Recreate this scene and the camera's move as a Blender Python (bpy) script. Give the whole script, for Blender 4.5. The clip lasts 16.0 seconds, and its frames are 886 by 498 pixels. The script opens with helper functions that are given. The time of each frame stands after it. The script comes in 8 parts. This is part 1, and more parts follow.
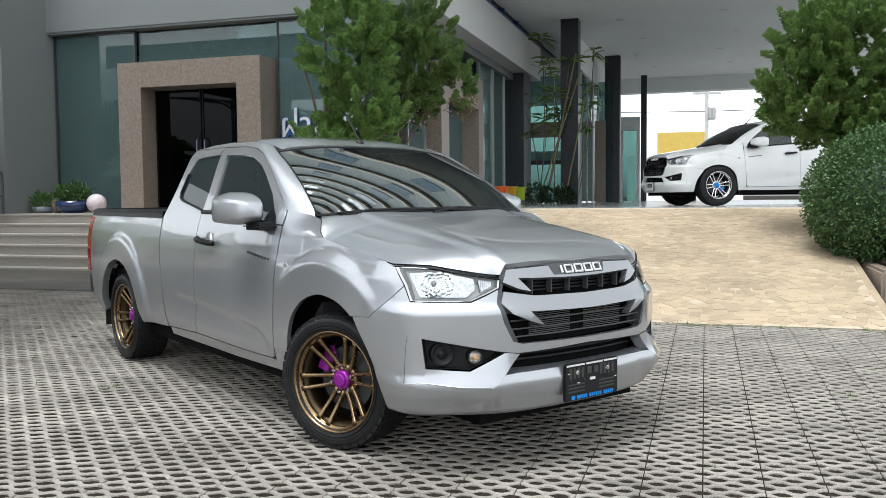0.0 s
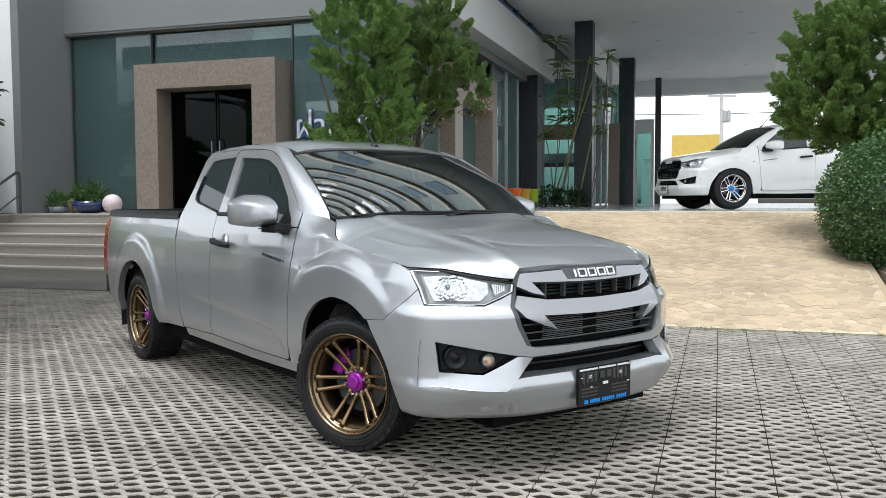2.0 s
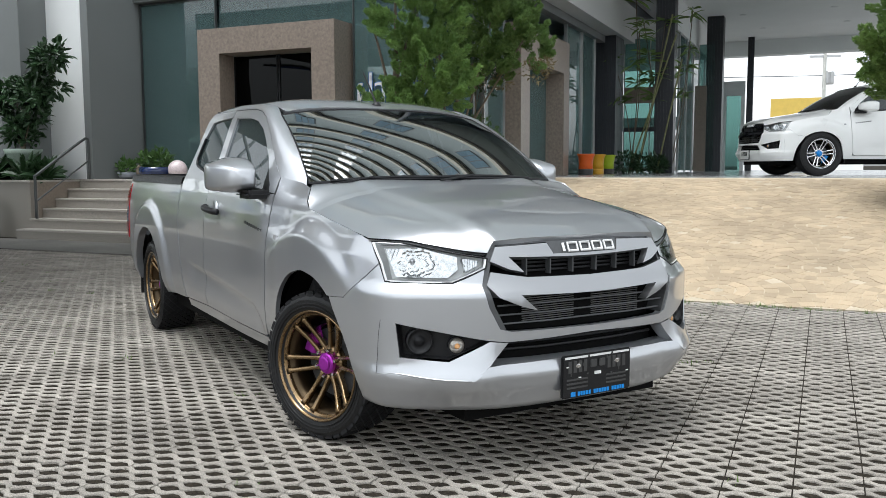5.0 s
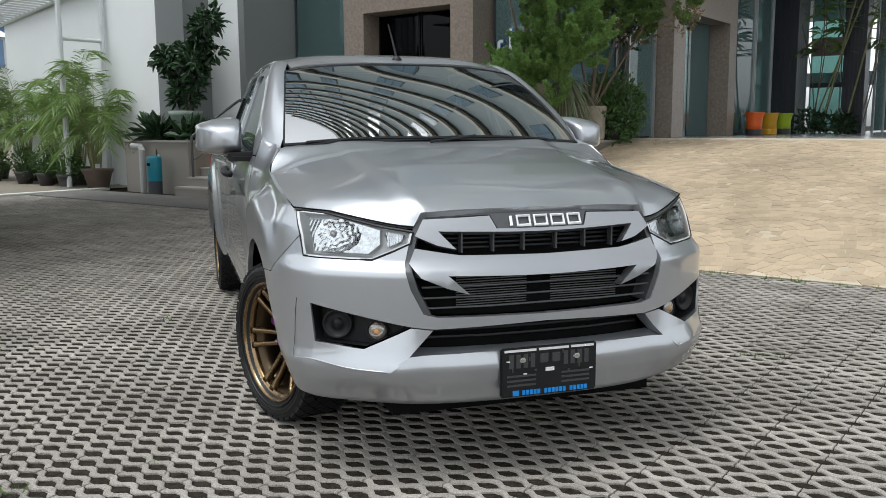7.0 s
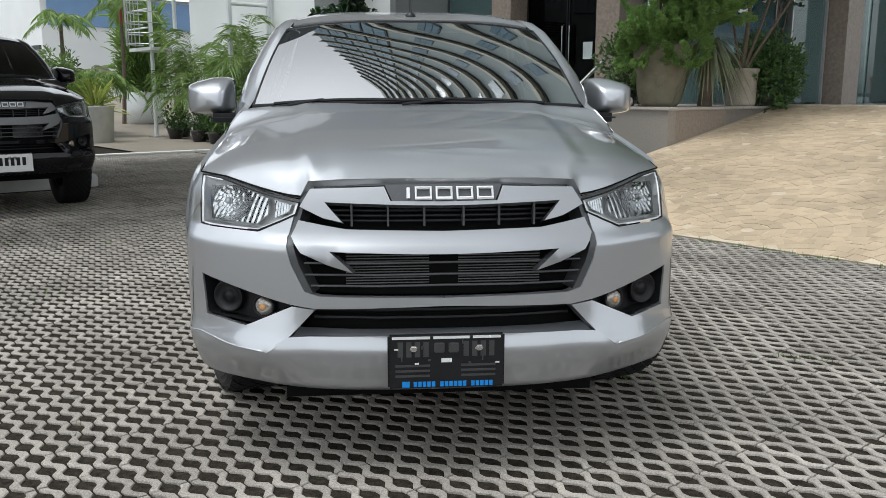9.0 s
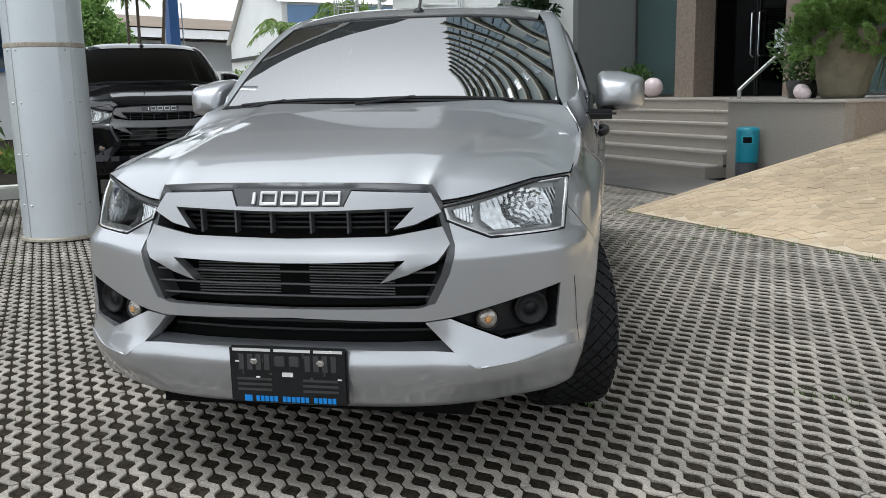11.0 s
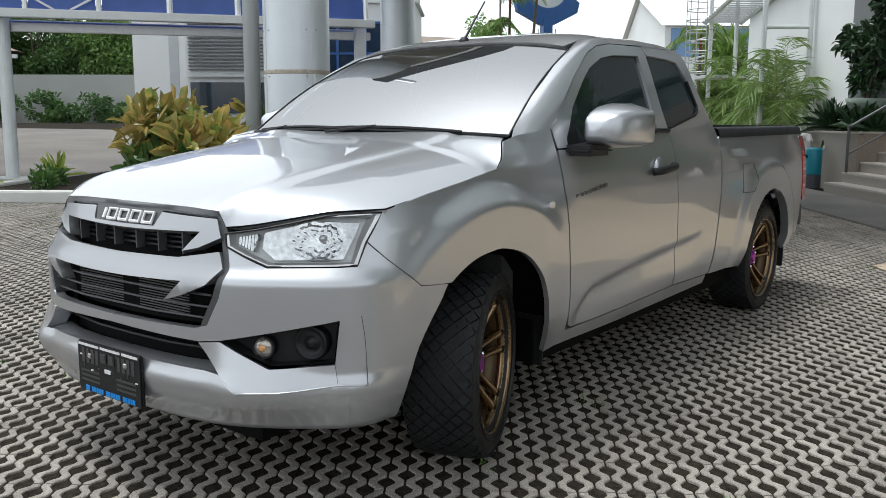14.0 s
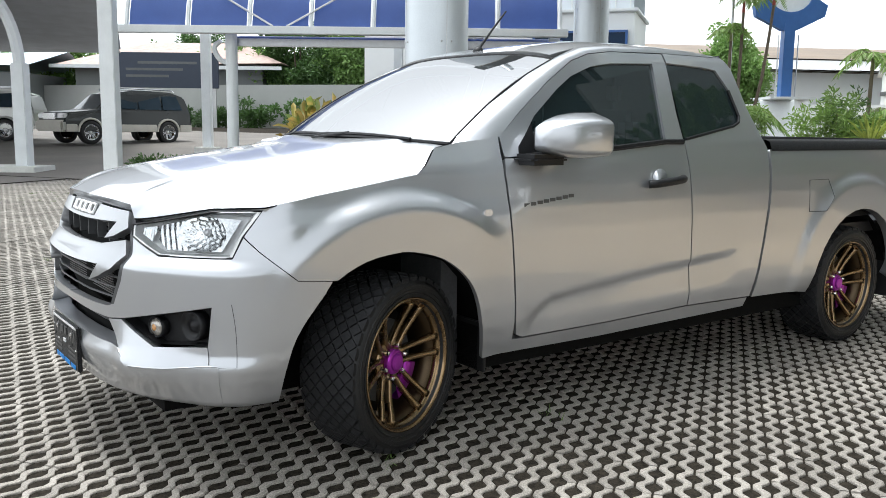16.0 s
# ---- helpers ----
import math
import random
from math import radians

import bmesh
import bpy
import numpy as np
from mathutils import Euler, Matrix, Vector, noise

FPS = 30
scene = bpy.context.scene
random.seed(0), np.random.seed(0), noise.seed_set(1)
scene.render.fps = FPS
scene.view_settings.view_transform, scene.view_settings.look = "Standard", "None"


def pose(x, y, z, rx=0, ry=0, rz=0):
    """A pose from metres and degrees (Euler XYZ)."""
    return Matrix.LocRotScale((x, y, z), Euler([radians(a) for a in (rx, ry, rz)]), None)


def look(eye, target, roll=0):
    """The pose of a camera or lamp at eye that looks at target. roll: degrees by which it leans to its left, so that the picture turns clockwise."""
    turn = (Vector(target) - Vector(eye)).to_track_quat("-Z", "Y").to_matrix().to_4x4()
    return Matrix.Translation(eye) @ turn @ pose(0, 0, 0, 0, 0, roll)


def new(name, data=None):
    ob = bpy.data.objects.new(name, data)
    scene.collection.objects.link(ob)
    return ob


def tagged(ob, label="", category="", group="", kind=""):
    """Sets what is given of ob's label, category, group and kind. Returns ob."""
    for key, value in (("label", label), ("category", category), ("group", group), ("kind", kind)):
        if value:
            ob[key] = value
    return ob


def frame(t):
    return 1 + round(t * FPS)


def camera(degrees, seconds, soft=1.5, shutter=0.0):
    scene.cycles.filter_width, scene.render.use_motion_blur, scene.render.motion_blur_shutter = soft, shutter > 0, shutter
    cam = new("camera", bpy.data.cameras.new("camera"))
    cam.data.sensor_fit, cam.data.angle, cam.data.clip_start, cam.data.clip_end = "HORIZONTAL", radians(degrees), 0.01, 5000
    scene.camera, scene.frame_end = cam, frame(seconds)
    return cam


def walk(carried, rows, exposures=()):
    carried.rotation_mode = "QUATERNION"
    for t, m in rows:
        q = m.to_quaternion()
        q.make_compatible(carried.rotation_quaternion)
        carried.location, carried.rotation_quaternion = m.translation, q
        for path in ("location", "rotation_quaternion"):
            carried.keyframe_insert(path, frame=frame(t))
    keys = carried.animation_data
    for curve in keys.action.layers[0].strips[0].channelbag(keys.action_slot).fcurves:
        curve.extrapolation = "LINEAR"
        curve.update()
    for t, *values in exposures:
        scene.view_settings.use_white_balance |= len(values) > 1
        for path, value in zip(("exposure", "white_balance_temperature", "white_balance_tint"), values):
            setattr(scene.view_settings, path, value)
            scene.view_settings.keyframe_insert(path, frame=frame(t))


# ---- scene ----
cam = camera(54.6, 16.0, 0.8)
METRES, EYE, TILT, LEAN, TURN = 6.818, 1.2, 0.0, 0.0, 0.0
ROWS = [
    (0.0, 0.0, 0.0, 0.0, -0.03, -3.43, 0.51),
    (0.5, -0.0006, 0.0002, 0.0003, 0.14, -3.4, 0.65),
    (1.0, -0.0009, -0.0004, 0.0008, 0.22, -3.38, 0.7),
    (1.5, -0.0013, -0.0013, 0.0011, 0.39, -3.36, 0.5),
    (2.0, -0.0008, -0.0025, 0.0016, 0.84, -3.33, 0.22),
    (2.5, 0.0026, -0.0007, 0.0012, 1.26, -3.33, 0.14),
    (3.0, 0.0119, 0.0069, 0.0007, 1.83, -3.56, 0.06),
    (3.5, 0.0252, 0.0149, 0.0011, 2.69, -3.7, 0.21),
    (4.0, 0.0354, 0.0236, 0.002, 3.96, -3.97, 0.37),
    (4.5, 0.0496, 0.0445, -0.0003, 5.26, -4.81, 0.33),
    (7.0, 0.1896, 0.1598, -0.0021, 19.72, -8.06, 0.33),
    (7.5, 0.2251, 0.1829, -0.0022, 24.29, -9.22, 0.82),
    (8.0, 0.2491, 0.2057, -0.0035, 27.06, -9.88, 0.93),
    (10.5, 0.3744, 0.3529, -0.0042, 43.75, -10.47, 0.25),
    (11.0, 0.4026, 0.3877, -0.0049, 48.25, -10.43, 1.19),
    (11.5, 0.4279, 0.4248, -0.0036, 53.27, -10.36, -0.2),
    (12.0, 0.4468, 0.4647, -0.006, 57.86, -9.85, -0.06),
    (12.5, 0.4678, 0.5024, -0.0039, 62.13, -9.64, 0.21),
    (13.0, 0.493, 0.5407, -0.0024, 68.44, -9.11, -0.62),
    (13.5, 0.5045, 0.5791, -0.0045, 71.28, -8.76, -0.25),
    (14.0, 0.5159, 0.6165, -0.0028, 74.75, -8.69, -0.16),
    (14.5, 0.5361, 0.6607, -0.0024, 79.66, -8.56, -0.77),
    (15.0, 0.5437, 0.6981, -0.0028, 83.58, -8.58, -0.56),
    (15.5, 0.5444, 0.7395, -0.0031, 88.31, -8.33, -1.65),
    (16.0, 0.5512, 0.7832, -0.0023, 91.34, -8.22, -0.78),
]
EXPOSURE = 1.21
walk(cam, [(t, pose(0, 0, EYE, TILT, LEAN, TURN) @ pose(METRES * x, METRES * y, METRES * z, 90 + pitch, roll, yaw)) for t, x, y, z, yaw, pitch, roll in ROWS], [(t, EXPOSURE + e, 6150, 7) for t, e in ((0.0, 0.0), (4.5, -0.02), (7.0, -0.34), (11.0, -0.32), (12.4, -0.46), (13.0, -0.13), (13.6, -0.28), (14.5, -0.28), (15.0, -0.05), (15.5, -0.06), (16.0, 0.28))])

# ---- world and sun: a bright overcast day ----
world = bpy.data.worlds.new("sky")
scene.world = world
world.use_nodes = True
wn, wl = world.node_tree.nodes, world.node_tree.links
sky = wn.new("ShaderNodeTexSky")
sky.sky_type, sky.sun_disc = "NISHITA", False
sky.sun_elevation, sky.sun_rotation = radians(74), radians(212)
sky.dust_density, sky.air_density, sky.ozone_density = 2.0, 1.0, 1.0
hs = wn.new("ShaderNodeHueSaturation")
hs.inputs["Saturation"].default_value = 0.08
wl.new(sky.outputs[0], hs.inputs["Color"])
wl.new(hs.outputs[0], wn["Background"].inputs[0])
wn["Background"].inputs[1].default_value = 0.15
sun_data = bpy.data.lights.new("sun", "SUN")
sun_data.energy, sun_data.angle, sun_data.color = 0.95, radians(22), (1.0, 0.98, 0.95)
sun = new("sun", sun_data)
sun.matrix_world = look((0, 0, 30), (4.6, 7.3, 0))

# ---- materials ----
def mat(name, col, rough=0.5, metal=0.0, var=0.12, scale=6.0, bump=0.0, bscale=80.0, coat=0.0, col2=None, stretch=(1, 1, 1), fine=0.5, spec=0.5, rvar=0.08, rand=0.0, coat_ior=1.5, trans=0.0):
    """A two-scale mottled surface: broad stains and fine grain in colour, roughness and relief."""
    m = bpy.data.materials.new(name)
    m.use_nodes = True
    n, l = m.node_tree.nodes, m.node_tree.links
    p = n["Principled BSDF"]
    tc = n.new("ShaderNodeTexCoord")
    mp = n.new("ShaderNodeMapping")
    mp.inputs["Scale"].default_value = stretch
    l.new(tc.outputs["Object"], mp.inputs[0])
    big, small = n.new("ShaderNodeTexNoise"), n.new("ShaderNodeTexNoise")
    big.inputs["Scale"].default_value, big.inputs["Detail"].default_value = scale, 6
    small.inputs["Scale"].default_value, small.inputs["Detail"].default_value = bscale, 3
    l.new(mp.outputs[0], big.inputs["Vector"])
    l.new(mp.outputs[0], small.inputs["Vector"])
    mix = n.new("ShaderNodeMix")
    mix.inputs[0].default_value = fine
    l.new(big.outputs[0], mix.inputs[2])
    l.new(small.outputs[0], mix.inputs[3])
    ramp = n.new("ShaderNodeValToRGB")
    c2 = col2 or tuple(min(1.0, c * (1 + var)) for c in col)
    c1 = col if col2 else tuple(c * (1 - var) for c in col)
    ramp.color_ramp.elements[0].position, ramp.color_ramp.elements[1].position = 0.34, 0.66
    ramp.color_ramp.elements[0].color, ramp.color_ramp.elements[1].color = (*c1, 1), (*c2, 1)
    l.new(mix.outputs[0], ramp.inputs[0])
    out = ramp.outputs[0]
    if rand:
        info = n.new("ShaderNodeObjectInfo")
        geo = n.new("ShaderNodeNewGeometry")
        add = n.new("ShaderNodeMath")
        l.new(info.outputs["Random"], add.inputs[0])
        l.new(geo.outputs["Random Per Island"], add.inputs[1])
        mr = n.new("ShaderNodeMapRange")
        mr.inputs[2].default_value = 2.0
        mr.inputs[3].default_value, mr.inputs[4].default_value = 1 - rand, 1 + rand
        l.new(add.outputs[0], mr.inputs[0])
        hv = n.new("ShaderNodeHueSaturation")
        l.new(out, hv.inputs["Color"])
        l.new(mr.outputs[0], hv.inputs["Value"])
        out = hv.outputs[0]
    l.new(out, p.inputs["Base Color"])
    rr = n.new("ShaderNodeMapRange")
    rr.inputs[3].default_value, rr.inputs[4].default_value = max(0, rough - rvar), min(1, rough + rvar)
    l.new(big.outputs[0], rr.inputs[0])
    l.new(rr.outputs[0], p.inputs["Roughness"])
    p.inputs["Metallic"].default_value = metal
    p.inputs["Coat Weight"].default_value = coat
    p.inputs["Coat Roughness"].default_value = 0.015
    p.inputs["Coat IOR"].default_value = coat_ior
    p.inputs["Specular IOR Level"].default_value = spec
    if bump:
        b = n.new("ShaderNodeBump")
        b.inputs["Strength"].default_value, b.inputs["Distance"].default_value = bump, 0.01
        l.new(mix.outputs[0], b.inputs["Height"])
        l.new(b.outputs[0], p.inputs["Normal"])
    if trans:
        tb, mx = n.new("ShaderNodeBsdfTranslucent"), n.new("ShaderNodeMixShader")
        mx.inputs[0].default_value = trans
        l.new(out, tb.inputs[0])
        l.new(p.outputs[0], mx.inputs[1])
        l.new(tb.outputs[0], mx.inputs[2])
        l.new(mx.outputs[0], n["Material Output"].inputs[0])
    return m


def glass(name, col, rough=0.0, ior=1.45, alpha=None, diffuse_fill=None):
    """Real glass; with alpha, a tinted sheet that lets part of the light straight through, mixed with a diffuse colour
    that brightens the pane.
    """
    m = bpy.data.materials.new(name)
    m.use_nodes = True
    n, l = m.node_tree.nodes, m.node_tree.links
    p = n["Principled BSDF"]
    p.inputs["Base Color"].default_value = (*col, 1)
    p.inputs["Roughness"].default_value, p.inputs["IOR"].default_value = rough, ior
    if alpha is None:
        p.inputs["Transmission Weight"].default_value = 1
    else:
        tr = n.new("ShaderNodeBsdfTransparent")
        tr.inputs[0].default_value = (*[min(1, c) for c in col], 1)
        gl = n.new("ShaderNodeBsdfGlossy")
        gl.inputs["Roughness"].default_value = rough
        fr = n.new("ShaderNodeFresnel")
        fr.inputs[0].default_value = ior
        mx = n.new("ShaderNodeMixShader")
        l.new(fr.outputs[0], mx.inputs[0])
        l.new(tr.outputs[0], mx.inputs[1])
        l.new(gl.outputs[0], mx.inputs[2])
        last = mx.outputs[0]
        if diffuse_fill:
            df, m2 = n.new("ShaderNodeBsdfDiffuse"), n.new("ShaderNodeMixShader")
            df.inputs[0].default_value = (*diffuse_fill, 1)
            m2.inputs[0].default_value = 0.3
            l.new(last, m2.inputs[1])
            l.new(df.outputs[0], m2.inputs[2])
            last = m2.outputs[0]
        l.new(last, n["Material Output"].inputs[0])
    return m


M_paint = mat("silver_paint", (0.455, 0.465, 0.485), 0.33, 0.72, 0.02, 3, 0, 900, coat=1.0, rvar=0.02, coat_ior=1.7)
M_greypaint = mat("grey_grille_paint", (0.36, 0.365, 0.375), 0.38, 0.8, 0.03, 4, 0, 500, coat=0.4, rvar=0.03)
M_white_paint = mat("white_paint", (0.82, 0.82, 0.80), 0.3, 0, 0.03, 3, 0, 400, coat=1.0)
M_black_paint = mat("black_paint", (0.006, 0.006, 0.008), 0.06, 0, 0.2, 3, 0, 400, spec=0.4, rvar=0.02)
M_dark_suv = mat("dark_green_paint", (0.008, 0.011, 0.011), 0.3, 0.0, 0.1, 3, 0, 400, coat=0.25)
M_silver_suv = mat("pale_silver_paint", (0.5, 0.5, 0.47), 0.35, 0.6, 0.05, 3, 0, 400, coat=0.8)
M_plastic = mat("black_plastic", (0.010, 0.010, 0.011), 0.42, 0, 0.3, 20, 0.15, 400, spec=0.3)
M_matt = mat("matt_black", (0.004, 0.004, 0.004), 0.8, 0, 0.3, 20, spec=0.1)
M_rubber = mat("tyre_rubber", (0.013, 0.013, 0.0135), 0.5, 0, 0.35, 12, 0.2, 200, spec=0.35)
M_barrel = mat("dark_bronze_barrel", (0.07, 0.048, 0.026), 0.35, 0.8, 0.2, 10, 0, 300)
M_tread = mat("dusty_tread_rubber", (0.013, 0.013, 0.014), 0.75, 0, 0.35, 12, 0.2, 200, spec=0.3)
M_bronze = mat("bronze_alloy", (0.25, 0.165, 0.08), 0.26, 0.9, 0.12, 10, 0, 300, coat=0.5)
M_purple = mat("purple_anodised", (0.36, 0.03, 0.40), 0.3, 0.6, 0.1, 30)
M_chrome = mat("chrome", (0.82, 0.82, 0.83), 0.1, 1.0, 0.02, 5, rvar=0.03)
M_steel = mat("dull_steel", (0.45, 0.45, 0.44), 0.4, 0.9, 0.1, 10)
M_interior = mat("dark_cabin_trim", (0.07, 0.07, 0.072), 0.75, 0, 0.2, 12)
M_red = mat("red_lens", (0.35, 0.012, 0.02), 0.15, 0, 0.1, 30, coat=1)
M_amber = mat("amber_bulb", (0.62, 0.30, 0.10), 0.15, 0, 0.15, 60, coat=1)
M_whiteletter = mat("bright_letter", (0.85, 0.85, 0.85), 0.25, 0.3, 0.03, 20)
M_foglens = mat("clear_fog_lens", (0.36, 0.33, 0.29), 0.12, 0.4, 0.45, 55, 0, 160, coat=1)
M_blue_strip = mat("blue_strip", (0.01, 0.22, 0.62), 0.4, 0, 0.1, 40)
M_platewhite = mat("plate_white", (0.75, 0.75, 0.72), 0.4, 0, 0.05, 20)
M_windscreen = glass("windscreen_glass", (0.33, 0.37, 0.36), 0.0, 9.0, alpha=1)
M_tint = glass("tinted_glass", (0.30, 0.36, 0.36), 0.0, 2.0, alpha=1, diffuse_fill=(0.045, 0.07, 0.075))
M_tint_dark = glass("dark_screen", (0.04, 0.045, 0.045), 0.0, 1.5, alpha=1)
M_lamp_chrome = mat("lamp_chrome", (0.62, 0.63, 0.635), 0.12, 1.0, 0.25, 25, rvar=0.06)
M_lens = glass("lamp_lens", (0.97, 0.98, 0.98), 0.0, 1.55, alpha=1)
# The diffuse teal is painted brightness in place of a lit room behind.
M_shopglass = glass("shop_glass", (0.50, 0.72, 0.68), 0.0, 1.9, alpha=1, diffuse_fill=(0.20, 0.31, 0.31))
M_paver = mat("concrete_paver", (0.335, 0.308, 0.272), 0.9, 0, 0.48, 1.6, 1.0, 190, rand=0.27, fine=0.62, spec=0.2)
M_soil = mat("dark_joint_soil", (0.006, 0.0055, 0.005), 0.95, 0, 0.5, 45, 0.8, 190, col2=(0.05, 0.042, 0.032), spec=0.05)
M_moss = mat("grass_tuft", (0.10, 0.17, 0.03), 0.7, 0, 0.4, 30)
M_asphalt = mat("asphalt", (0.16, 0.15, 0.138), 0.75, 0, 0.35, 1.3, 0.4, 120)
M_ramp = mat("stamped_beige", (0.44, 0.345, 0.235), 0.62, 0, 0.28, 0.9, 0.45, 90, rand=0.24, fine=0.4)
M_rampjoint = mat("beige_joint", (0.50, 0.425, 0.32), 0.8, 0, 0.2, 5, 0.3, 120)
M_granite = mat("brown_granite", (0.235, 0.19, 0.155), 0.35, 0, 0.4, 22, 0.03, 260, fine=0.6)
M_stepstone = mat("grey_step_granite", (0.27, 0.245, 0.215), 0.45, 0, 0.28, 60, 0.03, 300)
M_porchtile = mat("dark_polished_tile", (0.38, 0.38, 0.375), 0.2, 0, 0.3, 20, 0, 200)
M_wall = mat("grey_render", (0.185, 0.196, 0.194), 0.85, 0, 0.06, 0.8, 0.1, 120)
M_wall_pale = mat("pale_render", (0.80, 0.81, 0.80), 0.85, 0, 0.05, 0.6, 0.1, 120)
M_fascia_lit = mat("fascia_lit_side", (0.55, 0.56, 0.55), 0.6, 0, 0.05, 0.7)
M_soffit = mat("white_soffit", (0.86, 0.88, 0.87), 0.8, 0, 0.04, 0.8)
M_navy = mat("dark_column_cladding", (0.035, 0.038, 0.045), 0.35, 0.2, 0.2, 8, stretch=(6, 6, 0.5))
M_frame = mat("steel_frame", (0.5, 0.5, 0.5), 0.35, 0.7, 0.1, 10)
M_whitemetal = mat("white_enamel_steel", (0.70, 0.72, 0.72), 0.45, 0, 0.08, 4)
M_cladding = mat("column_cladding", (0.62, 0.66, 0.69), 0.32, 0.25, 0.05, 3)
M_bluesheet = mat("blue_polycarbonate", (0.085, 0.145, 0.40), 0.35, 0, 0.12, 2, trans=0.5)
M_bluepaint = mat("blue_sign_paint", (0.04, 0.12, 0.33), 0.4, 0, 0.1, 4)
M_leaf = mat("cedar_foliage", (0.11, 0.20, 0.05), 0.6, 0, 0.3, 3, rand=0.45, col2=(0.21, 0.33, 0.095), trans=0.35)
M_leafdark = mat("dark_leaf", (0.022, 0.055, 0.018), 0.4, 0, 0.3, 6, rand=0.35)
M_hedge = mat("clipped_leaf", (0.045, 0.095, 0.03), 0.4, 0, 0.3, 8, rand=0.45, col2=(0.08, 0.15, 0.045), trans=0.2)
M_palm = mat("palm_frond", (0.12, 0.22, 0.045), 0.45, 0, 0.3, 4, rand=0.4, col2=(0.24, 0.35, 0.085), trans=0.35)
M_croton = mat("croton_leaf", (0.15, 0.25, 0.06), 0.35, 0, 0.3, 6, rand=0.55, col2=(0.52, 0.33, 0.10), fine=0.1, trans=0.35)
M_bark = mat("bark", (0.14, 0.11, 0.08), 0.9, 0, 0.3, 15, 0.6, 60)
M_stem = mat("pale_cane", (0.22, 0.22, 0.10), 0.7, 0, 0.3, 15)
M_terracotta = mat("terracotta", (0.12, 0.085, 0.065), 0.8, 0, 0.2, 10, 0.2, 80)
M_stonepot = mat("stone_pot", (0.34, 0.30, 0.25), 0.85, 0, 0.2, 8, 0.3, 90)
M_darkpot = mat("dark_glazed_pot", (0.05, 0.045, 0.045), 0.4, 0, 0.2, 8)
M_bluepot = mat("blue_glazed_pot", (0.015, 0.03, 0.10), 0.12, 0, 0.3, 10, coat=0.6)
M_ball = mat("pink_mosaic_ball", (0.66, 0.56, 0.57), 0.3, 0, 0.2, 40)
M_teal = mat("teal_plastic", (0.01, 0.20, 0.27), 0.35, 0, 0.1, 10)
M_orange = mat("orange_glaze", (0.75, 0.13, 0.02), 0.3, 0, 0.1, 10)
M_yellow = mat("yellow_glaze", (0.62, 0.33, 0.02), 0.3, 0, 0.1, 10)
M_lime = mat("lime_glaze", (0.36, 0.47, 0.02), 0.3, 0, 0.1, 10)
M_roofrust = mat("faded_roof", (0.45, 0.33, 0.29), 0.8, 0, 0.2, 3)
M_roofgrey = mat("grey_roof_sheet", (0.40, 0.40, 0.40), 0.6, 0, 0.15, 3)
M_yellowwall = mat("yellow_paint", (0.62, 0.44, 0.10), 0.8, 0, 0.1, 2)
M_darkglass = mat("dark_window_pane", (0.02, 0.035, 0.05), 0.06, 0, 0.2, 3, coat=0.5)
M_kerb = mat("pale_kerb", (0.60, 0.60, 0.56), 0.85, 0, 0.12, 5, 0.2, 100)
M_yard = mat("brown_yard_concrete", (0.20, 0.172, 0.135), 0.9, 0, 0.18, 0.7, 0.3, 60)
M_bluesheet_pale = mat("pale_blue_sheet", (0.5, 0.62, 0.72), 0.45, 0.1, 0.15, 1.5)
M_parking = mat("worn_parking_asphalt", (0.15, 0.135, 0.118), 0.9, 0, 0.3, 0.6, 0.4, 60)
M_asphalt_pale = mat("pale_asphalt", (0.27, 0.25, 0.23), 0.9, 0, 0.15, 0.5, 0.3, 60)
M_steptread = mat("polished_tread", (0.40, 0.37, 0.335), 0.35, 0, 0.22, 60, 0.02, 300)
M_granite_dull = mat("dull_brown_granite", (0.25, 0.205, 0.165), 0.5, 0, 0.25, 30, 0.03, 260)
M_interior_wall = mat("dim_inner_wall", (0.56, 0.66, 0.66), 0.7, 0, 0.3, 1.0)
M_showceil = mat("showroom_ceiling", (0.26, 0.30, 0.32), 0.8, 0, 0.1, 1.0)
M_notice = mat("pale_poster", (0.50, 0.56, 0.56), 0.5, 0, 0.15, 3)
M_bluepaint2 = mat("poster_blue", (0.06, 0.20, 0.38), 0.5, 0, 0.15, 3)
M_doorglass = glass("door_glass", (0.05, 0.06, 0.06), 0.0, 1.22, alpha=1)
M_signdark = mat("sign_strip", (0.018, 0.028, 0.05), 0.4, 0, 0.1, 5)
M_bluepane = mat("bluish_pane", (0.12, 0.20, 0.25), 0.2, 0, 0.2, 2, spec=0.25)
M_rustband = mat("stained_joint", (0.38, 0.34, 0.28), 0.6, 0.2, 0.3, 20)
M_dryleaf = mat("browned_foliage", (0.14, 0.11, 0.05), 0.7, 0, 0.3, 4, rand=0.3)
M_straw = mat("grey_green_strap", (0.17, 0.19, 0.10), 0.5, 0, 0.3, 8, rand=0.3)
M_leafbright = mat("bright_conifer", (0.12, 0.215, 0.05), 0.6, 0, 0.3, 3, rand=0.45, col2=(0.22, 0.34, 0.09), trans=0.35)
M_lime_leaf = mat("yellow_green_leaf", (0.26, 0.36, 0.05), 0.45, 0, 0.25, 5, rand=0.35, col2=(0.48, 0.50, 0.14), trans=0.35)
M_leafmid = mat("mid_green_leaf", (0.06, 0.125, 0.028), 0.5, 0, 0.3, 5, rand=0.4, trans=0.25)
M_binbase = mat("bin_base", (0.05, 0.055, 0.06), 0.5, 0, 0.2, 10)
M_binrim = mat("bin_rim", (0.015, 0.26, 0.33), 0.35, 0, 0.1, 10)
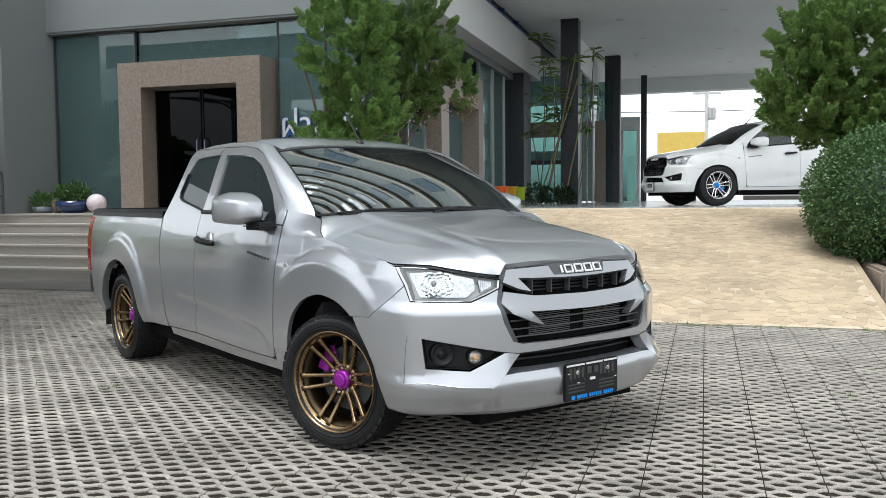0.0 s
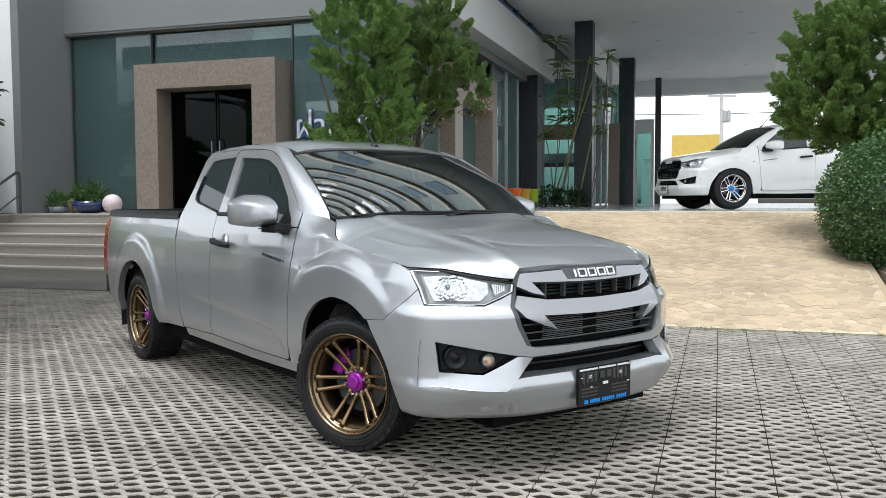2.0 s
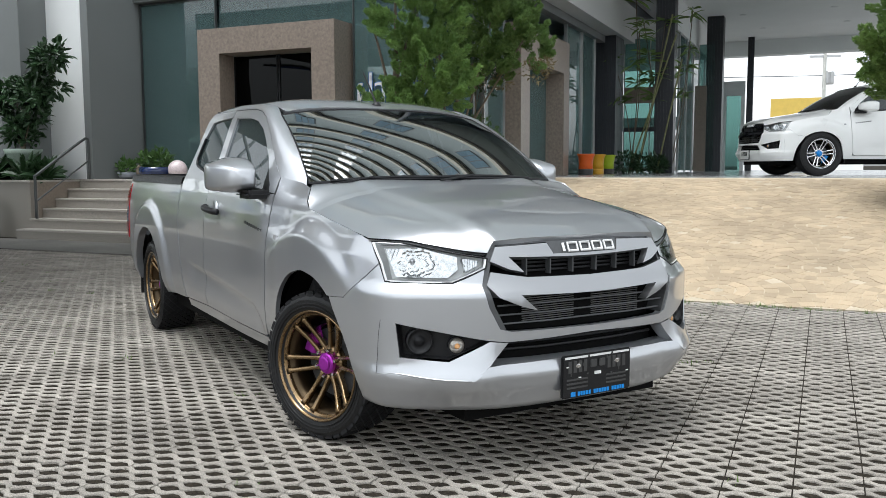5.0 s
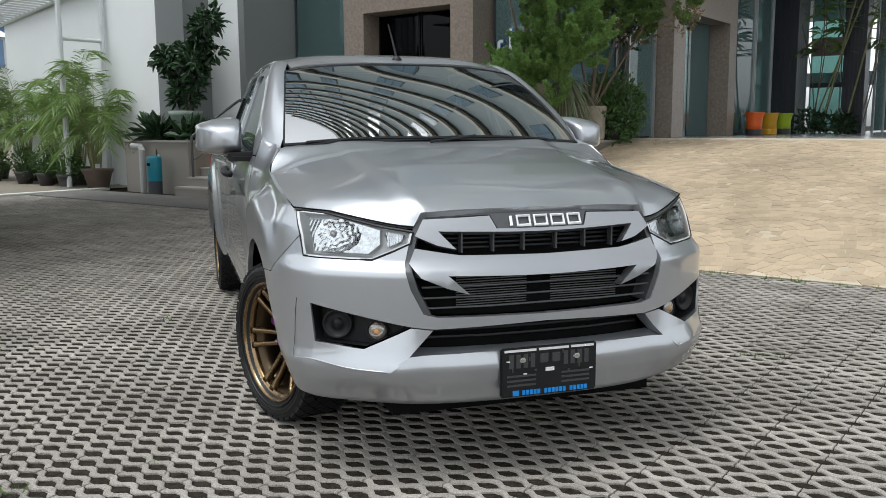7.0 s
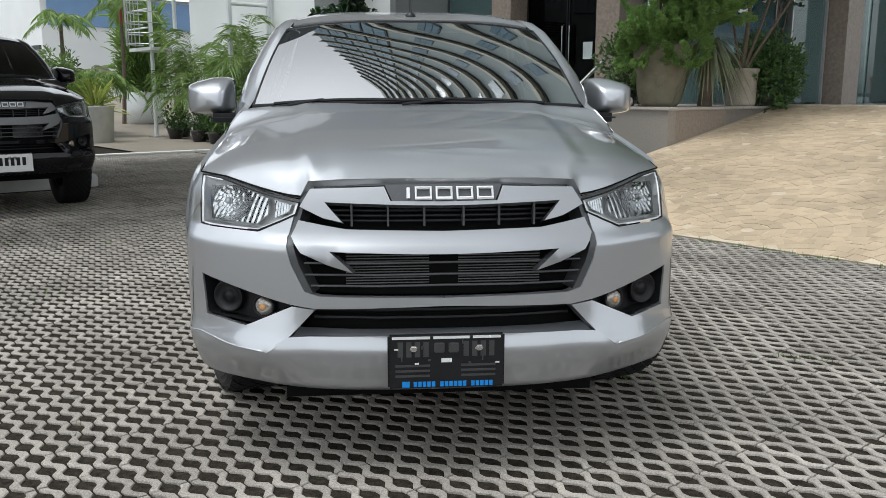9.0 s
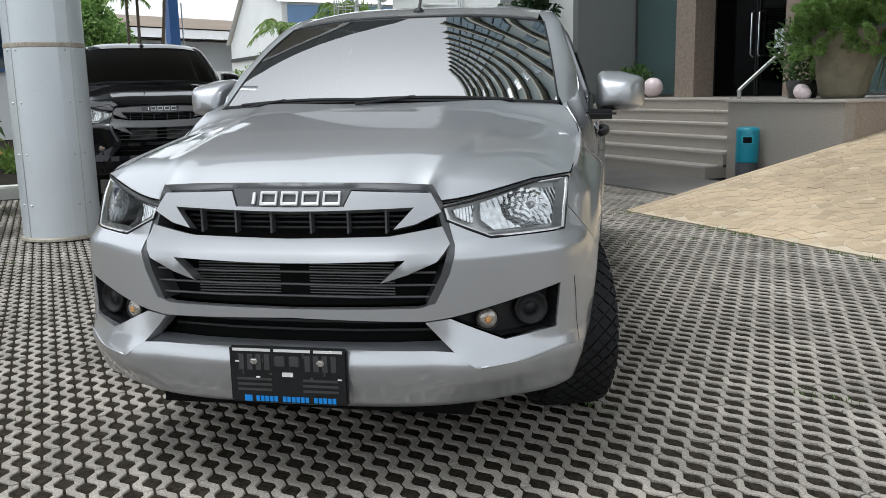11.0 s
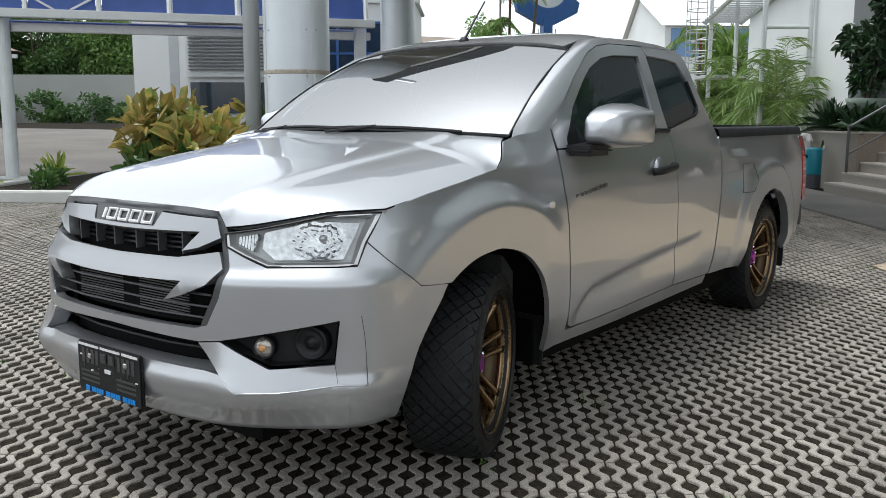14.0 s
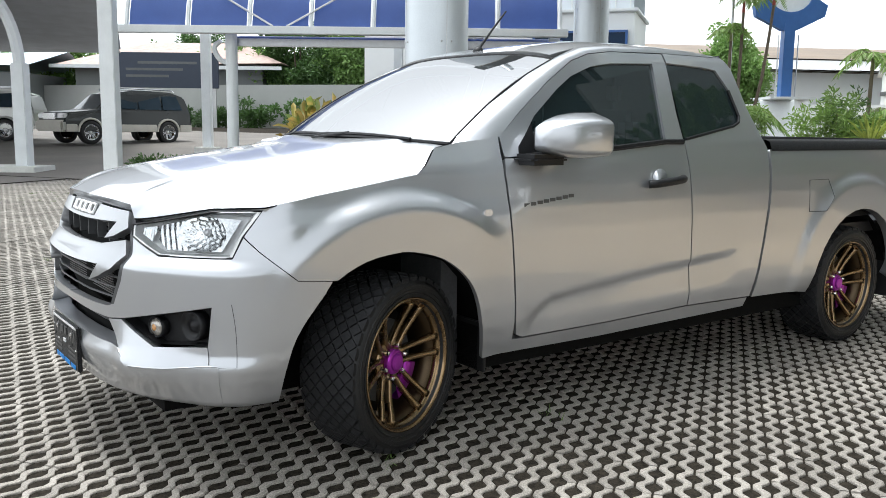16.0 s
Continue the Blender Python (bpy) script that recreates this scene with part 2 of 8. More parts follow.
M_greypot = mat("grey_bowl", (0.22, 0.24, 0.27), 0.35, 0, 0.15, 8)
M_greenpot = mat("pale_green_urn", (0.24, 0.30, 0.25), 0.45, 0, 0.2, 8)
M_pipe = mat("grey_pipe", (0.42, 0.42, 0.40), 0.5, 0, 0.15, 8)
M_redstem = mat("red_palm_stem", (0.30, 0.05, 0.03), 0.5, 0, 0.2, 8)
M_bluetub = mat("blue_plastic_tub", (0.014, 0.035, 0.075), 0.4, 0, 0.15, 8)
M_shade = mat("shaded_sheet", (0.52, 0.55, 0.60), 0.7, 0, 0.15, 2)
M_bluepaint3 = mat("sky_blue_cladding", (0.20, 0.33, 0.55), 0.5, 0, 0.08, 2)
M_boundary = mat("weathered_wall_render", (0.40, 0.405, 0.385), 0.85, 0, 0.14, 0.5, 0.1, 90)
M_cream = mat("cream_ledge", (0.50, 0.49, 0.41), 0.8, 0, 0.08, 1.0)
M_towerwall = mat("grey_green_render", (0.30, 0.35, 0.345), 0.8, 0, 0.06, 0.6, 0.1, 120)
M_mossypot = mat("mossy_stone", (0.11, 0.10, 0.065), 0.85, 0, 0.35, 6, 0.3, 90, col2=(0.22, 0.20, 0.14))
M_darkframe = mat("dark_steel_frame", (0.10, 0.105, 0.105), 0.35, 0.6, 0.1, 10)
M_rustroof = mat("weathered_brown_roof", (0.20, 0.155, 0.115), 0.7, 0, 0.25, 1.5, stretch=(1, 0.2, 1))

# ---- mesh tools ----
import mathutils
import mathutils.geometry


def link_mesh(name, bm, material, parent=None, label="", m=None, smooth=False):
    me = bpy.data.meshes.new(name)
    bm.to_mesh(me)
    bm.free()
    if smooth:
        me.polygons.foreach_set("use_smooth", [True] * len(me.polygons))
    me.materials.append(material)
    ob = new(name, me)
    if parent is not None:
        ob.parent = parent
    if m is not None:
        ob.matrix_local = m
    if label:
        ob["label"] = label
    return ob


def part(name, bm, material, parent, label="", m=None, smooth=False):
    return link_mesh(name, bm, material, parent, label, m, smooth)


def thing(name, label, category, m=None, group="", kind=""):
    e = new(name)
    e.empty_display_size = 0.2
    if m is not None:
        e.matrix_world = m
    return tagged(e, label, category, group, kind)


def solid(name, bm, material, label, category, m=None, group="", kind="", smooth=False):
    return tagged(link_mesh(name, bm, material, None, "", m, smooth), label, category, group, kind)


def add_box(bm, x0, x1, y0, y1, z0, z1, bevel=0.0):
    vs = [bm.verts.new(c) for c in ((x0, y0, z0), (x1, y0, z0), (x1, y1, z0), (x0, y1, z0), (x0, y0, z1), (x1, y0, z1), (x1, y1, z1), (x0, y1, z1))]
    fs = [bm.faces.new([vs[i] for i in q]) for q in ((3, 2, 1, 0), (4, 5, 6, 7), (0, 1, 5, 4), (1, 2, 6, 5), (2, 3, 7, 6), (3, 0, 4, 7))]
    if bevel:
        bmesh.ops.bevel(bm, geom=list({e for f in fs for e in f.edges}), offset=bevel, segments=2, affect="EDGES")
    return bm


def boxm(x0, x1, y0, y1, z0, z1, bevel=0.0):
    return add_box(bmesh.new(), x0, x1, y0, y1, z0, z1, bevel)


def add_lathe(bm, prof, n=32, cx=0.0, cy=0.0, closed=False):
    """Turns a profile of (radius, height) about the upright axis."""
    rings = []
    for r, z in prof:
        rings.append([bm.verts.new((cx + r * math.cos(2 * math.pi * i / n), cy + r * math.sin(2 * math.pi * i / n), z)) for i in range(n)])
    for a, b in zip(rings, rings[1:] + ([rings[0]] if closed else [])):
        for i in range(n):
            bm.faces.new((a[i], a[(i + 1) % n], b[(i + 1) % n], b[i]))
    if not closed:
        if prof[0][0] > 0.001:
            bm.faces.new(list(reversed(rings[0])))
        if prof[-1][0] > 0.001:
            bm.faces.new(rings[-1])
    return bm


def lathe(prof, n=32, **k):
    return add_lathe(bmesh.new(), prof, n, **k)


def add_tube(bm, pts, r, n=8, r1=None):
    """A round bar along a line of points, tapering from r to r1."""
    r1 = r if r1 is None else r1
    pts = [Vector(p) for p in pts]
    rings = []
    for k, p in enumerate(pts):
        d = (pts[min(k + 1, len(pts) - 1)] - pts[max(k - 1, 0)]).normalized()
        s = d.orthogonal().normalized() if k == 0 else (s - d * s.dot(d)).normalized()
        t = d.cross(s)
        rr = r + (r1 - r) * k / max(1, len(pts) - 1)
        rings.append([bm.verts.new(p + rr * (math.cos(2 * math.pi * i / n) * s + math.sin(2 * math.pi * i / n) * t)) for i in range(n)])
    for a, b in zip(rings, rings[1:]):
        for i in range(n):
            bm.faces.new((a[i], a[(i + 1) % n], b[(i + 1) % n], b[i]))
    bm.faces.new(list(reversed(rings[0])))
    bm.faces.new(rings[-1])
    return bm


def tube(pts, r, n=8, r1=None):
    return add_tube(bmesh.new(), pts, r, n, r1)


def smoothstep(x):
    x = max(0.0, min(1.0, x))
    return x * x * (3 - 2 * x)


def bm_poly(poly, du, dv):
    """A flat polygon meshed with a grid of inner points."""
    pts, n = [], len(poly)
    for i in range(n):
        (x0, y0), (x1, y1) = poly[i], poly[(i + 1) % n]
        k = max(1, int(math.ceil(max(abs(x1 - x0) / du, abs(y1 - y0) / dv))))
        for q in range(k):
            pts.append(Vector((x0 + (x1 - x0) * q / k, y0 + (y1 - y0) * q / k)))
    m = len(pts)
    edges = [(i, (i + 1) % m) for i in range(m)]
    area = sum(p.x * pts[(i + 1) % m].y - pts[(i + 1) % m].x * p.y for i, p in enumerate(pts))
    lo_u, hi_u, lo_v, hi_v = min(p.x for p in pts), max(p.x for p in pts), min(p.y for p in pts), max(p.y for p in pts)
    ring = np.array([(p.x, p.y) for p in pts])
    nxt = np.roll(ring, -1, 0)
    inner = []
    u = (math.floor(lo_u / du) + 1) * du
    while u < hi_u:
        v = (math.floor(lo_v / dv) + 1) * dv
        while v < hi_v:
            c = ((ring[:, 1] > v) != (nxt[:, 1] > v)) & (u < (nxt[:, 0] - ring[:, 0]) * (v - ring[:, 1]) / (nxt[:, 1] - ring[:, 1] + 1e-12) + ring[:, 0])
            if c.sum() % 2:
                e = nxt - ring
                w = np.clip(((np.array((u, v)) - ring) * e).sum(1) / np.maximum((e * e).sum(1), 1e-12), 0, 1)
                gap = np.hypot(*(ring + e * w[:, None] - np.array((u, v))).T).min()
                if gap > 0.35 * min(du, dv):
                    inner.append(Vector((u, v)))
            v += dv
        u += du
    vs, _, fs = mathutils.geometry.delaunay_2d_cdt(pts + inner, edges, [], 1, 1e-6)[:3]
    bm = bmesh.new()
    bv = [bm.verts.new((p.x, p.y, 0)) for p in vs]
    for f in fs:
        try:
            face = bm.faces.new([bv[i] for i in f])
            if face.calc_area() < 1e-9:
                bm.faces.remove(face)
        except ValueError:
            pass
    bmesh.ops.recalc_face_normals(bm, faces=bm.faces[:])
    if bm.faces and sum(f.normal.z for f in bm.faces) < 0:
        bmesh.ops.reverse_faces(bm, faces=bm.faces[:])
    for f in bm.faces:
        if f.normal.z < 0:
            f.normal_flip()
    loose = [v for v in bm.verts if not v.link_faces]
    bmesh.ops.delete(bm, geom=loose, context="VERTS")
    return bm


def skin(poly, fmap, du=0.05, dv=0.05, depth=0.02, side=1, roll=0.004):
    """A panel: the polygon in surface coordinates, laid on the surface fmap and turned in at its edges."""
    bm = bm_poly(poly, du, dv)
    h = 2e-3
    nrm = {}
    for v in bm.verts:
        u, w = v.co.x, v.co.y
        p = Vector(fmap(u, w))
        n = (Vector(fmap(u + h, w)) - Vector(fmap(u - h, w))).cross(Vector(fmap(u, w + h)) - Vector(fmap(u, w - h)))
        nrm[v] = n.normalized()
        v.co = p
    for f in bm.faces:
        f.smooth = True
    if depth:
        edges = [e for e in bm.edges if len(e.link_faces) == 1]
        old = {v for e in edges for v in e.verts}
        cen = {}
        for v in old:
            inner = [f.calc_center_median() for f in v.link_faces]
            c = sum(inner, Vector()) / len(inner)
            d = (v.co - c)
            d -= nrm[v] * d.dot(nrm[v])
            cen[v] = d.normalized() if d.length > 1e-6 else Vector()
        base = {v: v.co.copy() for v in old}
        r = bmesh.ops.extrude_edge_only(bm, edges=edges)
        newv = [g for g in r["geom"] if isinstance(g, bmesh.types.BMVert)]
        e2 = [g for g in r["geom"] if isinstance(g, bmesh.types.BMEdge)]
        near = {}
        for v in newv:
            src = next(o for e in v.link_edges for o in (e.other_vert(v),) if o in old)
            near[v] = src
        for v, s in near.items():
            v.co = base[s] - nrm[s] * depth
        for s in old:
            s.co = base[s] - nrm[s] * 0.0
        for f in r["geom"]:
            if isinstance(f, bmesh.types.BMFace):
                f.smooth = True
        for e in edges:
            e.smooth = False
    if side < 0:
        for v in bm.verts:
            v.co.y *= -1
        bmesh.ops.reverse_faces(bm, faces=bm.faces[:])
    return bm


def spline(pts, n=12):
    """A smooth line through the points."""
    out = []
    P = [Vector(p) for p in pts]
    for i in range(len(P) - 1):
        a, b, c, d = P[max(i - 1, 0)], P[i], P[i + 1], P[min(i + 2, len(P) - 1)]
        for k in range(n):
            t = k / n
            out.append(0.5 * ((2 * b) + (c - a) * t + (2 * a - 5 * b + 4 * c - d) * t * t + (3 * b - a - 3 * c + d) * t ** 3))
    out.append(P[-1])
    return out

# ---- pickup trucks: x ahead from the front axle, y to the truck's left, z up ----
PLAN = spline([(0.972, -0.15, 0), (0.975, 0, 0), (0.972, 0.15, 0), (0.962, 0.28, 0), (0.94, 0.40, 0), (0.905, 0.50, 0), (0.855, 0.59, 0), (0.79, 0.685, 0), (0.735, 0.755, 0), (0.67, 0.805, 0), (0.6, 0.832, 0), (0.5, 0.848, 0), (0.38, 0.858, 0), (0.2, 0.865, 0), (0, 0.867, 0), (-0.5, 0.867, 0), (-1.5, 0.867, 0), (-2.5, 0.867, 0), (-3.2, 0.867, 0), (-3.6, 0.858, 0), (-3.95, 0.838, 0)], 10)[10:]
PX, PY = np.array([p.x for p in PLAN]), np.array([p.y for p in PLAN])
PU = np.concatenate(([0], np.cumsum(np.hypot(np.diff(PX), np.diff(PY)))))
TX, TY = np.gradient(PX, PU), np.gradient(PY, PU)
FRONT_Z, FRONT_G = (0.235, 0.258, 0.275, 0.30, 0.35, 0.392, 0.405, 0.44, 0.50, 0.60, 0.70, 0.714, 0.75, 0.83, 0.87, 0.90, 0.93), (0.085, 0.050, 0.022, 0.012, -0.006, -0.014, -0.013, -0.002, 0.0, 0.0, 0.001, 0.004, 0.036, 0.058, 0.075, 0.090, 0.11)
SIDE_Z, SIDE_G = (0.22, 0.28, 0.345, 0.42, 0.5, 0.62, 0.78, 0.88, 0.96, 1.03, 1.09, 1.12, 1.2, 1.3, 1.4, 1.475, 1.52, 1.545, 1.6), (0.085, 0.05, 0.03, 0.012, 0.004, 0, 0, 0.006, 0.016, 0.032, 0.05, 0.058, 0.088, 0.125, 0.163, 0.193, 0.22, 0.25, 0.32)
FEND_Z, FEND_G = (0.22, 0.28, 0.345, 0.42, 0.5, 0.75, 0.85, 0.91, 0.97, 1.01, 1.05, 1.10, 1.16), (0.085, 0.05, 0.03, 0.012, 0.004, 0, 0.016, 0.048, 0.06, 0.07, 0.09, 0.122, 0.15)
REAR = -3.0
SLASH_X, SLASH_Z = (-1.9, -1.78, -1.25, -0.9, -0.655, -0.515), (0.62, 0.60, 0.565, 0.535, 0.51, 0.416)


def uy(y):
    k = int(np.searchsorted(PX < 0.3, True))
    return float(np.interp(y, PY[:k], PU[:k]))


def ux(x):
    k = int(np.argmax(PX < 0.9))
    return float(np.interp(-x, -PX[k:], PU[k:]))


def inset(x, z):
    r = math.hypot(x - 0.04, z - 0.31)
    front, fend, flank = np.interp(z, FRONT_Z, FRONT_G), np.interp(z, FEND_Z, FEND_G), np.interp(z, SIDE_Z, SIDE_G)
    if z > 0.75:
        fend *= smoothstep((r - 0.575) / 0.085)
    a, b = smoothstep((x - 0.45) / 0.25), smoothstep((x + 0.55) / 0.35)
    g = front * a + (1 - a) * (fend * b + flank * (1 - b))
    if r < 0.66 and x < 0.66:
        g -= 0.014 * smoothstep((0.655 - r) / 0.07) * smoothstep((z - 0.22) / 0.2) * smoothstep((x + 0.43) / 0.2) * (1 - smoothstep((x - 0.40) / 0.24))
    r = math.hypot(x - REAR, z - 0.32)
    if r < 0.66:
        g -= 0.026 * smoothstep((0.64 - r) / 0.06) * smoothstep((z - 0.22) / 0.2)
    if -1.95 < x < -0.5:
        d = float(np.interp(x, SLASH_X, SLASH_Z)) - z
        g += 0.014 * smoothstep(d / 0.03) * (1 - smoothstep((d - 0.03) / 0.16)) * smoothstep((x + 1.95) / 0.2) * smoothstep((-0.5 - x) / 0.1)
    return g


def body(off=0.0):
    def f(u, z):
        x, y = float(np.interp(u, PU, PX)), float(np.interp(abs(u), PU, PY)) * (1 if u >= 0 else -1)
        x = float(np.interp(abs(u), PU, PX))
        tx, ty = float(np.interp(abs(u), PU, TX)), float(np.interp(abs(u), PU, TY))
        g = inset(x, z) - off
        nx, ny = ty, -tx
        return (x - nx * g, y - ny * g * (1 if u >= 0 else -1), z)
    return f


def fr(*pts):
    """Surface points from (y, z) at the nose."""
    return [(uy(y), z) for y, z in pts]


def sd(*pts):
    """Surface points from (x, z) at the flank."""
    return [(ux(x), z) for x, z in pts]


ARCH_F = ((0.521, 0.264), (0.508, 0.379), (0.474, 0.491), (0.404, 0.592), (0.33, 0.668), (0.222, 0.722), (0.108, 0.742), (0.026, 0.740), (-0.10, 0.706), (-0.204, 0.634), (-0.262, 0.55), (-0.30, 0.424), (-0.336, 0.287))
ARCH_F = tuple((p.x, p.z) for p in spline([(x, 0, z) for x, z in ARCH_F], 3))
ARCH_R = tuple((REAR + 0.44 * math.cos(a), 0.32 + 0.435 * math.sin(a)) for a in [i * math.pi / 16 for i in range(17)])


LAMP_TOP = fr((0.457, 0.846), (0.50, 0.852), (0.55, 0.859), (0.60, 0.869), (0.65, 0.880), (0.695, 0.891), (0.735, 0.900))
LIP = [Vector(body()(u, z)) for u, z in LAMP_TOP]
LIP_Y, LIP_X, LIP_Z = [0, 0.3, 0.41] + [p.y for p in LIP] + [0.79], [0.897, 0.882, 0.866] + [p.x for p in LIP] + [0.54], [0.915, 0.912, 0.904] + [p.z + 0.005 for p in LIP] + [0.914]


def hood_z(x, y):
    a = abs(y)
    xn = float(np.interp(a, LIP_Y, LIP_X))
    zl = float(np.interp(a, LIP_Y, LIP_Z))
    zc = float(np.interp(-x, (-0.9, -0.8, -0.7, -0.4, 0.0, 0.15, 0.25, 0.4), (0.945, 0.972, 0.993, 1.045, 1.103, 1.132, 1.139, 1.14)))
    edge = 0.098 * (a / 0.795) ** (4.0 if x > 0 else 5.0) * (1 - 0.68 * smoothstep((-0.02 - x) / 0.16))
    ridge = 0.010 * smoothstep((0.50 + 0.12 * (0.5 - x) * 0.4 - a) / 0.06)
    full = zc - 0.012 - edge + ridge
    d = max(0.0, xn - x)
    k = 1 - math.exp(-d / (0.07 - 0.03 * smoothstep((a - 0.34) / 0.1)))
    return zl + (full - zl) * k


def screen(s, t):
    b = Vector((-0.125 - 0.12 * s * s, 0.705 * s, 1.132 - 0.02 * s * s))
    e = Vector((-0.83 - 0.04 * s * s, 0.605 * s, 1.510 - 0.038 * abs(s) ** 3))
    p = b.lerp(e, t)
    return (p.x + 0.012 * math.sin(math.pi * t), p.y, p.z + 0.026 * math.sin(math.pi * t))


def roof_z(x, y):
    zr = float(np.interp(-x, (0.80, 0.88, 1.0, 1.2, 1.5, 1.8, 1.95, 2.02), (1.508, 1.528, 1.560, 1.588, 1.598, 1.590, 1.572, 1.545)))
    return zr - 0.045 * (abs(y) / 0.60) ** 4


def strip(rows, side=1):
    """A smooth sheet through rows of points."""
    bm = bmesh.new()
    g = [[bm.verts.new((p[0], p[1] * side, p[2])) for p in r] for r in rows]
    for a, b in zip(g, g[1:]):
        for i in range(len(a) - 1):
            q = (a[i], a[i + 1], b[i + 1], b[i])
            f = bm.faces.new(q if side > 0 else q[::-1])
            f.smooth = True
    return bm


def tyre_mesh(R=0.322, rim=0.246, w=0.262):
    prof = [(rim - 0.012, -w * 0.42), (rim + 0.006, -w * 0.45), (rim + 0.03, -w * 0.48), (R - 0.03, -w * 0.485), (R - 0.008, -w * 0.44), (R, -w * 0.36), (R + 0.002, 0), (R, w * 0.36), (R - 0.008, w * 0.44), (R - 0.03, w * 0.485), (rim + 0.03, w * 0.48), (rim + 0.006, w * 0.45), (rim - 0.012, w * 0.42)]
    bm = bmesh.new()
    add_lathe(bm, prof, 96, closed=True)
    for f in bm.faces:
        f.smooth = True
    bmesh.ops.recalc_face_normals(bm, faces=bm.faces[:])
    return bm


def tread_mesh(R=0.322, w=0.262):
    """Diamond blocks between crossing slanted grooves."""
    bm = bmesh.new()
    n, rows = 38, 9
    da, dz = 2 * math.pi / n, 0.90 / rows
    for k in range(n):
        for row in range(-1, rows):
            zc, ac = -0.45 + dz * (row + 1), da * (k + 0.5 * (row % 2))
            base, top = [], []
            for za, aa in ((zc - dz * 0.82, ac), (zc, ac + da * 0.41), (zc + dz * 0.82, ac), (zc, ac - da * 0.41)):
                za = max(-0.455, min(0.455, za))
                rr = R + 0.001 - 0.075 * max(0, abs(za) - 0.34) ** 1.0
                base.append(bm.verts.new(((rr - 0.008) * math.cos(aa), (rr - 0.008) * math.sin(aa), za * w)))
                top.append(bm.verts.new(((rr + 0.008) * math.cos(aa), (rr + 0.008) * math.sin(aa), za * w)))
            bm.faces.new(top)
            for i in range(4):
                bm.faces.new((base[i], base[(i + 1) % 4], top[(i + 1) % 4], top[i]))
    bmesh.ops.recalc_face_normals(bm, faces=bm.faces[:])
    return bm


def rim_mesh(rim=0.246, w=0.235):
    """Stepped lip; the face looks along +z."""
    prof = [(rim - 0.024, w * 0.26), (rim - 0.025, w * 0.33), (rim - 0.022, w * 0.345), (rim - 0.012, w * 0.36), (rim - 0.011, w * 0.42), (rim - 0.006, w * 0.455), (rim, w * 0.46), (rim + 0.002, w * 0.43), (rim - 0.004, w * 0.40), (rim - 0.006, w * 0.26)]
    bm = bmesh.new()
    add_lathe(bm, prof, 72, closed=True)
    for f in bm.faces:
        f.smooth = True
    bmesh.ops.recalc_face_normals(bm, faces=bm.faces[:])
    return bm


def spoke_mesh(ang, rim=0.246, w=0.235, off=0.0):
    """One of a pair of slender spokes, dished towards the hub."""
    bm = bmesh.new()
    rows = []
    for r, half, z, th in ((0.040, 0.015, 0.030, 0.030), (0.075, 0.0105, 0.034, 0.028), (0.115, 0.0098, 0.043, 0.027), (0.15, 0.0098, 0.055, 0.028), (0.185, 0.0100, 0.070, 0.030), (0.208, 0.0115, 0.080, 0.030), (rim - 0.022, 0.016, 0.087, 0.028)):
        rows.append([bm.verts.new((r, -half, z - th)), bm.verts.new((r, -half * 0.95, z - 0.004)), bm.verts.new((r, -half * 0.55, z)), bm.verts.new((r, half * 0.55, z)), bm.verts.new((r, half * 0.95, z - 0.004)), bm.verts.new((r, half, z - th))])
    for a, b in zip(rows, rows[1:]):
        for i in range(6):
            bm.faces.new((a[i], a[(i + 1) % 6], b[(i + 1) % 6], b[i]))
    bm.faces.new(rows[0])
    bm.faces.new(rows[-1][::-1])
    for f in bm.faces:
        f.smooth = True
    bmesh.ops.translate(bm, verts=bm.verts[:], vec=(0, off, 0.010))
    bmesh.ops.rotate(bm, verts=bm.verts[:], matrix=Matrix.Rotation(ang, 3, "Z"))
    bmesh.ops.recalc_face_normals(bm, faces=bm.faces[:])
    return bm


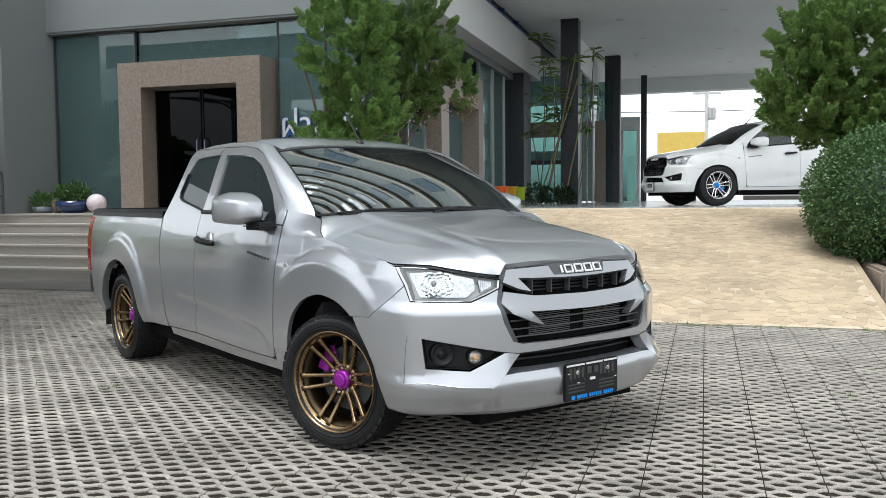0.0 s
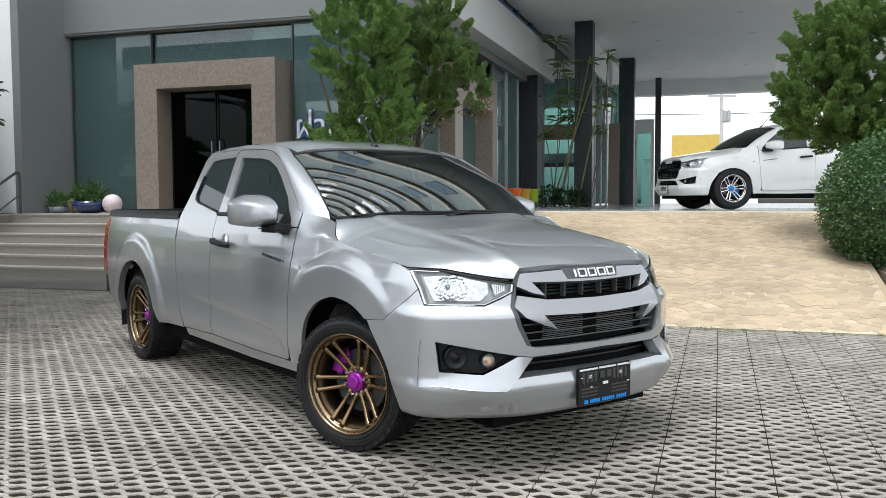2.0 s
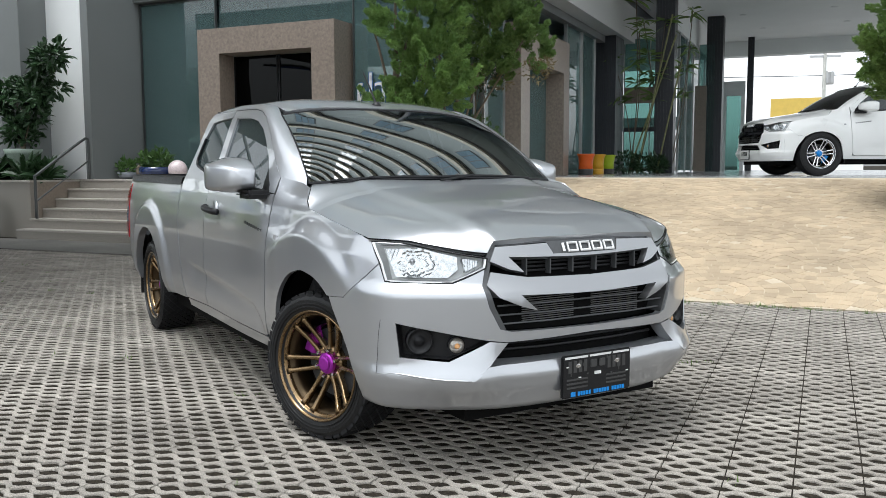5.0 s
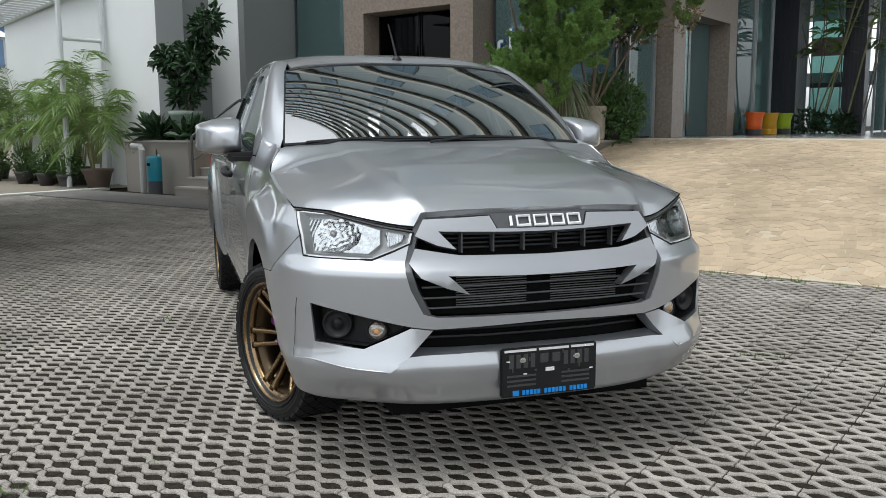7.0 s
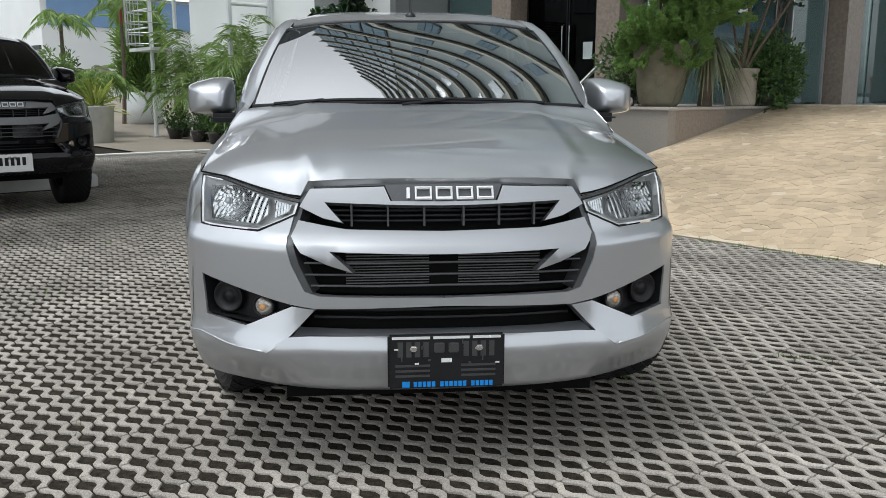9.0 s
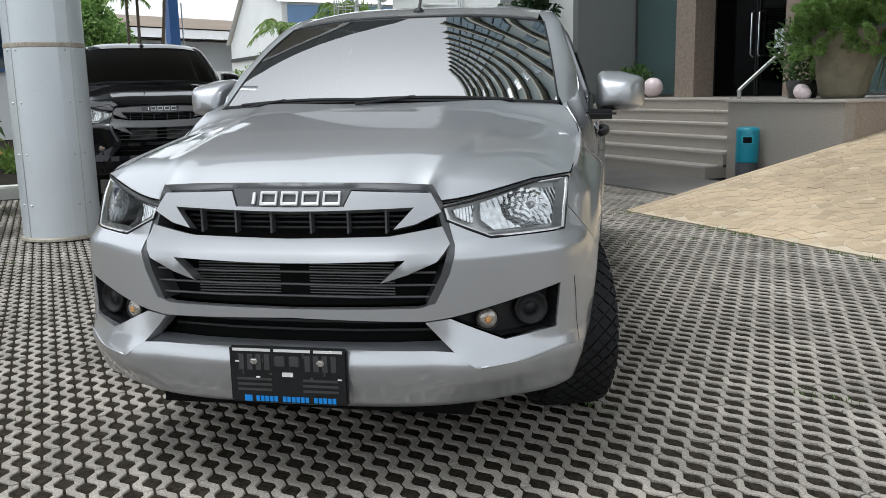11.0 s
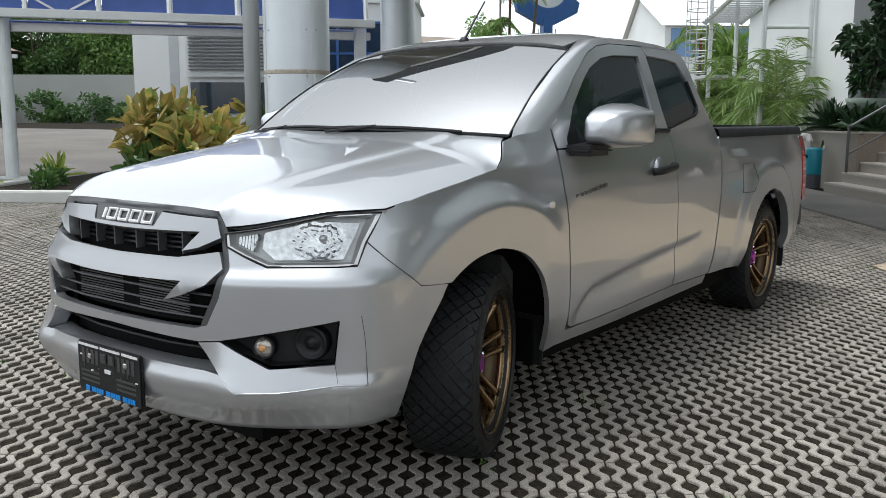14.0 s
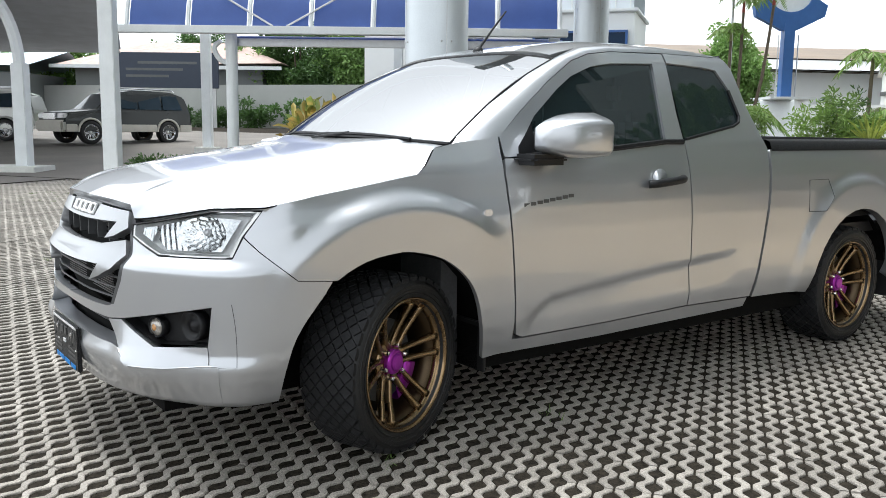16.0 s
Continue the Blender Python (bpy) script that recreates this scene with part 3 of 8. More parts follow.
def wheel(parent, x, y, z, side, steer, rim_mat, cap_mat, R=0.322, pairs=6):
    m = pose(x, y, z, 0, 0, steer) @ (pose(0, 0, 0, -90, 0, 0) if side > 0 else pose(0, 0, 0, 90, 0, 0))
    w = new("wheel")
    w.parent, w.matrix_local = parent, m
    part("tyre", tyre_mesh(R), M_rubber, w)
    tagged(part("tread", tread_mesh(R), M_tread, w), kind="stuff")
    for rr in (0.264, 0.278, 0.292):
        part("sidewall_rib", lathe([(rr - 0.003, 0.123), (rr - 0.0015, 0.1280), (rr + 0.0015, 0.1280), (rr + 0.003, 0.123)], 64, closed=True), M_rubber, w)
    part("rim", rim_mesh(w=0.264), rim_mat, w)
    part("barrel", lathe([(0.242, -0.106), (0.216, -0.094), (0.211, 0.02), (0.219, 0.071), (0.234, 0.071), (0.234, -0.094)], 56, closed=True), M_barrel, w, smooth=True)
    for k in range(pairs):
        for d in (-1, 1):
            part("spoke", spoke_mesh(2 * math.pi * (k + 0.12) / pairs + 0.075 * d, off=0.0155 * d), rim_mat, w)
    part("hub", lathe([(0.084, 0.0), (0.082, 0.026), (0.074, 0.036), (0.046, 0.040)], 32), rim_mat, w, smooth=True)
    part("cap", lathe([(0.048, 0.036), (0.047, 0.054), (0.042, 0.059), (0.034, 0.061), (0.032, 0.068), (0.026, 0.071), (0.0005, 0.072)], 28), cap_mat, w, "anodised centre cap")
    for k in range(6):
        a = 2 * math.pi * k / 6 + 0.3
        part("lug_nut", lathe([(0.0095, 0.03), (0.0095, 0.056), (0.007, 0.061), (0.0004, 0.062)], 8, cx=0.062 * math.cos(a), cy=0.062 * math.sin(a)), M_chrome, w)
    part("brake_disc", lathe([(0.05, -0.02), (0.155, -0.02), (0.155, 0.004), (0.05, 0.004)], 40), M_greytrim, w)
    arc = [[(r * math.cos(a), r * math.sin(a), z) for r, z in ((0.105, -0.035), (0.105, 0.022), (0.115, 0.03), (0.168, 0.03), (0.176, 0.02), (0.176, -0.035))] for a in [math.radians(110 + i * 8) for i in range(8)]]
    part("caliper", strip(arc), cap_mat, w)
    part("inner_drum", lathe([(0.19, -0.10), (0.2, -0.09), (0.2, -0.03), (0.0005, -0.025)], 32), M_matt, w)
    return w


def headlight(truck, s):
    e = new("headlight")
    e.parent = truck
    poly = fr((0.459, 0.842), (0.468, 0.806), (0.52, 0.783), (0.589, 0.752)) + sd((0.675, 0.755), (0.64, 0.82), (0.565, 0.901)) + [(u, z - 0.004) for u, z in reversed(LAMP_TOP[1:])]
    part("lens", skin(poly, body(-0.003), 0.05, 0.05, 0, s), M_lens, e)
    part("housing", skin(poly, body(-0.040), 0.05, 0.05, 0, s), M_lampgrey, e)
    part("bezel", rim_band(poly, s, 0.040), M_lampgrey, e)
    gasket = tube([body(0.0005)(u, z) for u, z in poly + poly[:1]], 0.0032, 6)
    if s < 0:
        gasket.transform(Matrix.Diagonal((1, -1, 1, 1)))
        bmesh.ops.reverse_faces(gasket, faces=gasket.faces[:])
    part("gasket", gasket, M_plastic, e, "thin black gasket")
    uc = uy(0.675)

    def bowl(u, z):
        du, dz = (u - uc - 0.050) / 0.100, (z - 0.824) / 0.056
        rad, ang = math.hypot(du, dz), math.atan2(dz, du)
        inside = max(0.0, min(1.0, (1 - rad) * 5))
        facet = 0.0006 * math.sin(ang * 15 + 2.2 * math.floor(rad * 4)) * min(1.0, rad * 2.5) + 0.0005 * math.sin(rad * 24 + 1.5 * math.sin(ang * 5)) + 0.0005 * noise.noise(Vector((u * 80, z * 80, 3.0)))
        plain = 0.0004 * math.sin((u + 0.3 * z) * 2 * math.pi / 0.022)
        return body(-0.014 - 0.013 * max(0.0, 1 - rad * rad) + 1.5 * inside * facet + (1 - inside) * plain)(u, z)

    main = fr((0.575, 0.846), (0.572, 0.80), (0.606, 0.769)) + sd((0.712, 0.772), (0.684, 0.82), (0.645, 0.872)) + fr((0.70, 0.880), (0.65, 0.866))
    part("reflector", skin(main, bowl, 0.0035, 0.0035, 0.012, s), M_lamp_chrome, e, "faceted chrome reflector bowl")
    turn = fr((0.494, 0.832), (0.500, 0.812), (0.548, 0.790), (0.558, 0.842))
    part("turn_reflector", skin(turn, lambda u, z: body(-0.018 + 0.002 * math.sin(u * 2 * math.pi / 0.011))(u, z), 0.0035, 0.01, 0.012, s), M_lamp_chrome, e, "fluted chrome turn lamp")
    for yy, zz, r in ((0.722, 0.830, 0.012),):
        bm = bmesh.new()
        bmesh.ops.create_uvsphere(bm, u_segments=14, v_segments=10, radius=r)
        bm.transform(Matrix.Translation(body(-0.022)(uy(yy), zz)))
        if s < 0:
            bm.transform(Matrix.Diagonal((1, -1, 1, 1)))
            bmesh.ops.reverse_faces(bm, faces=bm.faces[:])
        part("bulb", bm, M_lampclear, e, smooth=True)
    return e


def rim_band(poly, s, deep=0.085):
    """The turned-in border of a lamp or opening."""
    bm = bmesh.new()
    f0, f1 = body(-0.001), body(-deep)
    n = len(poly)
    cu, cz = sum(p[0] for p in poly) / n, sum(p[1] for p in poly) / n
    dense = []
    for i in range(n):
        a, b = poly[i], poly[(i + 1) % n]
        for k in range(4):
            dense.append((a[0] + (b[0] - a[0]) * k / 4, a[1] + (b[1] - a[1]) * k / 4))
    o, i_, d = [], [], []
    for u, z in dense:
        o.append(bm.verts.new(f0(u, z)))
        ku, kz = u + (cu - u) * 0.055, z + (cz - z) * 0.055
        i_.append(bm.verts.new(f0(ku, kz)))
        d.append(bm.verts.new(f1(ku, kz)))
    m = len(dense)
    for k in range(m):
        j = (k + 1) % m
        bm.faces.new((o[k], o[j], i_[j], i_[k]))
        bm.faces.new((i_[k], i_[j], d[j], d[k]))
    if s < 0:
        bm.transform(Matrix.Diagonal((1, -1, 1, 1)))
        bmesh.ops.reverse_faces(bm, faces=bm.faces[:])
    return bm


M_lampgrey = mat("lamp_inner_grey", (0.66, 0.665, 0.66), 0.35, 0.15, 0.06, 30)


def jut(u):
    """How far the lower lip of the bumper stands out beneath the lamp pockets."""
    y = float(np.interp(abs(u), PU, PY))
    return 0.032 * smoothstep((y - 0.40) / 0.11) * (1 - 0.9 * smoothstep((y - 0.60) / 0.16))


def both(poly):
    """A polygon that starts and ends on the middle line, with its mirror image."""
    return [(-u, z) for u, z in reversed(poly) if u > 1e-4] + list(poly)


def build_truck(name, label, m, paint, bars, rim_mat, cap_mat, steer=0.0, lift=0.0, near=True, group="", R=0.322, screen_mat=None):
    T = thing(name, label, "pickup truck", m, group)
    # flanks
    fine_u, fine_v = (0.028, 0.016) if near else (0.06, 0.045)
    door_low = sd((-0.436, 1.06), (-0.428, 1.0), (-0.438, 0.805), (-0.478, 0.41), (-0.49, 0.365), (-0.53, 0.350), (-1.0, 0.352), (-1.552, 0.363), (-1.528, 0.61), (-1.516, 0.923), (-1.514, 1.112), (-1.38, 1.118), (-0.95, 1.083), (-0.55, 1.062))
    frame_ = sd((-0.437, 1.066), (-0.432, 1.144), (-0.549, 1.24), (-0.741, 1.368), (-0.9, 1.458), (-1.018, 1.495), (-1.17, 1.514), (-1.525, 1.525), (-1.508, 1.254), (-1.513, 1.118), (-1.388, 1.122), (-1.426, 1.476), (-1.144, 1.462), (-1.014, 1.442), (-0.88, 1.395), (-0.78, 1.337), (-0.621, 1.226), (-0.505, 1.105), (-0.50, 1.068))
    glass_d = sd((-0.505, 1.07), (-0.505, 1.105), (-0.621, 1.226), (-0.78, 1.337), (-0.88, 1.395), (-1.014, 1.442), (-1.144, 1.462), (-1.426, 1.476), (-1.388, 1.122), (-0.95, 1.085))
    quarter = sd((-1.520, 1.117), (-1.524, 0.923), (-1.535, 0.61), (-1.560, 0.363), (-2.05, 0.352), (-2.084, 0.566), (-2.128, 0.848), (-2.157, 1.09), (-2.122, 1.154), (-2.064, 1.293), (-2.016, 1.487), (-1.984, 1.532), (-1.534, 1.528), (-1.532, 1.484), (-1.783, 1.477), (-1.889, 1.467), (-1.955, 1.373), (-1.988, 1.245), (-1.972, 1.212), (-1.92, 1.192), (-1.691, 1.155), (-1.522, 1.128))
    glass_q = sd((-1.532, 1.13), (-1.532, 1.484), (-1.783, 1.477), (-1.889, 1.467), (-1.955, 1.373), (-1.988, 1.245), (-1.972, 1.212), (-1.92, 1.192), (-1.691, 1.155))
    fender = sd((0.553, 0.913), (0.382, 0.945), (0.184, 0.974), (-0.038, 1.008), (-0.085, 1.037), (-0.15, 1.098), (-0.25, 1.118), (-0.425, 1.14), (-0.420, 1.0), (-0.430, 0.805), (-0.470, 0.41), (-0.475, 0.30), (-0.336, 0.287)) + sd(*reversed(ARCH_F[12:-3])) + sd((0.35, 0.668), (0.47, 0.678), (0.58, 0.77), (0.635, 0.822))
    bed = sd((-2.178, 1.085), (-2.15, 0.848), (-2.105, 0.566), (-2.075, 0.345), (-2.45, 0.335)) + sd(*[p for p in ARCH_R]) + sd((-3.6, 0.36), (-3.78, 0.40), (-3.83, 0.66), (-3.82, 1.06), (-3.90, 1.06), (-3.905, 1.108))
    rocker = sd((-0.40, 0.292), (-0.48, 0.345), (-0.53, 0.343), (-1.0, 0.345), (-1.56, 0.356), (-2.04, 0.345), (-2.03, 0.300), (-1.0, 0.287))
    for s in (1, -1):
        part("fender", skin(fender, body(), fine_u * 0.45, fine_v * 0.75, 0.02, s), paint, T)
        d = part("door", skin(door_low, body(), fine_u, fine_v, 0.02, s), paint, T)
        part("window_frame", skin(frame_, body(-0.001), 0.06, 0.05, 0.02, s), paint, d)
        part("window_glass", skin(glass_d, body(-0.014), 0.08, 0.06, 0, s), M_tint, d, "dark tinted side window")
        bm = bmesh.new()
        add_tube(bm, [body(0.004)(ux(x), z) for x, z in ((-0.53, 1.068), (-0.95, 1.090), (-1.38, 1.124), (-1.5, 1.124))], 0.0125, 6)
        if s < 0:
            bm.transform(Matrix.Diagonal((1, -1, 1, 1)))
        part("waist_strip", bm, M_plastic, d)
        part("sail_plate", skin(sd((-0.507, 1.07), (-0.507, 1.105), (-0.60, 1.205), (-0.60, 1.07)), body(-0.006), 0.05, 0.05, 0.01, s), M_plastic, d, "black corner plate")
        # door pull in its dished cup
        h = new("door_handle")
        h.parent = T
        cup = bmesh.new()
        add_lathe(cup, [(0.052, 0.0), (0.048, -0.003), (0.03, -0.014), (0.0005, -0.018)], 24)
        cup.transform(Matrix.Translation(Vector(body(0.003)(ux(-1.30), 0.955))) @ pose(0, 0, 0, -90, 0, 0))
        bar = bmesh.new()
        add_tube(bar, spline([(-1.445, 0.004, 0.951), (-1.425, 0.022, 0.951), (-1.38, 0.030, 0.951), (-1.29, 0.030, 0.951), (-1.24, 0.022, 0.951), (-1.215, 0.004, 0.951)], 4), 0.018, 12)
        y0 = body(0.012)(ux(-1.3), 0.955)[1]
        bmesh.ops.translate(bar, vec=(0, y0, 0), verts=bar.verts[:])
        bmesh.ops.rotate(bar, cent=(-1.33, y0, 0.95), verts=bar.verts[:], matrix=Matrix.Rotation(radians(5), 3, "Y"))
        for b, nm, mt in ((cup, "cup", paint), (bar, "pull", M_plastic)):
            if s < 0:
                b.transform(Matrix.Diagonal((1, -1, 1, 1)))
                bmesh.ops.reverse_faces(b, faces=b.faces[:])
            part(nm, b, mt, h, smooth=True)
        q = part("rear_cab_panel", skin(quarter, body(), fine_u, fine_v, 0.02, s), paint, T)
        part("quarter_glass", skin(glass_q, body(-0.010), 0.08, 0.06, 0, s), M_tint, q, "dark tinted quarter window")
        bm = bmesh.new()
        add_tube(bm, [body(-0.002)(ux(x), z) for x, z in ((-1.533, 1.134), (-1.691, 1.160), (-1.92, 1.197), (-1.968, 1.216), (-1.983, 1.245), (-1.951, 1.372))], 0.008, 6)
        if s < 0:
            bm.transform(Matrix.Diagonal((1, -1, 1, 1)))
        part("window_seal", bm, M_plastic, q)
        part("rocker_panel", skin(rocker, body(-0.004), 0.2, 0.03, 0.05, s), paint, T)
        b = part("bed_side", skin(bed, body(-0.001), fine_u, fine_v, 0.05, s), paint, T)
        cap = strip([[body(0.004)(ux(x), 1.078), body(0.004)(ux(x), 1.122), body(-0.02)(ux(x), 1.135), body(-0.08)(ux(x), 1.130), body(-0.085)(ux(x), 0.70)] for x in (-2.185, -2.6, -3.0, -3.4, -3.7, -3.90)], s)
        bmesh.ops.reverse_faces(cap, faces=cap.faces[:])
        part("rail_cap", cap, M_plastic, b, "black plastic bed rail cap")
        # fuel flap outline and repeater lamp
        if s > 0:
            part("fuel_flap", skin(sd((-2.50, 0.925), (-2.50, 0.76), (-2.62, 0.76), (-2.70, 0.83), (-2.68, 0.925)), body(0.0015), 0.05, 0.05, 0.003, s), paint, b)
            part("flap_gap", tube([body(0.0008)(u, z) for u, z in sd((-2.50, 0.76), (-2.50, 0.925), (-2.68, 0.925), (-2.70, 0.83), (-2.62, 0.76), (-2.50, 0.76))], 0.0022, 5), M_greytrim, b)
        rl = boxm(-0.345, -0.305, 0, 0.006, 0.848, 0.872, 0.005)
        bmesh.ops.translate(rl, vec=(0, body(0.0)(ux(-0.32), 0.86)[1], 0), verts=rl.verts[:])
        if s < 0:
            rl.transform(Matrix.Diagonal((1, -1, 1, 1)))
            bmesh.ops.reverse_faces(rl, faces=rl.faces[:])
        part("repeater_lamp", rl, M_lampclear, T)
        # side lettering becomes plain dark bars
        for k in range(8):
            x0 = -0.50 - k * 0.034
            lt = boxm(x0 - 0.027, x0, 0, 0.0025, 0.874 + 0.004 * k, 0.888 + 0.004 * k)
            bmesh.ops.translate(lt, vec=(0, body(0.0)(ux(x0), 0.885)[1] - 0.0012, 0), verts=lt.verts[:])
            if s < 0:
                lt.transform(Matrix.Diagonal((1, -1, 1, 1)))
                bmesh.ops.reverse_faces(lt, faces=lt.faces[:])
            part("emblem_bar", lt, M_greytrim, T)
        # pillar and roof rail
        outer = [(-0.435, 1.145), (-0.549, 1.243), (-0.741, 1.371), (-0.9, 1.461), (-1.018, 1.498), (-1.17, 1.517), (-1.525, 1.530), (-1.78, 1.533), (-1.985, 1.535)]
        rows = []
        for k, (x, z) in enumerate(outer):
            o = Vector(body()(ux(x), z))
            if k <= 3:
                i = Vector(screen(1.0, (0.10, 0.36, 0.72, 1.0)[k]))
            else:
                i = Vector((x, 0.57, roof_z(x, 0.57)))
            mid = o.lerp(i, 0.5) + Vector((0.006, 0.012, 0.010))
            rows.append([i, o.lerp(i, 0.78) + Vector((0.004, 0.007, 0.008)), mid, o.lerp(i, 0.2) + Vector((0.003, 0.009, 0.004)), o])
        low = [Vector((-0.24, 0.722, 1.105)), Vector((-0.29, 0.74, 1.112)), Vector((-0.34, 0.757, 1.120)), Vector((-0.39, 0.772, 1.13)), Vector(body()(ux(-0.425), 1.14))]
        bm = strip([low] + rows, s)
        bmesh.ops.reverse_faces(bm, faces=bm.faces[:])
        part("roof_pillar", bm, paint, T)
        # wing mirror
        mr = new("wing_mirror")
        mr.parent = T
        loops = []
        for x, y0, y1, z0, z1 in ((-0.785, 0.87, 1.03, 1.085, 1.215), (-0.782, 0.853, 1.052, 1.066, 1.236), (-0.765, 0.846, 1.060, 1.060, 1.244), (-0.70, 0.846, 1.058, 1.060, 1.240), (-0.63, 0.850, 1.045, 1.066, 1.228), (-0.57, 0.860, 1.018, 1.078, 1.208), (-0.528, 0.872, 0.985, 1.092, 1.185), (-0.512, 0.895, 0.95, 1.11, 1.155)):
            row = []
            for k in range(28):
                a = 2 * math.pi * k / 28
                c, sn = math.cos(a), math.sin(a)
                cy, cz = math.copysign(abs(c) ** 0.34, c), math.copysign(abs(sn) ** 0.34, sn)
                zz = (z0 + z1) / 2 + (z1 - z0) / 2 * cz
                yy = (y0 + y1) / 2 + (y1 - y0) / 2 * cy
                thin = 1 - 0.38 * smoothstep((yy - 0.92) / 0.15)
                zz = 1.165 + (zz - 1.165) * thin if zz > 1.15 else 1.10 + (zz - 1.10) * thin
                row.append((x + 0.03 * (yy - 0.95), yy, zz))
            loops.append(row + row[:1])
        bm = strip(loops)
        bmesh.ops.remove_doubles(bm, verts=bm.verts[:], dist=1e-6)
        bmesh.ops.holes_fill(bm, edges=[e_ for e_ in bm.edges if len(e_.link_faces) == 1], sides=40)
        bmesh.ops.recalc_face_normals(bm, faces=bm.faces[:])
        arm = bmesh.new()
        add_box(arm, -0.665, -0.475, 0.775, 0.935, 1.036, 1.078, 0.018)
        mirror = boxm(-0.792, -0.787, 0.875, 1.025, 1.09, 1.21)
        for nm, b_, mt, lb in (("shell", bm, paint, ""), ("arm", arm, M_plastic, "black plastic mirror arm"), ("mirror_glass", mirror, M_chrome, "mirror glass")):
            if s < 0:
                b_.transform(Matrix.Diagonal((1, -1, 1, 1)))
                bmesh.ops.reverse_faces(b_, faces=b_.faces[:])
            part(nm, b_, mt, mr, lb, smooth=nm == "shell")
        # tail lamp
        tl = skin(sd((-3.832, 0.67), (-3.84, 0.62), (-3.93, 0.62), (-3.93, 1.062), (-3.826, 1.062)), body(0.004), 0.04, 0.05, 0.06, s)
        part("tail_lamp", tl, M_red, T, "red tail lamp lens")
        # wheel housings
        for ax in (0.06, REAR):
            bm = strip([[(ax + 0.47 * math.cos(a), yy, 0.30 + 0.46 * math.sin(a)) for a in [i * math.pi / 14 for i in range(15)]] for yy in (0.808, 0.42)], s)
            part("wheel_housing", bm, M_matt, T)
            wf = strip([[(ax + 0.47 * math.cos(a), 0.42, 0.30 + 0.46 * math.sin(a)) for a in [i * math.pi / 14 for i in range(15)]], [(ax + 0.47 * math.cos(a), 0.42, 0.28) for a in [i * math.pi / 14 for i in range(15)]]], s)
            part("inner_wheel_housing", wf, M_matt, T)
        mf = boxm(-0.375, -0.36, 0.60, 0.80, 0.22, 0.42, 0.004)
        mf2 = boxm(REAR - 0.47, REAR - 0.455, 0.60, 0.845, 0.20, 0.46, 0.004)
        for b_ in (mf, mf2):
            if s < 0:
                b_.transform(Matrix.Diagonal((1, -1, 1, 1)))
                bmesh.ops.reverse_faces(b_, faces=b_.faces[:])
            part("mud_flap", b_, M_rubber, T)
        headlight(T, s)
        # fog lamp pocket
        pocket = fr((0.470, 0.533), (0.60, 0.464), (0.750, 0.475), (0.762, 0.600))
        e = part("fog_lamp_pocket", skin(pocket, body(-0.055), 0.05, 0.05, -0.05, s), M_plastic, T)
        for nm, yy, zz, pr, mt, lb in (("fog_lamp", 0.575, 0.513, [(0.029, -0.03), (0.031, -0.004), (0.027, 0.003), (0.015, 0.008), (0.0005, 0.009)], M_foglens, "clear fog lamp with a warm bulb"), ("fog_bulb", 0.575, 0.513, [(0.011, 0.004), (0.011, 0.0085), (0.006, 0.0105), (0.0005, 0.011)], M_amber, "amber lamp bulb"), ("lamp_blank", 0.695, 0.530, [(0.052, -0.03), (0.052, 0.004), (0.047, 0.010), (0.042, 0.004), (0.022, -0.012), (0.02, 0.0), (0.0005, 0.002)], M_plastic, "round black lamp blank"), ("fog_lamp_ring", 0.575, 0.513, [(0.034, -0.03), (0.036, 0.002), (0.032, 0.003), (0.031, -0.02)], M_plastic, "black lamp ring")):
            p = Vector(body(-0.03)(uy(yy), zz))
            bm = lathe(pr, 24)
            dd = Vector((0.93, 0.36, 0.0))
            bm.transform(Matrix.Translation(p) @ dd.to_track_quat("Z", "Y").to_matrix().to_4x4())
            if s < 0:
                bm.transform(Matrix.Diagonal((1, -1, 1, 1)))
                bmesh.ops.reverse_faces(bm, faces=bm.faces[:])
            part(nm, bm, mt, e, lb, smooth=True)
        fang = fr((0.395, 0.524), (0.464, 0.532), (0.60, 0.462), (0.752, 0.472), (0.757, 0.413), (0.64, 0.398), (0.52, 0.392), (0.468, 0.440))
        lip = tube(spline([body(0.0025 + jut(u))(u, z) for u, z in fr((0.53, 0.394), (0.64, 0.400), (0.757, 0.413)) + sd((0.70, 0.410), (0.665, 0.408))], 4), 0.003, 6, 0.0015)
        if s < 0:
            lip.transform(Matrix.Diagonal((1, -1, 1, 1)))
            bmesh.ops.reverse_faces(lip, faces=lip.faces[:])
        part("chin_lip", lip, paint, T, smooth=True)
        groove = tube(spline([body(0.0006)(u, z) for u, z in sd((0.676, 0.612), (0.668, 0.55), (0.664, 0.48), (0.664, 0.408))], 4), 0.0010, 5)
        if s < 0:
            groove.transform(Matrix.Diagonal((1, -1, 1, 1)))
        part("panel_groove", groove, M_greytrim, T)
        part("bumper_fang", skin(fang, lambda u, z: body(0.003 + jut(u) * max(0.0, min(1.0, (0.534 - z) / 0.125)))(u, z), 0.03, 0.02, 0.06, s), paint, T)
    # front skins across the nose
    bumper = fr((0, 0.562), (0.38, 0.566), (0.425, 0.578), (0.465, 0.66), (0.486, 0.74), (0.474, 0.80), (0.52, 0.779), (0.589, 0.748)) + sd((0.678, 0.751), (0.6385, 0.8195), (0.5825, 0.768), (0.4715, 0.6757), (0.35, 0.6657)) + sd(*reversed(ARCH_F[:11])) + sd((0.60, 0.262)) + fr((0.775, 0.262), (0.775, 0.404), (0.7575, 0.414), (0.7525, 0.473), (0.7635, 0.602), (0.468, 0.536), (0.395, 0.527), (0, 0.537))
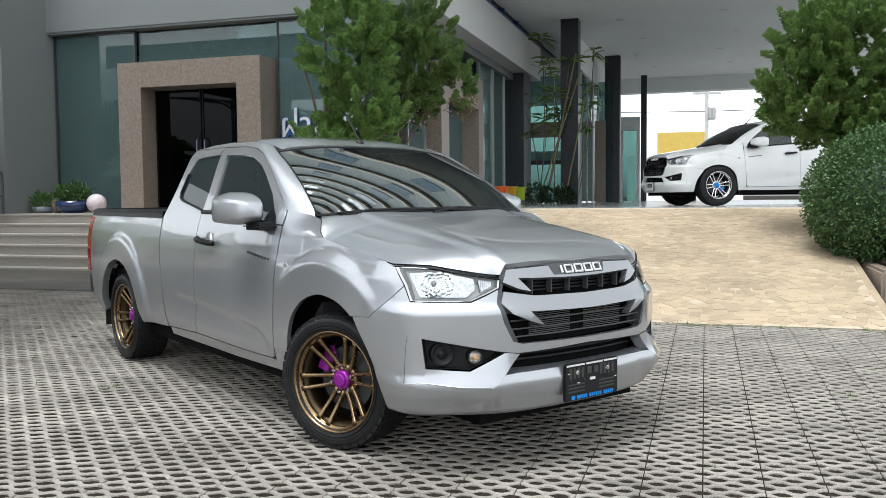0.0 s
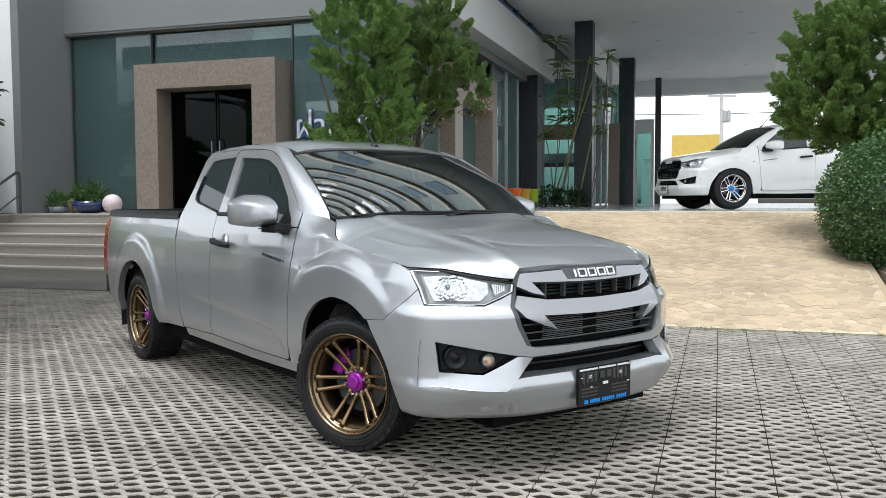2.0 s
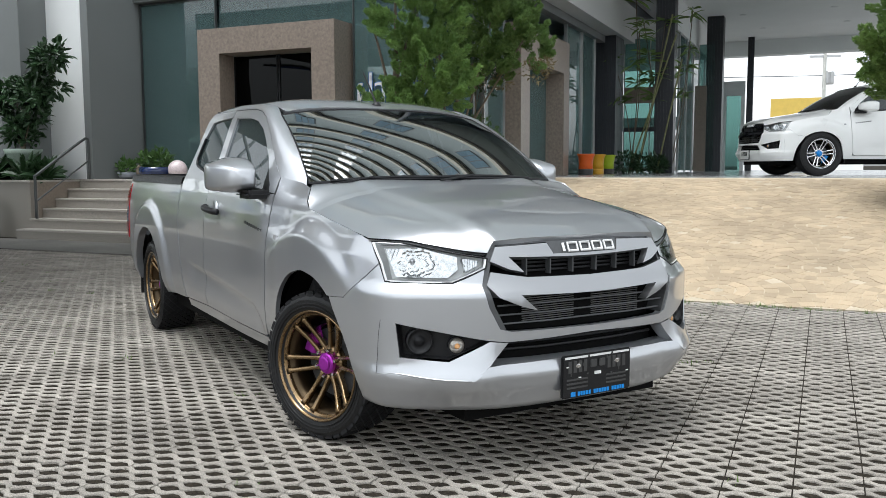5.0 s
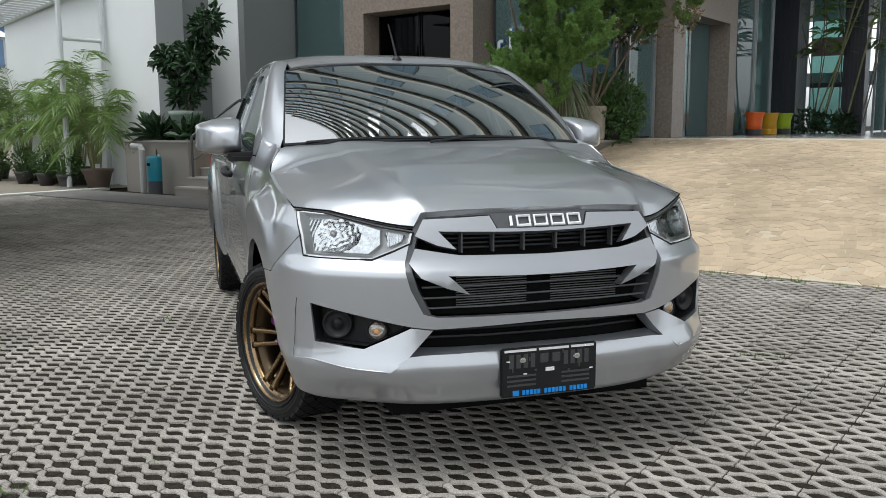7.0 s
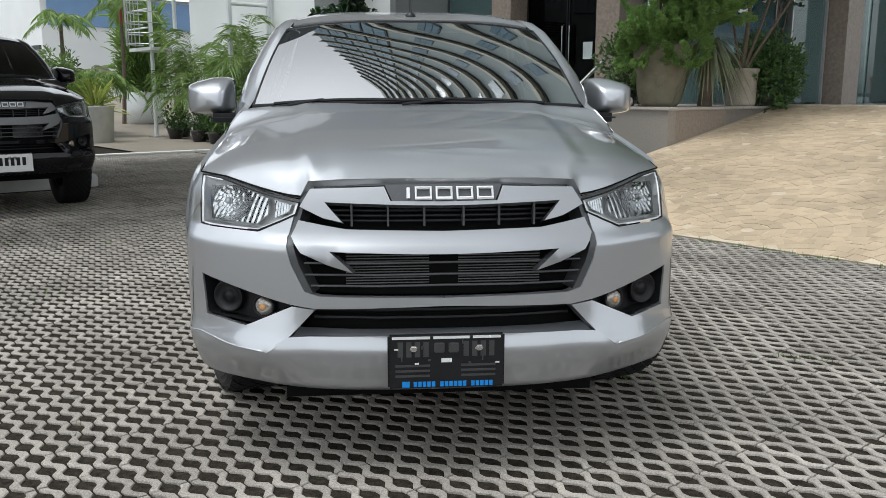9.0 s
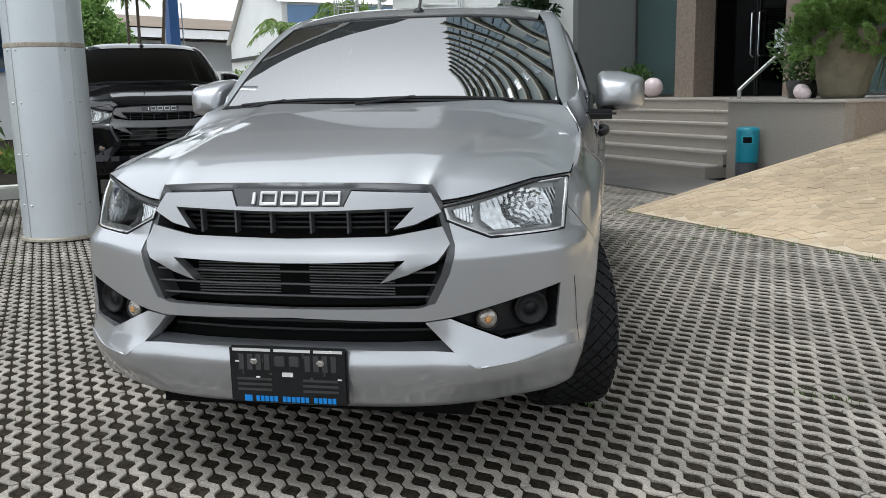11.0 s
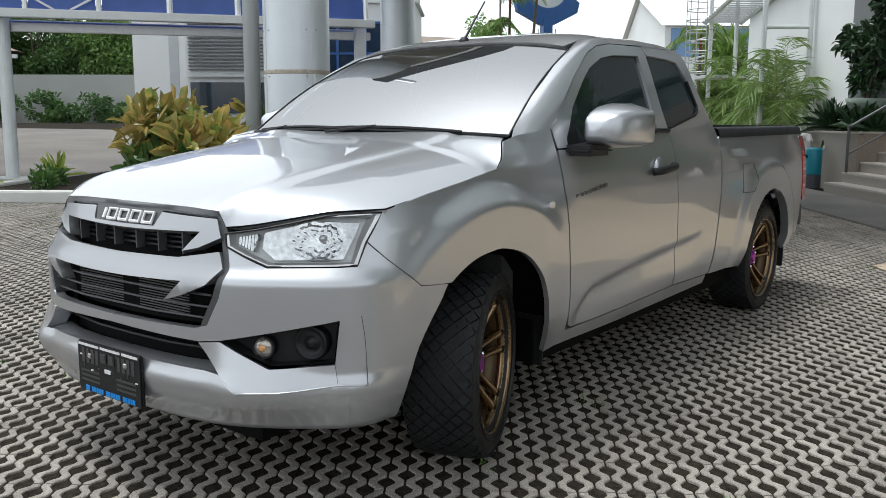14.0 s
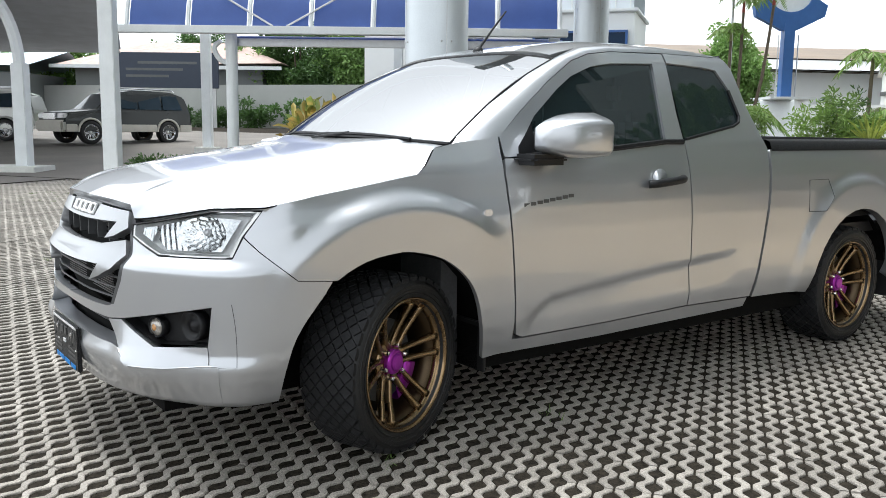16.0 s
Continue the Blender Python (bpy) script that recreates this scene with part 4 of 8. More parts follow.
    for s in (1, -1):
        part("bumper", skin(bumper, body(), 0.03, 0.009, 0.03, s), paint, T)
    chin = fr((0, 0.258), (0.6, 0.26), (0.778, 0.262), (0.778, 0.406), (0.757, 0.418), (0.64, 0.406), (0.53, 0.400), (0.468, 0.440), (0, 0.450))
    part("bumper_chin", skin(both(chin), lambda u, z: body(0.001 + jut(u) * smoothstep((z - 0.262) / 0.125))(u, z), 0.03, 0.011, 0.06), paint, T)
    shelf = []
    for y in (-0.466, -0.3, -0.15, 0, 0.15, 0.3, 0.466):
        a, b = body(0.002)(math.copysign(uy(abs(y)), y), 0.449 - 0.03 * abs(y)), body(-0.06)(math.copysign(uy(abs(y)), y), 0.452)
        shelf.append([a, b])
    part("bumper_shelf", strip(shelf), paint, T)
    intake = fr((0, 0.425), (0.48, 0.40), (0.41, 0.535), (0, 0.545))
    g = part("lower_intake", skin(both(intake), body(-0.085), 0.08, 0.04, 0), M_matt, T)
    for z in (0.485, 0.51):
        part("intake_bar", tube([body(-0.07)(math.copysign(uy(abs(y)), y), z) for y in (-0.42, -0.2, 0, 0.2, 0.42)], 0.006, 6), M_plastic, g)
    grille = new("grille")
    grille.parent = T
    opening = fr((0, 0.556), (0.40, 0.562), (0.44, 0.578), (0.482, 0.66), (0.505, 0.74), (0.485, 0.83), (0.455, 0.91), (0, 0.925))
    part("backing", skin(both(opening), body(-0.075), 0.08, 0.05, 0), M_matt, grille)
    surround = fr((0, 0.913), (0.435, 0.903), (0.470, 0.832), (0.478, 0.80), (0.490, 0.74), (0.467, 0.66), (0.428, 0.577), (0.40, 0.574), (0.442, 0.66), (0.466, 0.74), (0.452, 0.80), (0.446, 0.826), (0.415, 0.888), (0, 0.898))
    part("surround", skin(both(surround), body(-0.004), 0.06, 0.03, 0.07), M_greytrim, grille)
    upper = fr((0.185, 0.892), (0.425, 0.884), (0.452, 0.832), (0.375, 0.800), (0.312, 0.787), (0.372, 0.846), (0.10, 0.838), (0, 0.837), (0, 0.848), (0.165, 0.850))
    for s in (1, -1):
        part("upper_bar", skin(upper, body(0.012), 0.04, 0.03, 0.035, s), bars, grille)
    lower = fr((0, 0.762), (0.30, 0.768), (0.452, 0.792), (0.47, 0.745), (0.43, 0.70), (0.35, 0.665), (0.275, 0.642), (0.345, 0.706), (0.10, 0.699), (0, 0.698))
    part("lower_bar", skin(both(lower), body(0.012), 0.04, 0.025, 0.04), bars, grille)
    plate_ = fr((0, 0.847), (0.16, 0.849), (0.183, 0.896), (0, 0.899))
    part("emblem_plate", skin(both(plate_), body(0.008), 0.04, 0.03, 0.02), M_greytrim, grille)
    for k in range(5):
        yc = -0.128 + k * 0.064
        w = 0.010 if k == 0 else 0.026
        yc += 0.018 if k == 0 else 0
        ring_ = [(yc - w + 0.003, 0.8575), (yc + w - 0.003, 0.8575), (yc + w - 0.003, 0.8875), (yc - w + 0.003, 0.8875)] if k else [(yc, 0.857), (yc, 0.888)]
        ring_ = [body(0.014)(math.copysign(uy(abs(y)), y), z) for y, z in ring_]
        part("emblem_bar", tube(ring_ + ring_[:2] if k else ring_, 0.0056, 6), M_whiteletter, grille, "bright raised plain shape")
    for z in (0.815, 0.80, 0.785):
        part("louvre", tube([body(-0.045)(math.copysign(uy(abs(y)), y), z) for y in (-0.36, -0.2, 0, 0.2, 0.36)], 0.0045, 6), M_plastic, grille)
    for y in (-0.28, -0.17, -0.06, 0.06, 0.17, 0.28):
        a = body(-0.01)(math.copysign(uy(abs(y)), y), 0.81)
        part("rib", boxm(a[0] - 0.03, a[0], y - 0.003, y + 0.003, 0.772, 0.842), M_greytrim, grille)
    for z in (0.668, 0.632, 0.598):
        part("louvre", tube([body(-0.02)(math.copysign(uy(abs(y)), y), z - 0.01 * abs(y)) for y in (-0.43, -0.2, 0, 0.2, 0.43)], 0.0036, 6), M_greytrim, grille)
    for k in range(13):
        z = 0.585 + 0.0085 * k
        part("cooler_fin", boxm(0.895, 0.90, -0.30, -0.045, z, z + 0.003), M_steelgrey, grille)
        part("cooler_fin", boxm(0.895, 0.90, 0.045, 0.30, z, z + 0.003), M_steelgrey, grille)
    # bonnet, screen, roof
    edge = [(0.892, 0), (0.878, 0.3), (0.862, 0.41)] + [(p.x - 0.004, p.y - 0.001) for p in LIP] + [(0.548, 0.782), (0.38, 0.790), (0.18, 0.794), (-0.035, 0.792), (-0.08, 0.78), (-0.145, 0.738), (-0.22, 0.700), (-0.165, 0.5), (-0.125, 0.25), (-0.112, 0)]
    ring = edge + [(x, -y) for x, y in reversed(edge) if y > 0]
    part("bonnet", skin(ring, lambda x, y: (x, y, hood_z(x, y)), 0.018 if near else 0.04, 0.018 if near else 0.04, 0.03), paint, T)
    for s in (1, -1):
        part("shut_line", tube([(x, s * (y + 0.002), hood_z(x, y) - 0.002) for x, y in edge[3:-3]], 0.0028, 5), M_matt, T)
    part("cowl", strip([[(-0.10 - 0.12 * s * s - dx, 0.72 * s, 1.095 - 0.02 * s * s + dz) for dx, dz in ((-0.06, -0.01), (0.0, 0.0), (0.05, 0.022))] for s in [i / 8 - 1 for i in range(17)]]), M_plastic, T)
    gl = strip([[screen(s, t) for s in [i / 10 - 1 for i in range(21)]] for t in [k / 10 for k in range(11)]])
    part("windscreen", gl, screen_mat or M_windscreen, T, "curved windscreen with a pale sky reflection")
    bm = bmesh.new()
    for line_, rr in (([screen(s, 0.003) for s in [i / 8 - 1 for i in range(17)]], 0.008), ([screen(1, t / 8) for t in range(9)], 0.0045), ([screen(-1, t / 8) for t in range(9)], 0.0045), ([screen(s, 0.995) for s in [i / 8 - 1 for i in range(17)]], 0.0045)):
        add_tube(bm, line_, rr, 6)
    part("screen_seal", bm, M_plastic, T)
    top = [(x, y) for x, y in [(-0.842, 0), (-0.85, 0.3), (-0.875, 0.575), (-1.2, 0.578), (-1.6, 0.578), (-1.97, 0.575), (-1.99, 0.3), (-2.0, 0)]]
    ring = top + [(x, -y) for x, y in reversed(top) if y > 0]
    part("roof", skin(ring, lambda x, y: (x, y, roof_z(x, y)), 0.08, 0.06, 0.02), paint, T)
    back = strip([[(-1.99 - 0.03 * k, y, z) for y in (-0.62 - 0.045 * k, -0.3, 0, 0.3, 0.62 + 0.045 * k)] for k, z in ((0, 1.545), (1, 1.40), (2, 1.25), (3.6, 1.10), (3.2, 0.6))])
    part("cab_back", back, M_interior, T)
    # wipers
    for y0, y1, a in ((0.52, -0.08, 1), (-0.06, -0.60, 1)):
        p = []
        for k in range(9):
            y = y0 + (y1 - y0) * k / 8
            q = Vector(screen(y / 0.69, 0.004 + 0.012 * math.sin(math.pi * k / 8)))
            p.append(q + Vector((0.008, 0, 0.006)))
        w = part("wiper", tube(p, 0.0068, 6), M_plastic, T)
        part("wiper_arm", tube([Vector(screen(y1 * 1.02 / 0.7, -0.04)) + Vector((0.02, 0, 0.01)), (Vector(p[5]) + Vector((0, 0, 0.005)))], 0.0055, 6), M_plastic, w)
    # aerial
    ae = new("aerial")
    ae.parent = T
    part("foot", lathe([(0.03, 1.515), (0.028, 1.545), (0.014, 1.562), (0.0005, 1.566)], 16, cx=-0.945), M_plastic, ae, smooth=True)
    part("rod", tube([(-0.945, 0, 1.55), (-1.03, 0, 1.65), (-1.115, 0, 1.745)], 0.007, 6, 0.004), M_plastic, ae)
    # bed tub and tailgate
    part("bed_floor", boxm(-3.85, -2.19, -0.78, 0.78, 0.60, 0.66), M_plastic, T)
    part("bed_front", boxm(-2.215, -2.185, -0.77, 0.77, 0.64, 1.11), M_plastic, T)
    part("tailgate", boxm(-3.96, -3.89, -0.735, 0.735, 0.62, 1.11, 0.012), paint, T)
    part("rear_bumper", boxm(-4.06, -3.86, -0.80, 0.80, 0.40, 0.60, 0.03), M_plastic, T)
    part("tailgate_cap", boxm(-3.965, -3.885, -0.74, 0.74, 1.10, 1.135, 0.008), M_plastic, T)
    # underside, cabin
    part("underbody", boxm(-3.75, 0.80, -0.50, 0.50, 0.20, 0.55), M_matt, T)
    part("floor_pan", boxm(-2.75, -0.36, -0.76, 0.76, 0.225, 0.40), M_matt, T)
    part("cross_tray", boxm(0.52, 0.70, -0.45, 0.45, 0.29, 0.50), M_matt, T)
    part("bulkhead", boxm(-0.30, -0.22, -0.70, 0.70, 0.35, 1.03), M_interior, T)
    part("engine_cover", boxm(-0.2, 0.5, -0.40, 0.40, 0.55, 0.86), M_matt, T)
    part("dashboard", boxm(-0.62, -0.26, -0.70, 0.70, 0.80, 1.06, 0.05), M_interior, T)
    for s in (1, -1):
        st = new("seat")
        st.parent = T
        part("cushion", boxm(-1.35, -0.85, s * 0.36 - 0.25, s * 0.36 + 0.25, 0.62, 0.76, 0.05), M_interior, st)
        part("backrest", boxm(-1.48, -1.34, s * 0.36 - 0.25, s * 0.36 + 0.25, 0.72, 1.26, 0.05), M_interior, st)
        part("headrest", boxm(-1.47, -1.37, s * 0.36 - 0.13, s * 0.36 + 0.13, 1.27, 1.42, 0.04), M_interior, st)
    sw = lathe([(0.175, -0.012), (0.19, 0.0), (0.175, 0.012), (0.16, 0.0)], 28, closed=True)
    part("steering_wheel", sw, M_interior, T, m=pose(-0.72, -0.36, 1.0, 0, 62, 0), smooth=True)
    # dealer plate in its black holder
    pl = new("plate_holder")
    pl.parent = T
    part("panel", boxm(0.982, 0.998, -0.178, 0.178, 0.285, 0.455, 0.006), M_plastic, pl, "black slotted plate holder")
    rng = random.Random(3)
    for y0, y1, z0, z1 in ((-0.165, -0.05, 0.441, 0.449), (-0.04, 0.07, 0.441, 0.449), (0.08, 0.165, 0.441, 0.449)):
        part("strip_mark", boxm(0.998, 0.9995, y0, y1, z0, z1), M_whiteletter, pl)
    for sy in (-1, 1):
        for k in range(4):
            part("slot", boxm(0.998, 0.9992, sy * 0.10 - 0.048 + k * 0.026, sy * 0.10 - 0.032 + k * 0.026, 0.385, 0.432), M_slot, pl)
        for k in range(3):
            part("slot", boxm(0.998, 0.9992, sy * 0.10 - 0.055, sy * 0.10 + 0.05, 0.322 + k * 0.016, 0.329 + k * 0.016), M_slot, pl)
        part("bolt", boxm(0.998, 1.004, sy * 0.10 - 0.011, sy * 0.10 + 0.011, 0.403, 0.421, 0.004), M_chrome, pl)
        part("clip", boxm(0.998, 1.003, sy * 0.022 - 0.016, sy * 0.022 + 0.016, 0.398, 0.430, 0.003), M_slot, pl)
    part("clip", boxm(0.998, 1.002, -0.016, 0.016, 0.368, 0.380), M_whiteletter, pl)
    for k in range(16):
        yy, zz = -0.158 + 0.0205 * k, (0.408, 0.372, 0.425, 0.362)[k % 4]
        if abs(yy) > 0.045:
            part("clip", boxm(0.998, 1.0005, yy, yy + (0.012, 0.004, 0.008)[k % 3], zz, zz + (0.004, 0.012, 0.005)[k % 3]), M_whiteletter if k % 3 == 0 else M_slot, pl)
    if near:
        part("blue_mark", boxm(0.998, 0.9995, -0.135, -0.112, 0.290, 0.308), M_blue_strip, pl, "blue square mark")
        y = -0.10
        for w in (5, 6, 5):
            for k in range(w):
                part("blue_bar", boxm(0.998, 0.9995, y, y + 0.0105, 0.291, 0.307), M_blue_strip, pl, "blue bar")
                y += 0.0138
            y += 0.012
    else:
        part("plate", boxm(0.998, 1.003, -0.17, 0.17, 0.295, 0.445, 0.002), M_platewhite, pl, "white number plate")
        for k in range(5):
            part("plate_bar", boxm(1.003, 1.0045, -0.11 + k * 0.048, -0.08 + k * 0.048, 0.35, 0.42), M_plastic, pl)
    pairs = 6
    for s in (1, -1):
        wheel(T, 0.056, s * 0.722, 0.320 - lift, s, steer, rim_mat, cap_mat, R)
        wheel(T, REAR + 0.025, s * 0.735, 0.320 - lift, s, 0, rim_mat, cap_mat, R)
    return T


M_greytrim = mat("dark_grey_trim", (0.075, 0.077, 0.08), 0.4, 0.3, 0.1, 20)
M_steelgrey = mat("cooler_alloy", (0.16, 0.16, 0.16), 0.5, 0.5, 0.1, 20)
M_lampclear = mat("clear_lamp", (0.6, 0.6, 0.62), 0.1, 0.4, 0.1, 40, coat=1)
M_slot = mat("holder_grey", (0.045, 0.045, 0.045), 0.4, 0, 0.1, 20)
TRUCK_AT = pose(0.064, 4.660, 0, 0, 0, -52.25)
build_truck("pickup_truck", "lowered silver pickup truck with bronze wheels on grass pavers", TRUCK_AT, M_paint, M_greypaint, M_bronze, M_purple, steer=20.0)

# ---- the forecourt: building axes turned 17 degrees; a along the front, b into the depth ----
BYAW = -17.0
BM = pose(0, 0, 0, 0, 0, BYAW)


def at_b(a, b, z=0.0, rz=0.0):
    return BM @ pose(a, b, z, 0, 0, rz)


def block(name, a0, a1, b0, b1, z0, z1, material, label, cat, bevel=0.0, kind="structure"):
    return solid(name, boxm(a0, a1, b0, b1, z0, z1, bevel), material, label, cat, BM, kind=kind)


def far_rise(x, y=-5.0):
    """The ground climbs gently beyond the forecourt, later on the yard side."""
    park, yard = max(0.0, min(0.9, (-14.5 - x) * 0.041)), max(0.0, min(0.9, (-19.0 - x) * 0.06))
    return park + (yard - park) * max(0.0, min(1.0, y / 6.0))


bm = bmesh.new()
xs = [-900, -300, -120, -60, -45, -40.5] + [-38 + 2.5 * i for i in range(12)] + [-8, -4, 0, 6, 12, 30, 100, 300, 900]
ys = [-900, -300, -100, -50, -25, -12, -6, 0, 6, 12, 18, 30, 60, 100, 300, 900]
g = [[bm.verts.new((x, y, far_rise(x, y) - 0.0175)) for x in xs] for y in ys]
for j in range(len(ys) - 1):
    for i in range(len(xs) - 1):
        bm.faces.new((g[j][i], g[j][i + 1], g[j + 1][i + 1], g[j + 1][i]))
solid("ground", bm, M_soil, "dark grit and soil between the pavers", "ground", kind="structure")

# yard surfaces beyond the pavers
rows = []
for b in (8.6, 10.5, 12.3, 18, 26, 40):
    rows.append([(a, b + (a + 14.75) * -0.02, 0.012 + far_rise(a * 0.956 + b * 0.292, 20.0)) for a in (-60, -48, -40, -36, -33, -30, -28, -26, -24, -22, -20, -14.75 if b < 13 else -19.9)])
solid("yard_concrete", strip(rows), M_yard, "brownish concrete yard beside the building", "yard", BM, kind="structure")
block("kerb_line", -14.95, -14.7, 6.2, 11.2, -0.04, 0.03, M_kerb, "white painted kerb line along the yard", "kerb", 0.01)
rows = []
for b in (-30, -20, -12, -6, -2):
    rows.append([(a, b, far_rise(a * 0.956 + b * 0.292) + 0.004) for a in (-60, -45, -30, -24, -20, -17, -14, -12.2)])
bm = strip(rows)
solid("parking_apron", strip([[(a, b, 0.0) for a in (-12.2, -6, 2)] for b in (-30, -15, -6.6)]), M_parking, "pale worn asphalt at the edge of the pavers", "road", BM, kind="structure")
solid("parking_asphalt", bm, M_parking, "pale worn asphalt of the car park", "road", BM, kind="structure")
block("kerb", -10.0, -9.75, -2.4, 6.0, -0.04, 0.14, M_kerb, "white concrete kerb round the planting bed", "kerb", 0.02)
block("kerb_return", -13.2, -10.0, -2.55, -2.3, -0.04, 0.14, M_kerb, "white concrete kerb round the planting bed", "kerb", 0.02)
block("bed_soil", -16, -10.0, -2.3, 6.0, -0.04, 0.09, M_soil, "dark soil of the planting bed", "planting bed")
block("drain_apron", -14.7, -4.9, 9.55, 10.85, -0.04, 0.004, M_asphalt, "dark wet concrete apron before the steps", "pavement")

# steps, each a granite slab with a projecting nosing
for k in range(6):
    e = thing("step", "speckled grey granite step with a rounded nosing", "step", BM, "entrance steps", "structure")
    b0 = 10.85 + 0.28 * k
    part("riser", boxm(-12.12, -6.62, b0 + 0.015, 12.6, 0.163 * k, 0.163 * (k + 1) - 0.03), M_stepstone, e)
    for j in range(5):
        part("tread", boxm(-12.12 + 1.1 * j, -12.12 + 1.1 * (j + 1) - 0.004, b0, b0 + 0.32, 0.163 * (k + 1) - 0.03, 0.163 * (k + 1), 0.008), M_steptread, e)
block("platform", -14.0, -4.86, 12.45, 14.0, 0.0, 0.976, M_stepstone, "granite entrance platform", "platform")
# raised planters either side
e = thing("planter_wall", "granite-faced planter beside the ramp", "planter", BM, kind="structure")
part("front_wall", boxm(-6.62, -4.86, 11.2, 11.36, -0.04, 0.95), M_stepstone, e)
part("side_wall", boxm(-5.02, -4.86, 11.36, 14.0, -0.04, 0.95), M_granite_dull, e)
part("inner_wall", boxm(-6.62, -6.48, 11.36, 12.6, -0.04, 0.95), M_stepstone, e)
part("coping", boxm(-6.65, -4.83, 11.17, 14.0, 0.95, 0.985, 0.01), M_steptread, e)
e = thing("planter_wall", "granite-faced planter beside the steps", "planter", BM, kind="structure")
part("front_wall", boxm(-14.1, -12.14, 11.2, 11.36, -0.04, 0.94), M_stepstone, e)
part("side_wall", boxm(-12.3, -12.14, 11.36, 12.55, -0.04, 0.94), M_granite_dull, e)
part("coping", boxm(-14.13, -12.11, 11.17, 12.55, 0.94, 0.975, 0.01), M_steptread, e)
part("soil", boxm(-13.98, -12.26, 11.35, 12.54, 0.90, 0.979), M_soil, e)

# walls of the showroom
block("wall_yard", -19.9, -13.97, 11.95, 12.25, -0.04, 9.0, M_wall_pale, "tall pale rendered yard wall", "wall")
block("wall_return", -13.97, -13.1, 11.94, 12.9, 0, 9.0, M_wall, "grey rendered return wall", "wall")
block("wall_front_pier", -13.1, -12.25, 12.55, 12.8, 0, 9.0, M_wall_pale, "pale rendered pier by the entrance", "wall")
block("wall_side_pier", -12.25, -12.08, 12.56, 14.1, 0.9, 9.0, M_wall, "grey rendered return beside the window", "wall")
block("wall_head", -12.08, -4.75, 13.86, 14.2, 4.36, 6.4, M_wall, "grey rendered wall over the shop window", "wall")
block("fascia_front", -12.08, -4.55, 13.7, 13.86, 4.41, 6.4, M_wall, "grey rendered fascia over the entrance", "fascia")
block("fascia_soffit", -12.08, -4.55, 13.72, 13.86, 4.37, 4.41, M_wall, "soffit under the fascia", "soffit")
# Paler than the front fascia, to paint in the light on this side.
block("fascia_side", -4.9, -4.5, 13.86, 24.3, 4.47, 5.38, M_fascia_lit, "side fascia in a paler grey that stands for brighter light", "fascia")
for k in range(6):
    block("upper_window_frame", -4.88, -4.8, 14.2 + 1.7 * k, 14.3 + 1.7 * k, 5.38, 6.4, M_bluepaint, "blue window frame over the fascia", "window frame")
block("portico_ceiling", -14.0, -6.2, 3.05, 9.8, 4.30, 4.42, M_soffit, "white ceiling of the entrance portico on round columns", "ceiling")
block("portico_roof", -14.05, -6.15, 3.0, 9.85, 4.42, 4.95, M_darkframe, "deep dark grey roof edge of the entrance portico", "roof")
block("upper_window_pane", -4.92, -4.88, 13.9, 36, 5.38, 9.0, M_darkglass, "dark upper glazing over the fascia", "window")
block("upper_window_rail", -4.87, -4.81, 13.9, 24.3, 5.62, 5.72, M_bluepaint, "blue window rail over the fascia", "window frame")
block("wall_side_head", -5.1, -4.9, 14.2, 24.9, 4.3, 9.0, M_wall, "wall over the side glazing", "wall")
block("showroom_floor", -12.1, -5.1, 14.0, 32, 0.9, 0.985, M_porchtile, "dark polished showroom floor", "floor")
block("showroom_back", -13.0, -5.1, 21.5, 21.8, 0.9, 4.6, M_interior_wall, "dim inner wall of the showroom", "wall")
block("showroom_end", -12.3, -12.1, 14.1, 21.6, 0.9, 4.6, M_interior_wall, "dim end wall of the showroom", "wall")
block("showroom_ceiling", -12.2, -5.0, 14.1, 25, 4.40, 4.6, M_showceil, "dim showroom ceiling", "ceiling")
block("reception_desk", -8.8, -6.4, 17.0, 17.6, 0.985, 2.0, M_interior_wall, "dark reception desk seen through the glass", "desk", 0.02, "")
# glazing: frames and panes
e = thing("window_1", "tall fixed shop window in thin steel frames", "window", BM, kind="structure")
for a0, a1 in ((-12.05, -10.22), (-7.28, -6.1), (-6.05, -5.02)):
    part("pane", boxm(a0 + 0.03, a1 - 0.03, 13.88, 13.892, 1.02, 4.33), M_shopglass, e)
    for a in (a0, a1 - 0.022):
        part("mullion", boxm(a, a + 0.022, 13.85, 13.92, 0.98, 4.36, 0.004), M_darkframe, e)
    part("sill", boxm(a0, a1, 13.85, 13.92, 0.976, 1.02), M_darkframe, e)
    part("head", boxm(a0, a1, 13.85, 13.92, 4.325, 4.36), M_darkframe, e)
part("pane", boxm(-10.2, -7.3, 13.94, 13.952, 3.68, 4.33), M_shopglass, e)
part("notice", boxm(-11.05, -10.25, 13.95, 13.955, 1.05, 2.75), M_notice, e, "pale poster behind the glass")
part("notice_band", boxm(-11.05, -10.25, 13.946, 13.95, 1.55, 1.95), M_bluepaint2, e, "blue band of the poster")
e = thing("door_portal", "square brown granite portal round the glass door", "door surround", BM, kind="structure")
part("jamb", boxm(-10.2, -9.98, 13.3, 14.0, 0.976, 3.67), M_granite, e)
part("jamb_inner", boxm(-9.98, -9.72, 13.3, 13.72, 0.976, 3.67), M_granite, e)
part("jamb", boxm(-7.78, -7.32, 13.3, 14.0, 0.976, 3.67), M_granite, e)
part("lintel", boxm(-9.72, -7.78, 13.3, 14.0, 3.22, 3.67), M_granite, e)
e = thing("door_1", "dark tinted double glass door with steel pulls", "door", BM, kind="structure")
